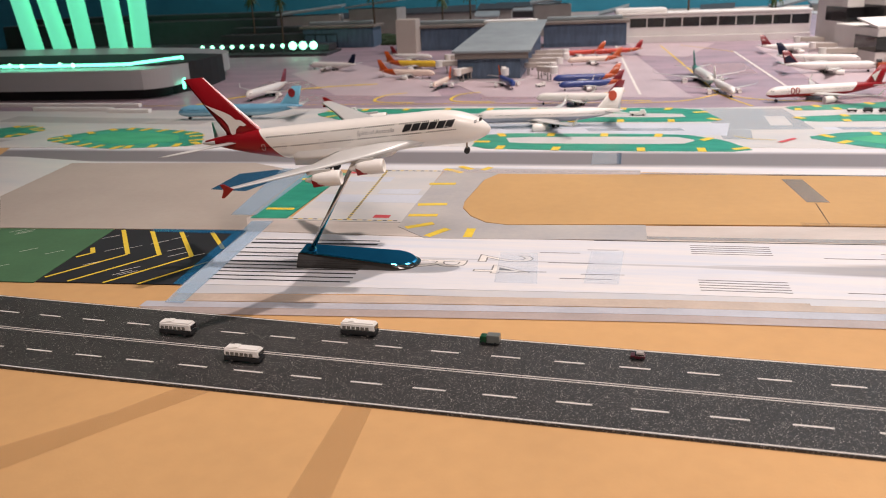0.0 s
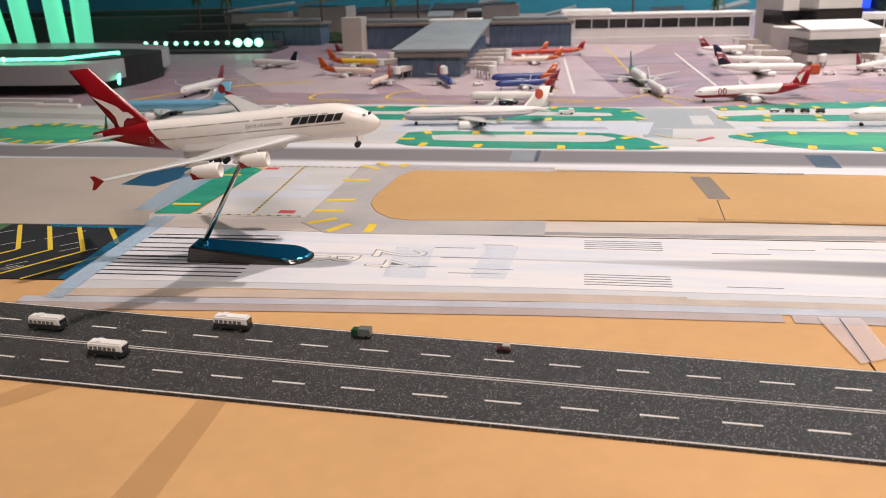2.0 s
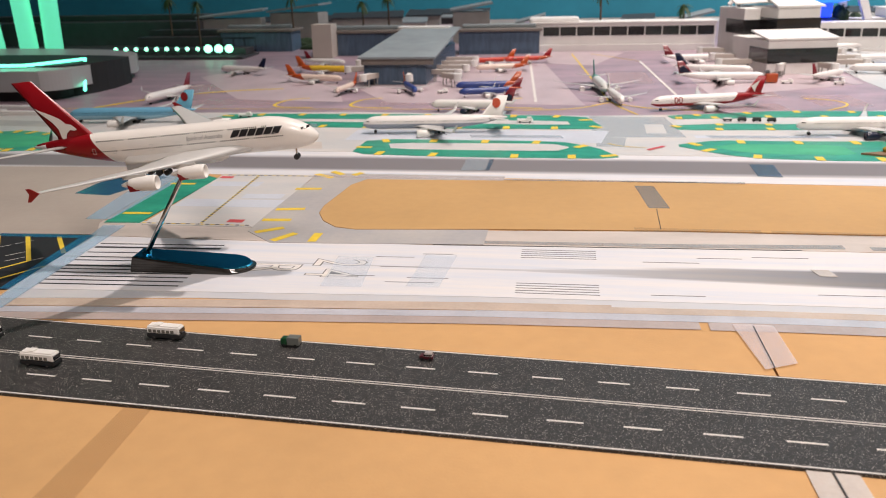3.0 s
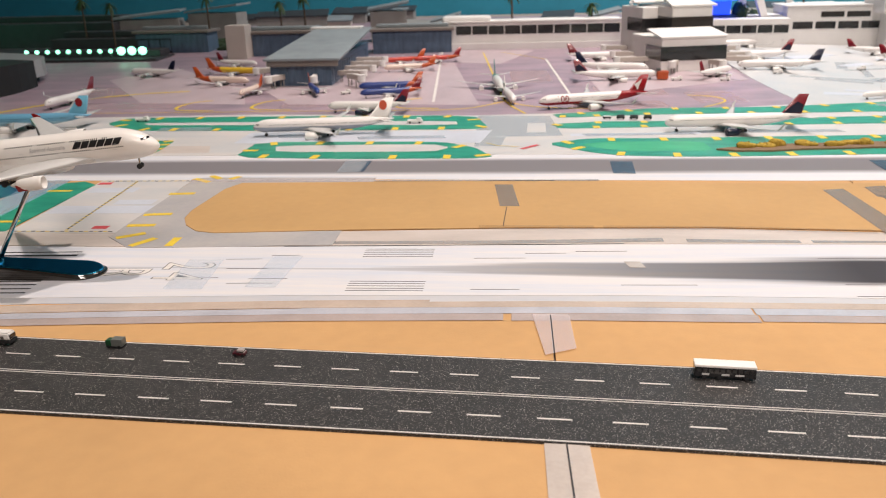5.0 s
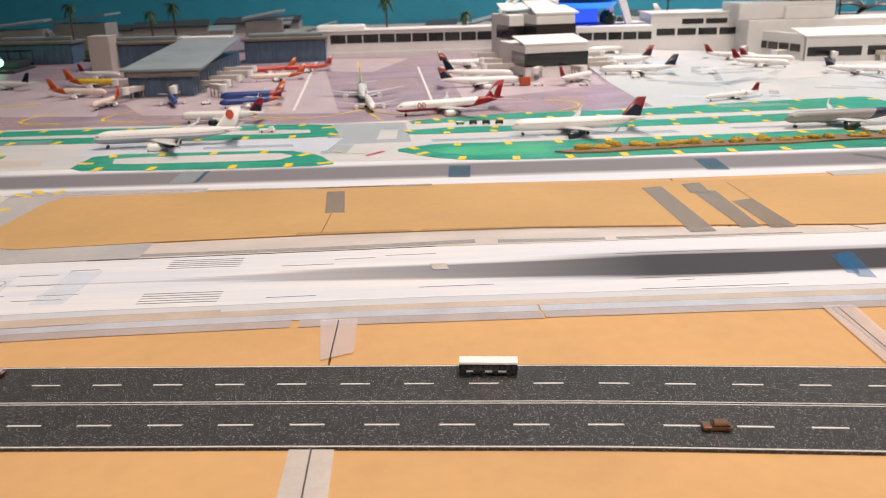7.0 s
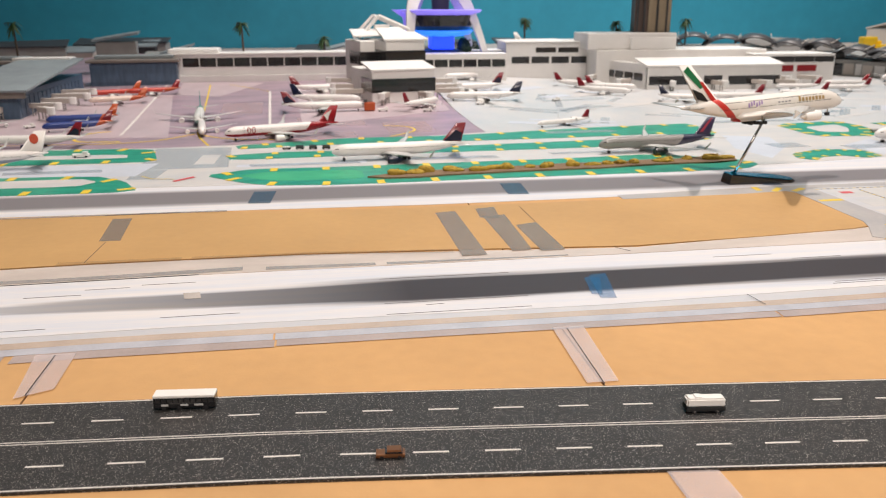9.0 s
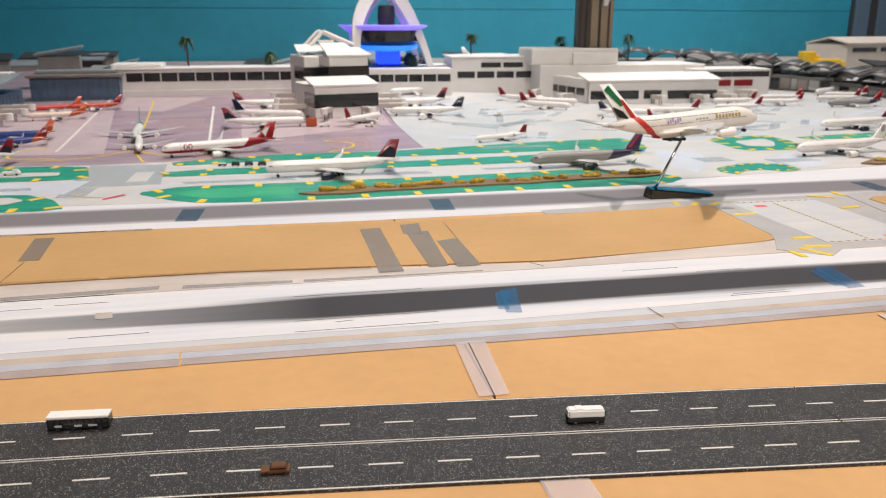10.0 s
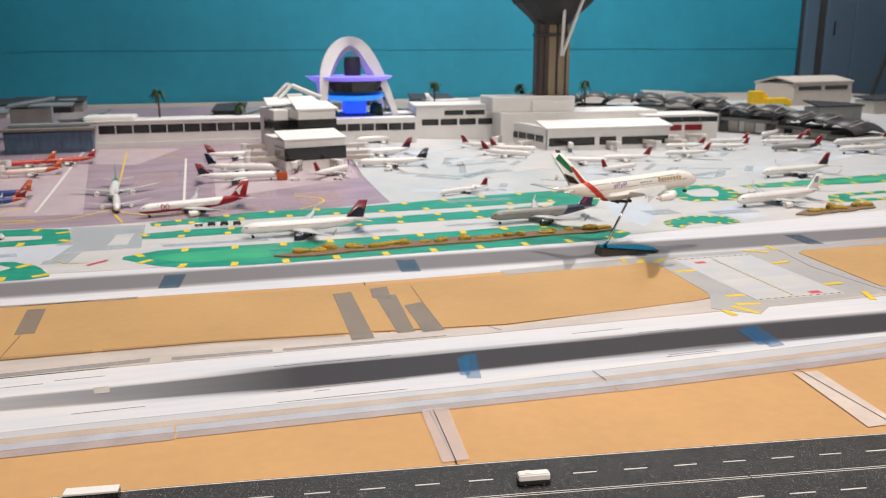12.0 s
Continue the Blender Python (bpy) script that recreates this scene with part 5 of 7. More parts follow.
def airliner(L, kind, skin, fin, label, group="", engine=None, wing=None, axis_z=None, detail=1, titles=None, tip=None, name="model_airliner"):
    """One airliner as a thing with parts, built at the origin; place it with its matrix."""
    fw, fh, span, root, fin_h, eng = PLAN[kind]
    w, h, semi = fw * L, fh * L, span * L / 2
    tall = kind == "double"
    wing, engine = wing or GREY_WING, engine or WHITE
    ob = thing(name, Matrix(), label, "model airplane", group)
    seg = 32 if detail > 1 else 14
    steps = 44 if detail > 1 else 18
    bm = bmesh.new()
    rings = []
    for k in range(steps + 1):
        u = k / steps
        s = 0.0015 + 0.9985 * u**1.7
        top, bot, half = section(s, h, w, tall)
        mid, r = (top + bot) / 2, max((top - bot) / 2, 0.01 * h)
        ring = []
        for j in range(seg):
            a = 2 * math.pi * j / seg
            cy, cz = math.cos(a), math.sin(a)
            q = (abs(cy) ** 2.25 + abs(cz) ** 2.25) ** (-1 / 2.25)
            ring.append((L * (0.5 - s), half * cy * q, mid + r * cz * q))
        rings.append(ring)
    loft(bm, rings)
    part("fuselage", bm, skin, ob, smooth=True)
    if detail > 1:
        bm = bmesh.new()
        box(bm, -0.19 * L, 0.17 * L, -w * 0.50, w * 0.50, -h * 0.56, -h * 0.22, 0.045 * L)
        part("wing_root_fairing", bm, skin, ob, smooth=True)
    # wings
    lead = {"double": 0.285, "regional": 0.06}.get(kind, 0.155) * L
    back, up = (0.735, 0.10) if tall else (0.52, 0.075)
    z0 = -0.30 * h
    for side in (1, -1):
        bm = bmesh.new()
        st = [(lead + 0.04 * L, side * w * 0.2, z0, root * L * 1.12, 0.12), (lead - 0.03 * L, side * w * 0.55, z0 + 0.1, root * L, 0.11)]
        for u, ch in ((0.38, 0.52), (0.7, 0.32), (0.97, 0.17), (1.0, 0.10)):
            st.append((lead - 0.03 * L - semi * (back * u + (0.09 * u * u if tall else 0)), side * (w * 0.5 + u * (semi - w * 0.5)), z0 + up * semi * u ** (1.1 if tall else 1.3), root * L * ch, 0.10))
        wing_mesh(bm, st, 8 if detail > 1 else 5)
        wg = part("wing", bm, wing, ob, smooth=True)
        tx, ty, tz = st[-1][:3]
        bm = bmesh.new()
        if tip == "fence":
            prism_pts = [(1.2, 0), (-2.9, 2.6), (-4.7, 2.6), (-3.6, 0), (-5.4, -3.6), (-3.8, -3.6)]
            lo = [bm.verts.new((tx + p, ty - side * 0.15, tz + q)) for p, q in prism_pts]
            hi = [bm.verts.new((tx + p, ty + side * 0.35, tz + q)) for p, q in prism_pts]
            bm.faces.new(lo), bm.faces.new(hi[::-1])
            for i in range(6):
                bm.faces.new((lo[i], lo[(i + 1) % 6], hi[(i + 1) % 6], hi[i]))
            part("wingtip_fence", bm, fin, wg)
        else:
            c = root * L * 0.11
            wing_mesh(bm, [(tx, ty, tz, c, 0.1), (tx - 0.6 * c, ty + side * 0.012 * L, tz + 0.022 * L, c * 0.8, 0.1), (tx - 1.6 * c, ty + side * 0.02 * L, tz + 0.05 * L, c * 0.45, 0.08)], 4)
            part("winglet", bm, wing if tip is None else tip, wg)
        for e in eng:
            ey = side * (w * 0.5 + e * (semi - w * 0.5))
            ex = lead - 0.03 * L - e * semi * back
            ez = z0 + up * semi * e**1.2
            r = (0.0235 if tall else 0.029) * L
            ln = 0.088 * L
            bm = bmesh.new()
            nacelle(bm, ex - 0.25 * ln, ey, ez - r * 1.18, ln, r, 20 if detail > 1 else 12)
            en = part("engine", bm, engine, ob, smooth=True)
            bm = bmesh.new()
            rod(bm, (ex + 0.62 * ln, ey, ez - r * 1.18), (ex + 0.66 * ln, ey, ez - r * 1.18), r * 0.74, r * 0.2, 14)
            part("fan", bm, GUN, en, "dark engine fan")
            bm = bmesh.new()
            box(bm, ex - 0.45 * ln, ex + 0.4 * ln, ey - 0.12 * r, ey + 0.12 * r, ez - r * 0.5, ez + 0.1 * r)
            part("pylon", bm, wing, en)
            if detail > 1 and fin is RED_TAIL:
                bm = bmesh.new()
                for d in (-1, 1):
                    pts = [(0.0, -0.9), (0.42, -0.78), (0.0, 0.32)]
                    vs = [bm.verts.new((ex - 0.25 * ln + ln * p, ey + d * (r * 0.99 * math.sqrt(max(0.05, 1 - (q * 0.9) ** 2)) + 0.06), ez - r * 1.18 + r * q * 0.95)) for p, q in pts]
                    bm.faces.new(vs)
                part("red_mark", bm, fin, en, "red triangular engine mark")
    # tail surfaces
    bm = bmesh.new()
    fx = (-0.288 if tall else -0.325) * L
    ztop = h * 0.42
    st = [(fx + 0.06 * L, 0, ztop - h * 0.12, 0.19 * L if tall else 0.20 * L, 0.06), (fx, 0, ztop + h * 0.08, 0.13 * L if tall else 0.145 * L, 0.08), (fx - fin_h * L * (0.80 if tall else 0.78), 0, ztop + fin_h * L, 0.073 * L, 0.08)]
    rings = []
    for x, y, z, c, t in st:
        up = [k / 8 for k in range(9)]
        prof = lambda u: 5 * t * (0.2969 * math.sqrt(u) - 0.126 * u - 0.3516 * u**2 + 0.2843 * u**3 - 0.1015 * u**4)
        rings.append([(x - c * u, c * prof(u), z) for u in up] + [(x - c * u, -c * prof(u) - 0.01, z) for u in reversed(up[1:-1])])
    loft(bm, rings)
    fin_ob = part("tail_fin", bm, fin, ob, smooth=True)
    for side in (1, -1):
        bm = bmesh.new()
        tz = h * (0.18 if kind != "regional" else 0.42) + (fin_h * L * 0.9 if kind == "regional" else 0)
        tx = -0.365 * L - (fin_h * L * 0.62 if kind == "regional" else 0)
        wing_mesh(bm, [(tx, side * w * 0.08, tz, 0.105 * L, 0.1), (tx - (0.165 if tall else 0.105) * L, side * (0.225 if tall else 0.195) * L * (1 if kind != "regional" else 0.7), tz + (0.03 if tall else 0.018) * L, 0.038 * L, 0.09)], 5)
        part("tailplane", bm, wing, ob, smooth=True)
    if kind == "regional":
        for side in (1, -1):
            bm = bmesh.new()
            nacelle(bm, -0.30 * L, side * w * 0.85, h * 0.25, 0.12 * L, 0.025 * L, 12)
            part("engine", bm, engine, ob, smooth=True)
    if detail > 1:
        bm = bmesh.new(); lathe_x = [(-0.462, 0.115), (-0.485, 0.08), (-0.505, 0.045), (-0.512, 0.02)]
        loft(bm, [[(u * L, r * h * math.cos(2 * math.pi * k / 16), h * 0.245 + r * h * math.sin(2 * math.pi * k / 16)) for k in range(16)] for u, r in lathe_x])
        part("tail_cone", bm, GREY_WING, ob, "pale grey tail cone", True)
    # landing gear
    gz = -(axis_z or h * 0.95)
    wr = 0.0098 * L if tall else 0.011 * L
    bm = bmesh.new()
    rod(bm, (0.415 * L, 0, -h * 0.42), (0.412 * L, 0, gz + wr), 0.0035 * L)
    ng = part("nose_gear", bm, METAL, ob)
    bm = bmesh.new()
    for y in (-0.007 * L, 0.007 * L):
        wheel(bm, 0.412 * L, y, gz + wr, wr, 0.009 * L)
    part("wheel", bm, RUBBER, ng)
    for side in (1, -1):
        for x, y in (((-0.045, 0.052), (-0.085, 0.026)) if tall else ((-0.045, 0.05),)):
            bm = bmesh.new()
            rod(bm, (x * L, side * y * L, -h * 0.4), (x * L, side * y * L, gz + wr), 0.004 * L)
            mg = part("main_gear", bm, METAL, ob)
            bm = bmesh.new()
            for dx in (-0.015, 0.015):
                for dy in (-0.009, 0.009):
                    wheel(bm, (x + dx) * L, side * y * L + dy * L, gz + wr, wr, 0.01 * L)
            part("wheel", bm, RUBBER, mg)
    # cockpit glass
    bm = bmesh.new()
    for side in (1, -1):
        for a, b in ((0.4665, 0.4735), (0.459, 0.465), (0.451, 0.4575)):
            zc = h * (0.13 if tall else 0.14)
            quad = []
            for x, z in ((a, zc - 0.03 * h), (b, zc - 0.035 * h), (b, zc + 0.02 * h), (a - 0.001, zc + 0.03 * h)):
                quad.append(bm.verts.new((x * L, side * (skin_y(x * L, z, L, h, w, tall) + 0.12), z)))
            bm.faces.new(quad)
    part("cockpit_window", bm, GLASS_DARK, ob, "dark cockpit panes")
    if detail:
        rows = ((-0.01, (-0.30, 0.40)), (0.285, (-0.27, 0.34))) if tall else ((0.1, (-0.34, 0.40)),)
        size = 0.0032 * L if tall else 0.0022 * L
        for zf, (xa, xb) in rows:
            for side in (1, -1):
                bm = bmesh.new()
                x = xa * L
                k = 0
                while x < xb * L:
                    k += 1
                    if k % 17 not in (0, 1):
                        z = zf * h
                        vs = [bm.verts.new((x + dx, side * (skin_y(x + dx, z + dz, L, h, w, tall) + 0.16), z + dz)) for dx, dz in ((0, 0), (size, 0), (size, size * 1.35), (0, size * 1.35))]
                        bm.faces.new(vs)
                    x += size * 2.15
                part("window_strip", bm, GLASS_DARK, ob, "row of tiny dark windows")
    if titles:
        titles(ob, L, h, w, tall, fin_ob)
    return ob


def patch(ob, name, shapes, L, h, w, tall, mat, label, sides=(1, -1), lift=0.16):
    """Printed four-cornered shapes laid on the fuselage side in small cells: corners (x, z)."""
    bm = bmesh.new()
    for side in sides:
        for a, b, c, d in shapes:
            n = 4
            at = lambda u, v: [(a[i] * (1 - u) + b[i] * u) * (1 - v) + (d[i] * (1 - u) + c[i] * u) * v for i in (0, 1)]
            grid = [[bm.verts.new((x, side * (skin_y(x, z, L, h, w, tall) + lift), z)) for x, z in (at(i / n, j / n) for i in range(n + 1))] for j in range(n + 1)]
            for j in range(n):
                for i in range(n):
                    bm.faces.new((grid[j][i], grid[j][i + 1], grid[j + 1][i + 1], grid[j + 1][i]))
    return part(name, bm, mat, ob, label)


def fin_shape(ob, name, pts, mat, label, y=0.9):
    bm = bmesh.new()
    for side in (1, -1):
        bm.faces.new([bm.verts.new((x, side * y, z)) for x, z in pts])
    return part(name, bm, mat, ob, label)


def slant_block(x, z, w, h, lean):
    return [(x, z), (x + w, z), (x + w + lean, z + h), (x + lean, z + h)]


TITLE_BLACK = paint((0.02, 0.02, 0.022))
TITLE_GREY = paint((0.20, 0.20, 0.21))
TITLE_GOLD = paint((0.42, 0.30, 0.13))


def hero_titles(ob, L, h, w, tall, fin_ob):
    # airline name as six leaning black blocks
    for side in (-1, 1):
        shapes = []
        for k in range(6):
            x = 0.210 * L + 0.0284 * L * k
            shapes.append(slant_block(x, 0.085 * h, 0.0258 * L, 0.19 * h, 0.014 * L))
            if k not in (2, 4):
                shapes.append(slant_block(x + 0.002 * L, 0.075 * h, 0.008 * L, 0.03 * h, 0.001 * L))
        patch(ob, "title_block", shapes, L, h, w, tall, TITLE_BLACK, "black slanted title blocks", (side,))
    # the slogan in thin grey letters
    bm = letters("Spirit of Australia", 0.0215 * L, shear=0.2)
    xs = [v.co.x for v in bm.verts]
    k = 0.128 * L / (max(xs) - min(xs))
    bmesh.ops.triangulate(bm, faces=bm.faces)
    for v in bm.verts:
        x, z = 0.056 * L + v.co.x * k, 0.11 * h + v.co.y * k * 1.05
        v.co = Vector((x, -(skin_y(x, z, L, h, w, tall) + 0.18), z))
    part("slogan", bm, TITLE_GREY, ob, "thin grey slogan lettering")
    for side, xs in ((1, (-0.285, -0.21, -0.075, 0.02, 0.23, 0.355)), (-1, (-0.285, -0.21, -0.075, 0.02, 0.23, 0.355))):
        lines = []
        for x in xs:
            for zf in (0.0,):
                a, b, z0, z1, t = x * L, x * L + 0.0125 * L, (zf - 0.07) * h, (zf + 0.10) * h, 0.0013 * L
                lines += [[(a, z0), (b, z0), (b, z0 + t), (a, z0 + t)], [(a, z1), (b, z1), (b, z1 + t), (a, z1 + t)], [(a, z0), (a + t, z0), (a + t, z1), (a, z1)], [(b - t, z0), (b, z0), (b, z1), (b - t, z1)]]
        patch(ob, "door_outline", lines, L, h, w, tall, GREY_WING, "thin grey door outlines", (side,))
    # white sweep on the red fin
    z = h * 0.42
    swoop = [(-0.468, 0.115), (-0.44, 0.100), (-0.41, 0.085), (-0.385, 0.070), (-0.37, 0.052), (-0.352, 0.048), (-0.335, 0.030), (-0.345, 0.026), (-0.36, 0.030), (-0.375, 0.018), (-0.382, 0.0), (-0.372, -0.015), (-0.39, -0.012), (-0.398, 0.010), (-0.40, 0.035), (-0.415, 0.060), (-0.44, 0.085)]
    fin_shape(fin_ob, "white_sweep", [(x * L, z + q * L) for x, q in swoop], WHITE, "plain white sweep on the red fin", 1.35)


def gold_titles(ob, L, h, w, tall, fin_ob):
    patch(ob, "title_block", [slant_block(0.185 * L + 0.0215 * L * k, 0.06 * h, 0.015 * L, (0.24 if k == 0 else 0.17) * h, 0.0) for k in range(8)], L, h, w, tall, TITLE_GOLD, "gold title blocks")
    patch(ob, "small_title", [slant_block(0.055 * L + 0.022 * L * k, 0.10 * h, 0.013 * L, 0.06 * h, 0.0) for k in range(4)], L, h, w, tall, TITLE_GREY, "small grey title bars")
    patch(ob, "patterned_mark", [slant_block(-0.13 * L + 0.016 * L * k, (0.02 + 0.05 * (k % 3)) * h, 0.010 * L, 0.19 * h, 0.0) for k in range(6)], L, h, w, tall, paint((0.35, 0.25, 0.50)), "violet and pink patterned mark")
    z = h * 0.42
    fin_shape(fin_ob, "green_band", [(-0.500 * L, z + 0.175 * L), (-0.475 * L, z + 0.200 * L), (-0.375 * L, z + 0.085 * L), (-0.40 * L, z + 0.075 * L)], paint((0.02, 0.20, 0.08)), "green fin band", 1.3)
    fin_shape(fin_ob, "red_band", [(-0.405 * L, z + 0.115 * L), (-0.385 * L, z + 0.112 * L), (-0.292 * L, z - 0.005 * L), (-0.325 * L, z - 0.005 * L)], paint((0.55, 0.04, 0.03)), "red fin band", 1.36)
    fin_shape(fin_ob, "black_band", [(-0.450 * L, z + 0.080 * L), (-0.385 * L, z + 0.050 * L), (-0.345 * L, z + 0.0 * L), (-0.415 * L, z + 0.020 * L)], paint((0.02, 0.02, 0.02)), "black fin band", 1.32)


hero_skin = livery("white_red_livery", (0.80, 0.77, 0.73), RED, -0.0455, 0.76)
gold_skin = livery("white_livery_red_band", (0.80, 0.77, 0.72), (0.55, 0.04, 0.03), -0.0440, 0.95, band=0.0085)
hero = airliner(156.5, "double", hero_skin, RED_TAIL, "white and red double-deck model airliner on a stand", detail=2, titles=hero_titles, tip="fence", axis_z=15.2, wing=GREY_WING)
hero.matrix_world = place(-101, 346, 68.7, 3.7) @ pose(0, 0, 0, 0, -5.0, 0) @ pose(0, 0, 0, 4.5, 0, 0)
gold = airliner(162, "double", gold_skin, WHITE, "white double-deck model airliner with striped tail on a stand", detail=2, titles=gold_titles, axis_z=15.6, wing=GREY_WING, tip="fence")
gold.matrix_world = place(707.5, 602, 67.0, 6.5) @ pose(0, 0, 0, 0, -3.6, 0) @ pose(0, 0, 0, -2.5, 0, 0)


def display_stand(x, y, turn, top, label):
    ob = thing("display_stand", place(x, y, 0, turn), label, "display stand", "display stands")
    outline = [(-36, -7.5), (-36, 7.5)] + [(20 + 13.0 * math.cos(a), 12.6 * math.sin(a)) for a in [math.pi / 2 - math.pi * k / 14 for k in range(15)]]
    bm = bmesh.new()
    ring = lambda k, z, tilt: [(px * k, py * k, z + tilt * px) for px, py in outline]
    loft(bm, [ring(0.98, -0.9, 0), ring(0.985, 0.3, 0), ring(0.94, 3.9, -0.10), ring(0.92, 4.5, -0.10)])
    part("base", bm, STAND_DARK, ob, "dark glossy base side")
    bm = bmesh.new()
    loft(bm, [ring(0.925, 4.52, -0.10), ring(0.90, 5.1, -0.10)])
    part("base_top", bm, BLUE_CHROME, ob, "mirror-blue base top")
    inv = ob.matrix_world.inverted()
    foot, tip = Vector((-28, 0, 7.6)), (inv @ Vector([c * MM for c in top])) / MM
    bm = bmesh.new()
    rod(bm, foot, tip, 1.35, 1.15, 14)
    part("rod", bm, METAL, ob, "polished slanted support rod", True)
    bm = bmesh.new()
    rod(bm, (-28, 0, 7.4), (-28, 0, 9.6), 3.0, 2.4, 14)
    part("collar", bm, BLUE_CHROME, ob)
    return ob


display_stand(-94.5, 340.5, 6, (-94, 345.5, 60), "blue mirror-topped display stand with a slanted rod")
display_stand(708, 594, 4, (710, 600, 58), "blue mirror-topped display stand with a slanted rod")

# Parked and taxiing airliners: kind, length, skin, fin, centre, heading, extras.
PLANES_WHITE = livery("white_livery", (0.78, 0.75, 0.73))
NAVY, CRIMSON, ORANGE = (0.008, 0.011, 0.034), (0.17, 0.008, 0.016), (0.45, 0.075, 0.015)
SKINS = {
    "white": PLANES_WHITE,
    "red_belly": livery("white_red_belly", (0.78, 0.74, 0.72), RED, -0.034, 0.9, RED, -0.0028),
    "silver": livery("silver_livery", (0.27, 0.26, 0.25), (0.03, 0.03, 0.06), -0.03, 0.8),
    "grey_belly": livery("white_grey_belly", (0.78, 0.75, 0.73), belly=(0.28, 0.31, 0.36), z_belly=-0.0012),
    "blue": livery("sky_blue_livery", (0.14, 0.38, 0.55), belly=(0.30, 0.55, 0.68), z_belly=-0.002),
    "yellow": livery("yellow_livery", (0.78, 0.50, 0.05), ORANGE, -0.024, 0.8),
    "dark_blue": livery("dark_blue_livery", (0.02, 0.05, 0.22), ORANGE, -0.026, 0.8),
    "red": livery("red_livery", (0.55, 0.05, 0.03), ORANGE, -0.02, 0.8),
    "orange": livery("white_orange_livery", (0.75, 0.60, 0.52), ORANGE, -0.02, 0.8),
    "green": livery("white_green_livery", (0.72, 0.74, 0.72), (0.02, 0.22, 0.17), -0.02, 0.7, (0.30, 0.48, 0.42), -0.001),
}
FINS = {"crimson": paint(CRIMSON), "navy": paint(NAVY), "red": RED_TAIL, "white": WHITE, "green": paint((0.015, 0.20, 0.17)), "orange": paint(ORANGE), "dark": paint((0.04, 0.03, 0.07)), "blue": paint((0.14, 0.42, 0.58))}


def fin_mark(mat, pts, label):
    def add(ob, L, h, w, tall, fin_ob):
        z = h * 0.42
        fin_shape(fin_ob, "fin_mark", [(x * L, z + q * L) for x, q in pts], mat, label, 0.0125 * L)
    return add


LOWER = [(-0.33, 0.005), (-0.46, 0.005), (-0.47, 0.06), (-0.425, 0.085)]
ROUND = [(-0.425 + 0.028 * math.cos(k * math.pi / 6), 0.085 + 0.034 * math.sin(k * math.pi / 6)) for k in range(12)]
half_navy = fin_mark(paint(NAVY), LOWER, "dark blue lower half of the fin")
red_round = fin_mark(paint((0.65, 0.10, 0.05)), ROUND, "round red mark on the white fin")


def number_mark(ob, L, h, w, tall, fin_ob):
    """A red number on the forward fuselage side, besides the sweep on the fin."""
    white_sweep(ob, L, h, w, tall, fin_ob)
    for side in (1, -1):
        bm = letters("100", 0.078 * L, 0.0)
        bmesh.ops.triangulate(bm, faces=bm.faces)
        for v in bm.verts:
            x, z = (0.24 * L + v.co.x) if side < 0 else (0.36 * L - v.co.x), -0.2 * h + v.co.y
            v.co = Vector((x, side * (skin_y(x, z, L, h, w, tall) + 0.4), z))
        part("number", bm, RED_TAIL, ob, "red number on the fuselage")


white_sweep = fin_mark(WHITE, [(-0.44, 0.10), (-0.41, 0.085), (-0.375, 0.06), (-0.36, 0.062), (-0.385, 0.03), (-0.40, 0.005), (-0.41, 0.04)], "plain white sweep on the fin")

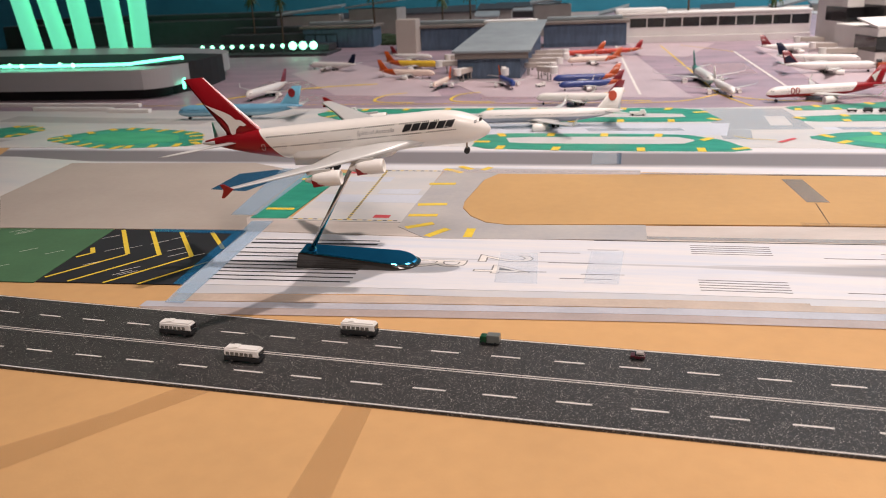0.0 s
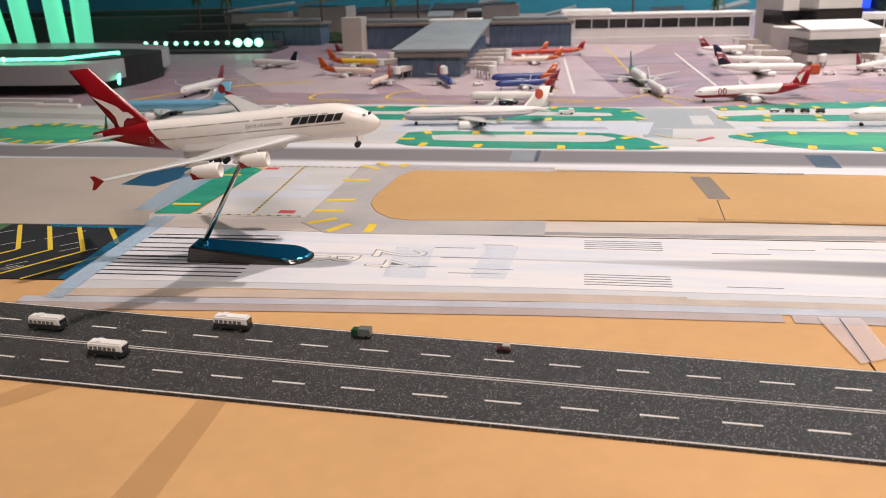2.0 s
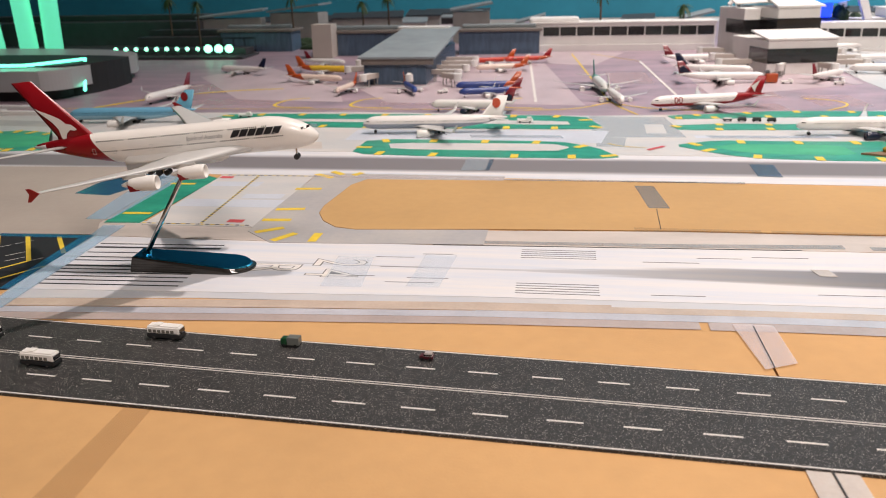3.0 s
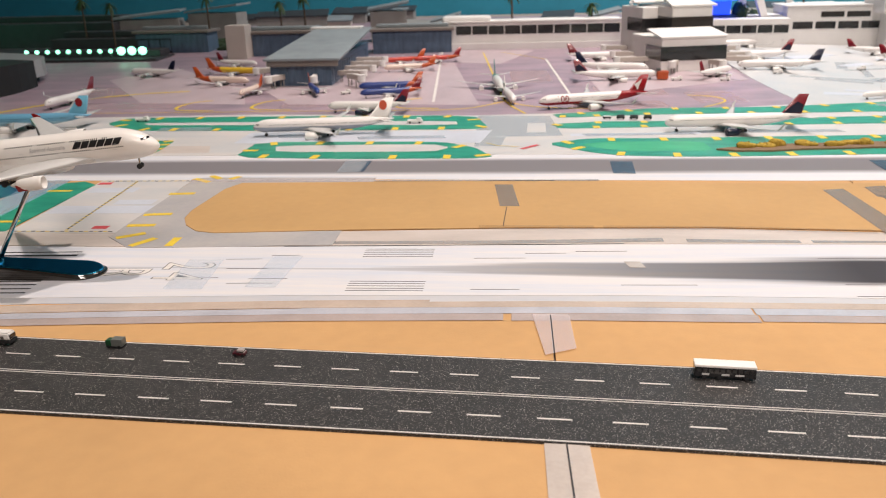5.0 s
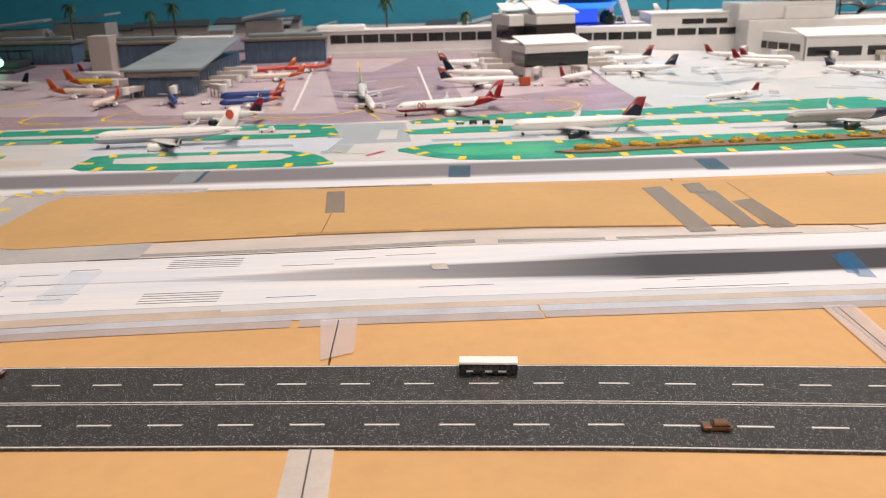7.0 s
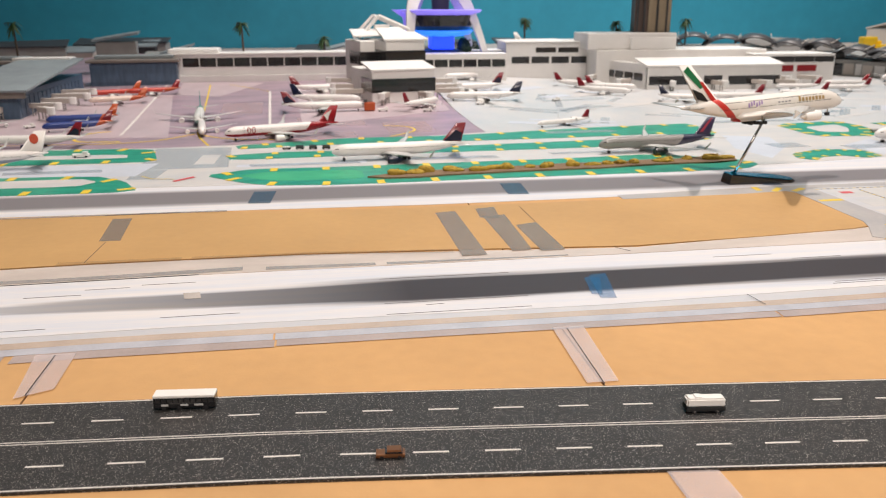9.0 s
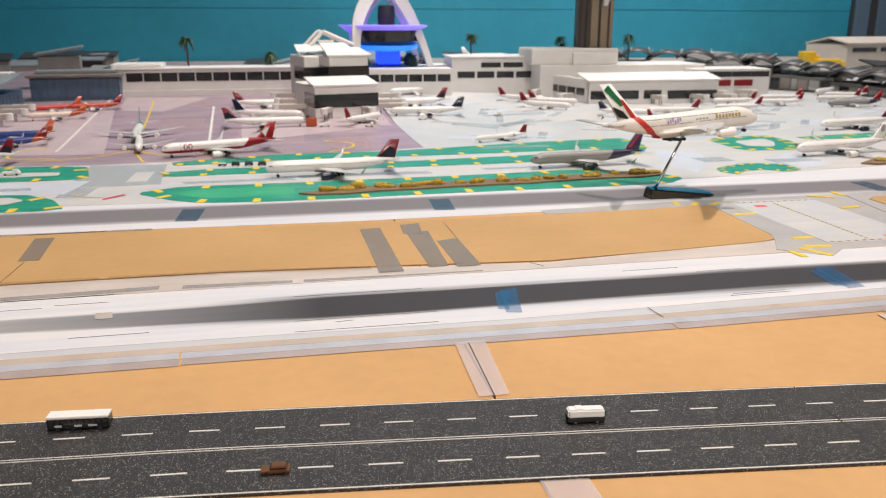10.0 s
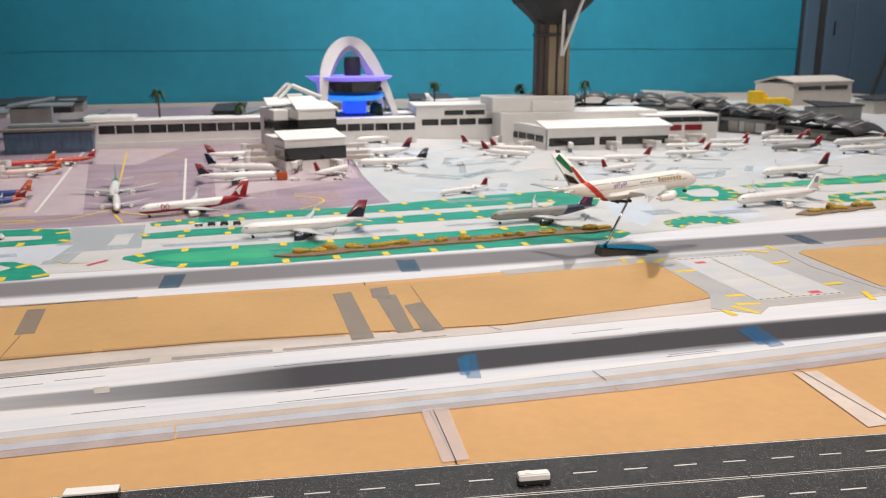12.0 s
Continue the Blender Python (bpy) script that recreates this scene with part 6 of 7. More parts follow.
FLEET = (
    ("wide", 140, "red_belly", "red", 269, 916, 11, -162, "white and red twin-engine model airliner on the apron", number_mark, WHITE),
    ("wide", 141, "white", "crimson", 395, 757, 11, -176, "white twin-engine model airliner with navy and red fin", half_navy, paint(NAVY)),
    ("wide", 138, "silver", "dark", 677, 758, 11, -174, "silver-grey model airliner with a dark tail", fin_mark(paint((0.35, 0.03, 0.06)), [(-0.36, 0.02), (-0.39, 0.02), (-0.47, 0.13), (-0.45, 0.13)], "crimson fin slash"), GUN),
    ("wide", 137, "white", "crimson", 1189, 982, 10, -172, "white model airliner with navy and red fin", half_navy, paint(NAVY)),
    ("wide", 144, "white", "white", 1016, 782, 11, -170, "white model airliner with a plain white fin", fin_mark(paint((0.3, 0.3, 0.33)), ROUND, "grey round fin mark"), WHITE),
    ("regional", 88, "white", "crimson", 633, 961, 6, -158, "small white regional model jet with a red fin", None, WHITE),
    ("narrow", 128, "green", "green", 150, 1075, 9, -84, "white and green model airliner facing the taxiway", None, WHITE),
    ("narrow", 96, "white", "white", 166, 975, 8, -82, "white model airliner on the yellow lead-in line", None, WHITE),
    ("narrow", 104, "white", "crimson", 315, 1353, 8, 5, "white model airliner at the terminal gate", None, WHITE),
    ("narrow", 112, "white", "navy", 323, 1215, 8, -14, "white model airliner with navy fin at the gate", None, WHITE),
    ("wide", 122, "white", "crimson", 319, 1130, 9, 2, "white model airliner with navy and red fin at the gate", half_navy, WHITE),
    ("narrow", 116, "white", "crimson", 605, 1500, 8, -165, "white model airliner parked behind the terminal", None, WHITE),
    ("narrow", 118, "white", "crimson", 575, 1330, 8, -170, "white model airliner with a red fin at the gate", half_navy, WHITE),
    ("wide", 122, "white", "navy", 575, 1212, 9, 175, "white model airliner with a navy fin at the gate", None, WHITE),
    ("narrow", 96, "white", "crimson", 465, 1150, 8, 50, "white model airliner in front of the terminal block", None, WHITE),
    ("wide", 148, "grey_belly", "white", -26, 755, 11, -173, "white model airliner with grey belly and red fin mark", red_round, WHITE),
    ("narrow", 100, "white", "crimson", -2, 888, 9, 176, "white model airliner with navy and red fin", half_navy, paint(NAVY)),
    ("wide", 150, "blue", "blue", -385, 806, 10, -175, "sky-blue model airliner on the taxiway", fin_mark(RED_TAIL, ROUND, "red and white round fin mark"), WHITE),
    ("narrow", 112, "white", "crimson", -428, 985, 9, -96, "white model airliner with a pinkish red fin", None, WHITE),
    ("narrow", 96, "orange", "orange", -270, 1135, 8, -14, "white and orange model airliner on the apron", None, WHITE),
    ("narrow", 100, "yellow", "orange", -285, 1235, 8, -14, "yellow model airliner with an orange fin", None, WHITE),
    ("narrow", 80, "orange", "orange", -195, 1046, 8, -96, "white and orange model airliner facing the taxiway", None, WHITE),
    ("narrow", 84, "dark_blue", "orange", -108, 1049, 8, -68, "dark blue model airliner at the blue terminal", None, WHITE),
    ("narrow", 90, "dark_blue", "orange", 0, 1064, 8, -172, "dark blue model airliner with an orange fin", None, WHITE),
    ("narrow", 84, "dark_blue", "crimson", 8, 1012, 8, -166, "dark blue model airliner with a red fin", None, WHITE),
    ("narrow", 84, "red", "orange", -20, 1335, 8, -160, "red model airliner with an orange fin", None, WHITE),
    ("narrow", 84, "red", "red", 40, 1350, 8, -165, "red model airliner beside the blue terminal", None, WHITE),
    ("narrow", 86, "orange", "orange", 5, 1250, 8, -165, "white and orange model airliner at the gate", None, WHITE),
    ("narrow", 86, "white", "crimson", -310, 1330, 8, -20, "white model airliner with a red fin", None, WHITE),
    ("narrow", 96, "white", "navy", -420, 1234, 8, 160, "white model airliner with a blue fin", None, WHITE),
    ("narrow", 98, "white", "crimson", 800, 1290, 8, -40, "white model airliner with a red fin on the ramp", None, WHITE),
    ("narrow", 92, "white", "crimson", 790, 1400, 8, -30, "white model airliner with a red fin on the ramp", None, WHITE),
    ("narrow", 92, "white", "crimson", 835, 1350, 8, -25, "white model airliner with a red fin on the ramp", None, WHITE),
    ("narrow", 92, "white", "navy", 905, 1180, 8, -20, "pale grey model airliner with a navy fin on the ramp", None, WHITE),
    ("narrow", 92, "white", "crimson", 1000, 1200, 8, 172, "white model airliner with a red fin on the ramp", None, WHITE),
    ("narrow", 88, "white", "crimson", 930, 1085, 8, 25, "white model airliner with a red fin on the ramp", None, WHITE),
    ("narrow", 88, "white", "crimson", 1140, 1230, 8, 175, "white model airliner with a red fin on the ramp", None, WHITE),
    ("narrow", 84, "white", "crimson", 1190, 1330, 8, 170, "white model airliner with a red fin on the ramp", None, WHITE),
    ("narrow", 84, "white", "crimson", 1270, 1300, 8, 172, "white model airliner with a red fin on the ramp", None, WHITE),
    ("narrow", 84, "white", "red", 1320, 1380, 8, 168, "white model airliner with a red fin on the ramp", None, WHITE),
    ("narrow", 110, "silver", "red", 1392, 1255, 8, 178, "grey model airliner with red ends on the ramp", None, WHITE),
    ("wide", 150, "white", "crimson", 1575, 1290, 10, -176, "white model airliner with a dark red fin on the ramp", None, WHITE),
    ("wide", 130, "white", "navy", 1500, 1190, 10, -177, "white model airliner with a navy fin on the ramp", None, WHITE),
    ("wide", 120, "white", "white", 1500, 1480, 10, -150, "white model airliner far behind on the ramp", None, WHITE),
    ("wide", 130, "white", "red", 1720, 1330, 10, -160, "white model airliner with a red fin on the ramp", None, WHITE),
    ("wide", 120, "white", "white", 830, 1860, 62, 8, "white model airliner far behind the terminal", None, WHITE),
    ("narrow", 90, "white", "crimson", 1420, 1340, 8, 172, "white model airliner with a red fin on the ramp", None, WHITE),
    ("narrow", 90, "white", "red", 1480, 1400, 8, 168, "white model airliner with a red fin on the ramp", None, WHITE),
)
for kind, length, skin, fin, x, y, z, head, label, mark, eng in FLEET:
    jet = airliner(length, kind, SKINS[skin], FINS[fin], label, "parked model airplanes", engine=eng, axis_z=z, titles=mark, detail=0 if length < 125 else 1)
    jet.matrix_world = place(x, y, z - 0.4 + rise(x, y), head)

# Palms.
FROND = material("palm_frond", (0.035, 0.085, 0.025), 0.6, vary=0.4, scale=200)
TRUNK = material("palm_trunk", (0.09, 0.06, 0.04), 0.8, vary=0.3, scale=200)


def palm(x, y, z0, z1, seed):
    r = random.Random(seed)
    ob = thing("palm_tree", place(x, y, z0), "thin model palm tree with drooping fronds", "palm tree", "palm trees")
    hgt = z1 - z0
    bm = bmesh.new()
    rod(bm, (0, 0, -2), (0.6, 0, hgt * 0.5), 2.6, 2.1, 8), rod(bm, (0.6, 0, hgt * 0.5), (0, 0, hgt), 2.1, 1.7, 8)
    part("trunk", bm, TRUNK, ob)
    bm = bmesh.new()
    for k in range(34):
        a, lift, l = r.uniform(0, 6.283), r.uniform(-0.9, 0.75), r.uniform(13, 20)
        d, s = Vector((math.cos(a), math.sin(a), 0)), Vector((-math.sin(a), math.cos(a), 0))
        prev = None
        for j in range(5):
            u = j / 4
            c = Vector((0, 0, hgt)) + d * l * u * (1 - 0.15 * abs(lift)) + Vector((0, 0, l * (lift * u - 0.75 * u * u)))
            wd = 3.2 * (0.35 + 1.1 * u - 1.3 * u * u)
            now = (bm.verts.new(c + s * wd), bm.verts.new(c - s * wd + Vector((0, 0, -0.5))))
            if prev:
                bm.faces.new((prev[0], now[0], now[1], prev[1]))
            prev = now
    part("crown", bm, FROND, ob)


for k, a in enumerate(((-450, 1590, 10, 122), (-252, 1600, 14, 120), (168, 1590, 12, 118), (325, 1600, 14, 90), (757, 1690, 10, 122), (945, 1640, 20, 116), (-720, 1600, 10, 120), (-640, 1560, 10, 112), (1130, 1700, 20, 120), (-330, 1700, 20, 104))):
    palm(*a, k)


# Bushes: dried yellow moss on brown card strips; green clumps behind the terminals.
MOSS = material("yellow_moss", (0.50, 0.33, 0.045), 0.9, vary=0.5, scale=300)
HEDGE = material("dark_green_moss", (0.03, 0.06, 0.025), 0.9, vary=0.5, scale=200)
CARD_BROWN = material("brown_card", (0.22, 0.14, 0.08), 0.8, vary=0.2, scale=60)


def clump(x, y, z, rx, ry, rz, mat, seed, label, n=190):
    r = random.Random(seed)
    bm = bmesh.new()
    for _ in range(n):
        a, b, q = r.uniform(0, 6.283), math.acos(r.uniform(-0.1, 1)), r.uniform(0.7, 1.0)
        c = Vector((rx * q * math.sin(b) * math.cos(a), ry * q * math.sin(b) * math.sin(a), rz * q * math.cos(b)))
        s = r.uniform(0.07, 0.17) * min(rx, ry, rz * 1.4)
        vs = [bm.verts.new(c + Vector([r.uniform(-1, 1) * s * 1.6 for _ in range(3)])) for _ in range(4)]
        for f in ((0, 1, 2), (0, 2, 3), (0, 3, 1), (1, 3, 2)):
            bm.faces.new([vs[i] for i in f])
    core = bmesh.ops.create_icosphere(bm, subdivisions=3, radius=1)
    bumps = [(Vector((r.uniform(-1, 1), r.uniform(-1, 1), r.uniform(0, 1))).normalized(), r.uniform(0.08, 0.22)) for _ in range(14)]
    for v in core["verts"]:
        k = 0.70 + sum(hgt * max(0, v.co.dot(way) - 0.7) / 0.3 for way, hgt in bumps) + r.uniform(-0.03, 0.03)
        v.co = Vector((v.co.x * rx * k, v.co.y * ry * k, max(-0.1, v.co.z) * rz * k))
    ob = new("bush", finish("bush", bm, mat))
    ob.matrix_world = place(x, y, z)
    return tagged(ob, label, "bush", "bushes")


rs = random.Random(8)
for n, (x0, y0, x1, y1, count) in enumerate(((372, 668, 735, 700, 19), (1005, 716, 1118, 737, 6))):
    bm = bmesh.new()
    far_side = [(x0 + (x1 - x0) * k / 12, y0 + (y1 - y0) * k / 12 + rs.uniform(9, 14)) for k in range(12, 0, -1)]
    near_side = [(x0 + (x1 - x0) * k / 12, y0 + (y1 - y0) * k / 12 - rs.uniform(11, 16)) for k in range(13)]
    prism(bm, [(x0 - 16, y0 - 4)] + near_side + far_side, -0.35, 1.2)
    flat("card_strip", bm, CARD_BROWN, "brown card strip under the dried bushes", "card strip", kind="structure")
    for k in range(count):
        u = (k + rs.uniform(0.1, 0.9)) / count
        clump(x0 + (x1 - x0) * u, y0 + (y1 - y0) * u + rs.uniform(-3, 4), 0.8, rs.uniform(5, 11), rs.uniform(3.6, 6), rs.uniform(3.2, 6.4), MOSS, 100 * n + k, "dried yellow moss bush on a brown card strip")
for k, a in enumerate(((640, 1640, 20, 26, 18, 56), (610, 1600, 60, 16, 14, 30), (520, 1630, 50, 12, 10, 26), (945, 1640, 60, 14, 10, 30), (-380, 1600, 10, 60, 16, 16), (-470, 1640, 10, 60, 20, 20))):
    clump(*a, HEDGE, 300 + k, "dark green moss clump behind the terminal", 200)


# Road vehicles.
BUS_GLASS = material("grey_bus_window", (0.16, 0.15, 0.13), 0.25, vary=0.2, scale=200, coat=0.3)
def shuttle_bus(x, y, turn, length=16.2, tall=6.3, white_low=False, windows=6, group="buses on the road", label="white shuttle bus with a black lower half"):
    ob = thing("shuttle_bus", place(x, y, 0.32, turn), label, "model bus", group)
    l, w = length / 2, 2.7
    bm = bmesh.new(); box(bm, -l, l, -w, w, 0.8, 2.7, 0.4); part("lower_body", bm, RUBBER, ob, "black lower half")
    bm = bmesh.new(); vs = box(bm, -l, l, -w, w, 2.7, tall, 0.0)
    for v in vs:
        if v.co.z > 4.5:
            v.co.x *= 0.97
            v.co.y *= 0.9
    bmesh.ops.bevel(bm, geom=bm.edges[:], offset=0.6, segments=2, affect="EDGES")
    body = part("body", bm, WHITE, ob)
    step = (length - 3.4) / max(windows, 1)
    for side in (1, -1):
        for k in range(windows):
            x0 = -l + 1.2 + step * k
            bm = bmesh.new(); box(bm, x0, x0 + step * 0.72, side * w * 0.955 - 0.16, side * w * 0.955 + 0.16, 3.35, 4.7); part("window", bm, BUS_GLASS, body, "grey side window")
    bm = bmesh.new(); box(bm, l - 0.25, l + 0.06, -w * 0.75, w * 0.75, 3.3, 5.2); part("windscreen", bm, GLASS_DARK, body, "dark windscreen")
    bm = bmesh.new(); box(bm, -l * 0.55, -l * 0.2, -1.6, 1.6, tall - 0.02, tall + 0.5, 0.2); part("roof_box", bm, WHITE, body)
    for u in (-0.58, 0.58):
        for side in (1, -1):
            bm = bmesh.new(); rod(bm, (u * l, side * (w - 0.9), 0.95), (u * l, side * (w + 0.05), 0.95), 1.0, 1.0, 12); wh = part("wheel", bm, RUBBER, ob)
            bm = bmesh.new(); rod(bm, (u * l, side * (w + 0.02), 0.95), (u * l, side * (w + 0.12), 0.95), 0.45, 0.4, 8); part("hub", bm, METAL, wh)
    return ob


shuttle_bus(-149.5, 238.6, -4)
shuttle_bus(-107.5, 217.2, -4)
shuttle_bus(-67.2, 248.0, -4)
shuttle_bus(461.5, 193.0, -6, 15.6, 6.2, windows=0, label="plain white van with a black lower half")
# long city bus with black sides
ob = thing("city_bus", place(258.6, 226.8, 0.32, -5), "long white-roofed bus with black glazed sides", "model bus", "buses on the road")
bm = bmesh.new(); box(bm, -12, 12, -2.9, 2.9, 0.9, 5.2, 0.3); body = part("body", bm, GLASS_DARK, ob, "black glazed bus body")
bm = bmesh.new(); box(bm, -12.1, 12.1, -3.0, 3.0, 5.2, 6.4, 0.4); part("roof", bm, WHITE, ob, "white roof")
for x0, x1 in ((-9, -6.2), (-1.4, 1.6), (4, 7.4)):
    for side in (1, -1):
        bm = bmesh.new(); box(bm, x0, x1, side * 2.9 - 0.08, side * 2.9 + 0.08, 1.9, 2.7); part("side_panel", bm, GREY_WING, body, "pale grey side panel")
for k in range(10):
    for side in (1, -1):
        bm = bmesh.new(); box(bm, -11 + 2.3 * k, -9.4 + 2.3 * k, side * 2.92 - 0.06, side * 2.92 + 0.06, 3.3, 4.7); part("window", bm, GUN, body)
for u in (-8, -2, 8.4):
    for side in (1, -1):
        bm = bmesh.new(); rod(bm, (u, side * 2.1, 0.9), (u, side * 3.0, 0.9), 0.95, 0.95, 12); part("wheel", bm, RUBBER, ob)
# small truck, pickup and brown car
ob = thing("box_truck", place(-8.9, 246.0, 0.32, -4), "small truck with green cab and silver box", "model truck")
bm = bmesh.new(); box(bm, -1.2, 4.2, -2.0, 2.0, 0.9, 4.4, 0.3); part("cargo_box", bm, paint((0.13, 0.14, 0.13)), ob, "silver cargo box")
bm = bmesh.new(); box(bm, -4.1, -1.4, -1.9, 1.9, 0.7, 3.8, 0.55); cab_ob = part("cab", bm, paint((0.006, 0.055, 0.02)), ob, "dark green cab")
bm = bmesh.new(); box(bm, -4.16, -3.7, -1.5, 1.5, 2.3, 3.3); part("windscreen", bm, GLASS_DARK, cab_ob)
bm = bmesh.new(); box(bm, -3.8, 4.1, -1.8, 1.8, 0.5, 0.9); part("chassis", bm, RUBBER, ob)
for u in (-2.7, 2.6):
    for side in (1, -1):
        bm = bmesh.new(); rod(bm, (u, side * 1.4, 0.75), (u, side * 2.02, 0.75), 0.75, 0.75, 10); part("wheel", bm, RUBBER, ob)


def small_car(x, y, turn, l, w, hgt, body_mat, roof_mat, label, nose=-1):
    ob = thing("model_car", place(x, y, 0.32, turn), label, "model car", "cars on the road")
    bm = bmesh.new(); box(bm, -l, l, -w, w, 0.6, hgt * 0.58, 0.35); body = part("body", bm, body_mat, ob)
    bm = bmesh.new(); vs = box(bm, -l * 0.3, l * 0.85, -w * 0.9, w * 0.9, hgt * 0.58, hgt)
    for v in vs:
        v.co.x = v.co.x * nose * -1 if nose > 0 else v.co.x
        if v.co.z > hgt * 0.8:
            v.co.x *= 0.8
            v.co.y *= 0.85
    part("cabin", bm, roof_mat, body)
    bm = bmesh.new(); box(bm, -l * 0.36, l * 0.8, -w * 0.93, w * 0.93, hgt * 0.64, hgt * 0.8); part("glass", bm, GLASS_DARK, body)
    for u in (-0.6, 0.6):
        for side in (1, -1):
            bm = bmesh.new(); rod(bm, (u * l, side * (w - 0.5), 0.7), (u * l, side * (w + 0.06), 0.7), 0.72, 0.72, 10); part("wheel", bm, RUBBER, ob)


small_car(51.8, 239.2, -5, 2.9, 1.7, 3.2, paint((0.07, 0.006, 0.012)), paint((0.42, 0.38, 0.36)), "small dark red car with a white roof")
COPPER = material("bronze_brown_paint", (0.22, 0.09, 0.035), 0.3, 0.4, vary=0.2, scale=200)
small_car(336.3, 177.6, -5, 5.2, 2.2, 3.4, COPPER, COPPER, "bronze-brown car with a worn roof")

# Baggage train and apron vehicles.
for k in range(4):
    x, y = 276 + 14.5 * k, 831 - 1.6 * k
    ob = thing("baggage_cart", place(x, y, -0.3, -4), "small black and white baggage cart on the taxiway", "baggage cart", "baggage train")
    bm = bmesh.new(); box(bm, -4.6, 4.6, -2.2, 2.2, 1.0, 2.2, 0.2); part("deck", bm, RUBBER, ob)
    bm = bmesh.new(); box(bm, -4, 4, -1.8, 1.8, 2.3, 4.6 if k else 3.4, 0.3); part("load", bm, GUN if k else WHITE, ob)
    for u in (-3, 3):
        for side in (1, -1):
            bm = bmesh.new(); rod(bm, (u, side * 1.6, 0.75), (u, side * 2.3, 0.75), 0.75, 0.75, 8); part("wheel", bm, RUBBER, ob)
for x, y, turn, l in ((63, 815, 0, 17), (-264, 842, 0, 16), (1008, 842, 0, 30), (1330, 905, 2, 30), (560, 1170, 10, 14), (470, 1110, -20, 14), (690, 1200, 30, 14), (405, 1120, 0, 16), (-60, 1040, 40, 14), (980, 1150, 0, 14), (1090, 1180, 10, 14)):
    ob = thing("ground_vehicle", place(x, y, -0.3 + rise(x, y), turn), "small ground vehicle parked on the airfield", "model vehicle", "ground vehicles")
    bm = bmesh.new(); box(bm, -l / 2, l / 2, -3, 3, 1.2, 4.0, 0.6); part("body", bm, GREY_MODEL if l > 20 else WHITE, ob)
    bm = bmesh.new(); box(bm, l * 0.12, l * 0.42, -2.7, 2.7, 4.05, 6.2, 0.5); part("cab", bm, WHITE, ob)
    for u in (-0.32, 0.32):
        for side in (1, -1):
            bm = bmesh.new(); rod(bm, (u * l, side * 2.2, 1.1), (u * l, side * 3.05, 1.1), 1.1, 1.1, 8); part("wheel", bm, RUBBER, ob)
ob = thing("orange_loader", place(386, 1128, -0.3 + 3, 0), "small orange loader beside a parked jet", "model vehicle")
bm = bmesh.new(); box(bm, -8, 8, -5, 5, 1, 13, 1.5); part("body", bm, paint(ORANGE), ob)
bm = bmesh.new(); box(bm, -9, -3, -4, 4, 13.1, 17, 1); part("cab", bm, GUN, ob)

# The lit display at the left: a white rounded plinth, glowing pylons and a row of small lights.
GLOW_GREEN = glow("teal_glow_acrylic", (0.10, 0.75, 0.45), 0.9)
GLOW_TUBE = glow("teal_light_tube", (0.08, 0.85, 0.52), 4.0)
GLOW_DOT = glow("teal_light_dot", (0.25, 1.0, 0.62), 3.0)
PLINTH = material("white_plinth", (0.42, 0.415, 0.42), 0.35, vary=0.06, scale=12)
ob = thing("lit_plinth", place(-900, 980, 0), "white rounded plinth edged with glowing lights", "display plinth")
outline = blob([(-500, -16), (286, -36), (322, -8), (330, 30), (300, 360), (-500, 380)], 3)
bm = bmesh.new(); prism(bm, outline, 14, 41); part("slab", bm, PLINTH, ob)
# Added base under the slab; its black paints the shade there.
bm = bmesh.new(); prism(bm, [(x * 0.97 - 6, y * 0.95 + 12) for x, y in outline], -2, 13.8); part("recess", bm, RUBBER, ob, "recessed base, black for the shade under the slab")
# Separate black block where the plinth's right side and top are dark.
bm = bmesh.new(); prism(bm, blob([(-440, 40), (272, 24), (314, 30), (338, 100), (322, 210), (-440, 210)], 2), -2, 43); part("dark_block", bm, RUBBER, ob, "black block behind the white front")
bm = bmesh.new()
path = [(-420, 4), (-300, 12), (-150, 6), (0, 14), (150, 6), (262, 10), (294, 104)]
for a, b in zip(path, path[1:]):
    rod(bm, (*a, 45.5), (*b, 45.5), 2.2, 2.2, 6)
rod(bm, (*path[-1], 45.5), (337, 23, 10), 2.2, 2.2, 6)
strip = part("light_tube", bm, GLOW_TUBE, ob, "glowing light tube")
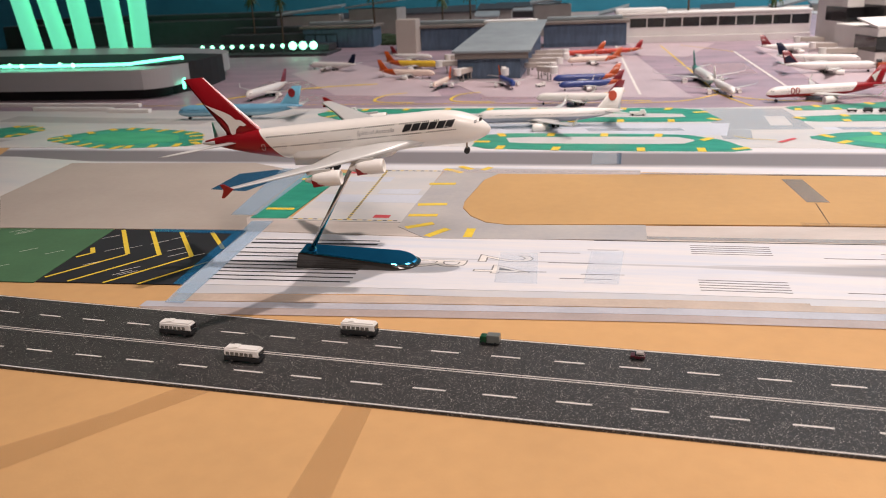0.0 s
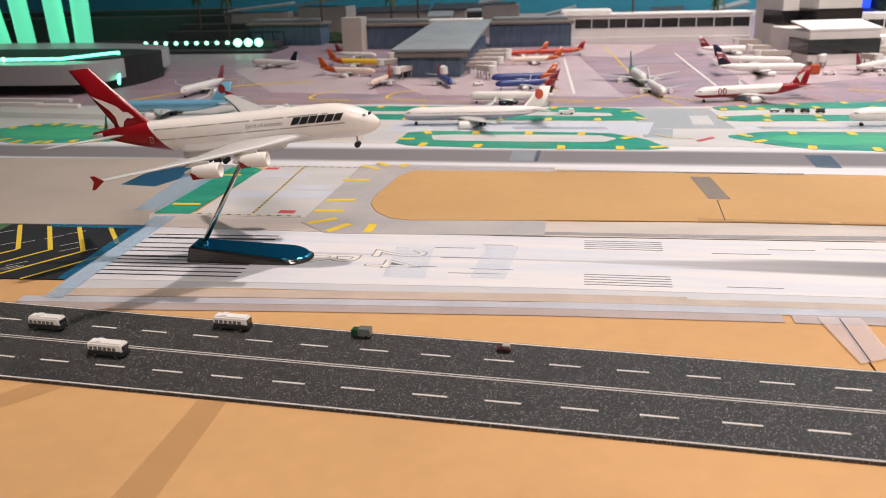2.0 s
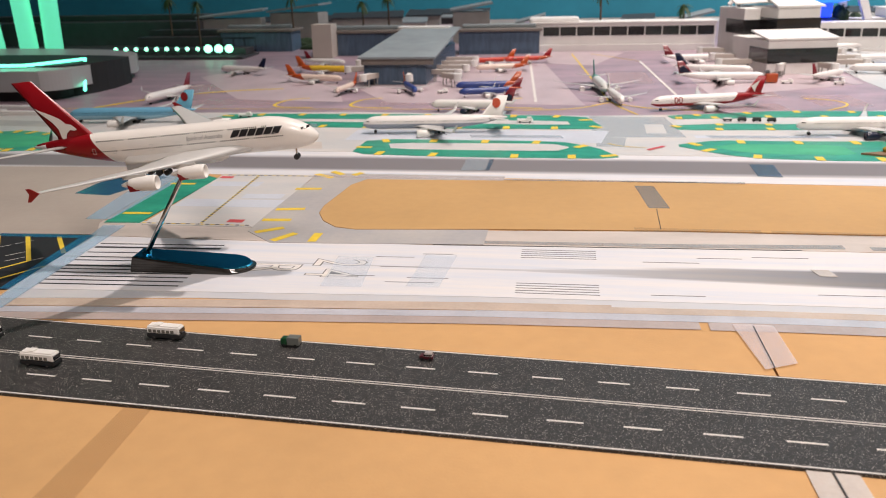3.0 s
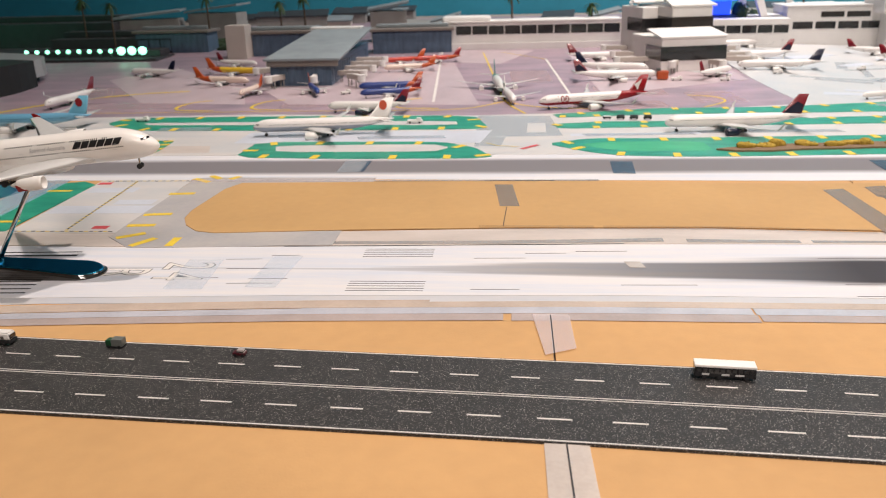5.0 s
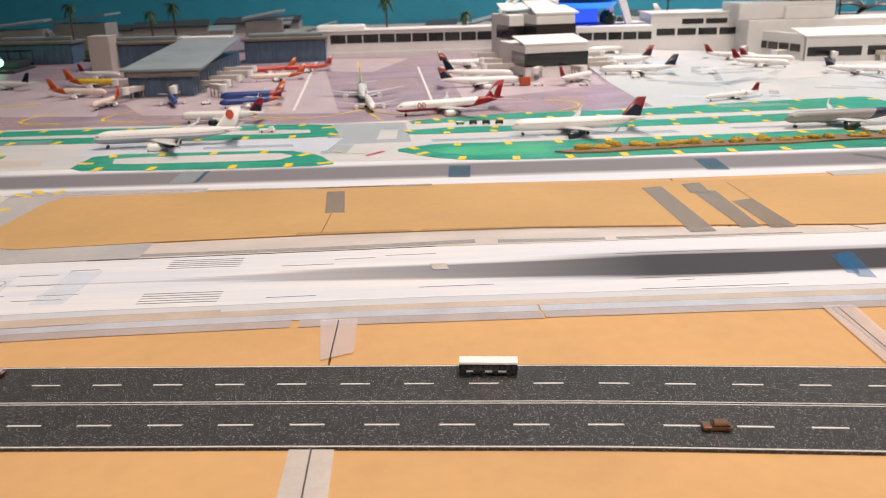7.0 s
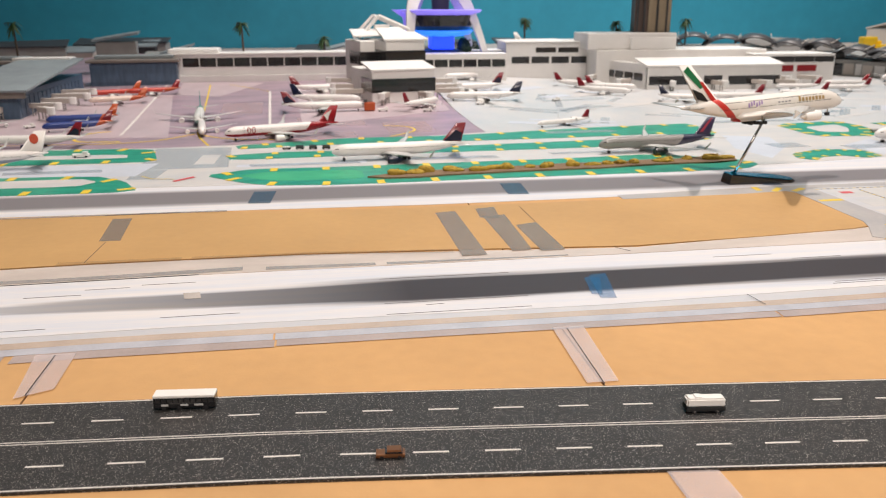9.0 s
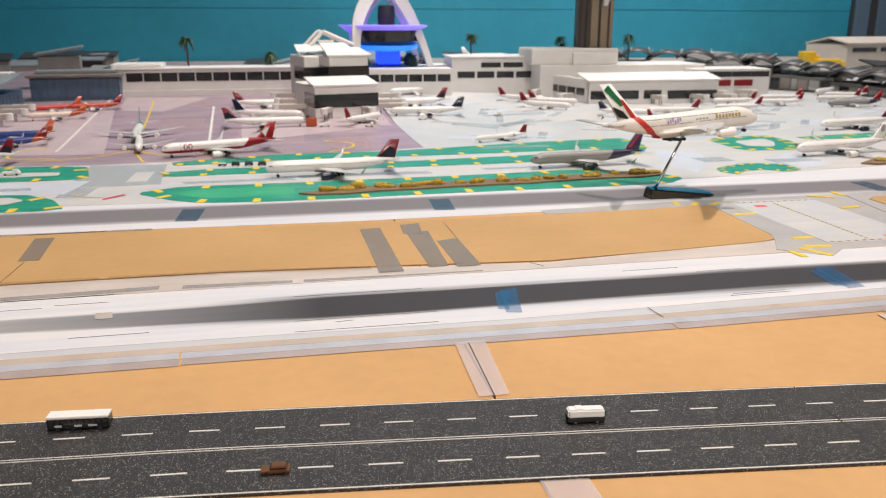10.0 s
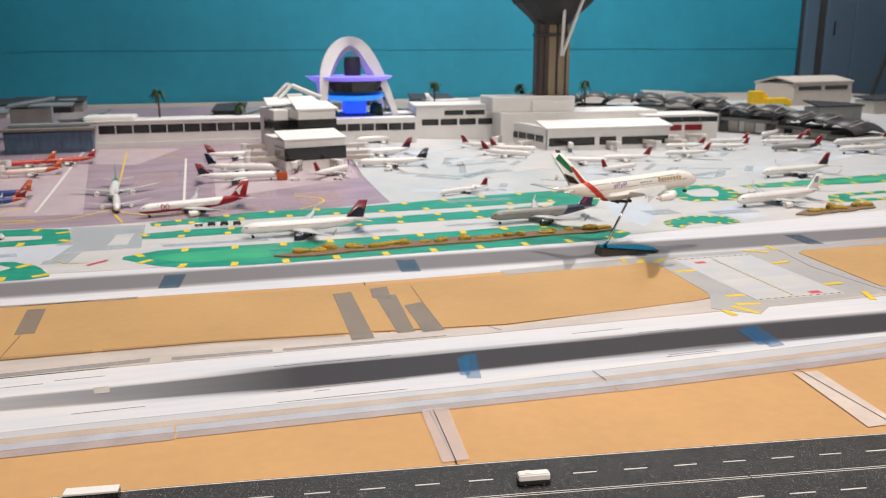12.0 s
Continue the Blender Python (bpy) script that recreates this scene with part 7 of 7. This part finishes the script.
for k in range(22):
    x = -410 + 28 * k
    bm = bmesh.new(); bmesh.ops.create_icosphere(bm, subdivisions=1, radius=3.6)
    bmesh.ops.translate(bm, vec=(x, 4 + (k % 3) * 5, 46), verts=bm.verts)
    part("light_dot", bm, GLOW_DOT, strip)
for x, y, lean in ((-1165, 1450, 12), (-1120, 1470, 14), (-1055, 1480, 6), (-955, 1450, 3), (-905, 1470, -2)):
    ob = thing("light_pylon", place(x, y, 10), "tall glowing teal light pylon", "light pylon", "light pylons")
    bm = bmesh.new(); rod(bm, (lean * 2, 0, 14), (-lean * 2, 0, 330), 17, 17, 20); part("tube", bm, GLOW_GREEN, ob, "glowing acrylic tube", True)
    bm = bmesh.new(); rod(bm, (lean * 2, 0, -8), (lean * 2, 0, 14), 21, 19, 20); part("base", bm, DARK_MODEL, ob)
for k in range(12):
    x = -760 + 21 * k
    ob = thing("small_light", place(x, 1440, 30), "small glowing light on the dark ledge", "light", "ledge lights")
    bm = bmesh.new(); bmesh.ops.create_icosphere(bm, subdivisions=2, radius=4 if k < 9 else 8)
    part("globe", bm, GLOW_DOT, ob)
    bm = bmesh.new(); rod(bm, (0, 0, -12), (0, 0, -3), 2, 2, 6); part("stem", bm, DARK_MODEL, ob)
# Decks added over the far-left apron; their charcoal stands in for light falling off.
for x0, x1, y0, y1, z1 in ((-1500, -800, 1400, 1640, 10), (-790, -500, 1430, 1520, 16), (-780, -520, 1560, 1640, 44), (-1400, -700, 1680, 1800, 70)):
    ob = building("dark_deck", (x0 + x1) / 2, y0, 0, 0, "layered parking deck beside the lit display, charcoal for the dim corner")
    block(ob, "deck", -(x1 - x0) / 2, (x1 - x0) / 2, 0, y1 - y0, -2, z1, DARK_MODEL, 1.5)
    block(ob, "upper_deck", -(x1 - x0) / 2 + 10, (x1 - x0) / 2 - 10, (y1 - y0) * 0.5, y1 - y0, z1 + 0.2, z1 + 12, DARK_MODEL, 1)
# low white kerb pieces and a small shuttle at the left edge
for x, y, l in ((-700, 905, 260), (-650, 870, 120), (-560, 855, 60)):
    bm = bmesh.new(); box(bm, -l / 2, l / 2, -4, 4, -1, 4, 1)
    flat("low_kerb", bm, WHITE_MODEL, "low pale kerb piece at the table's left edge", "kerb", m=place(x, y, 0, -3))
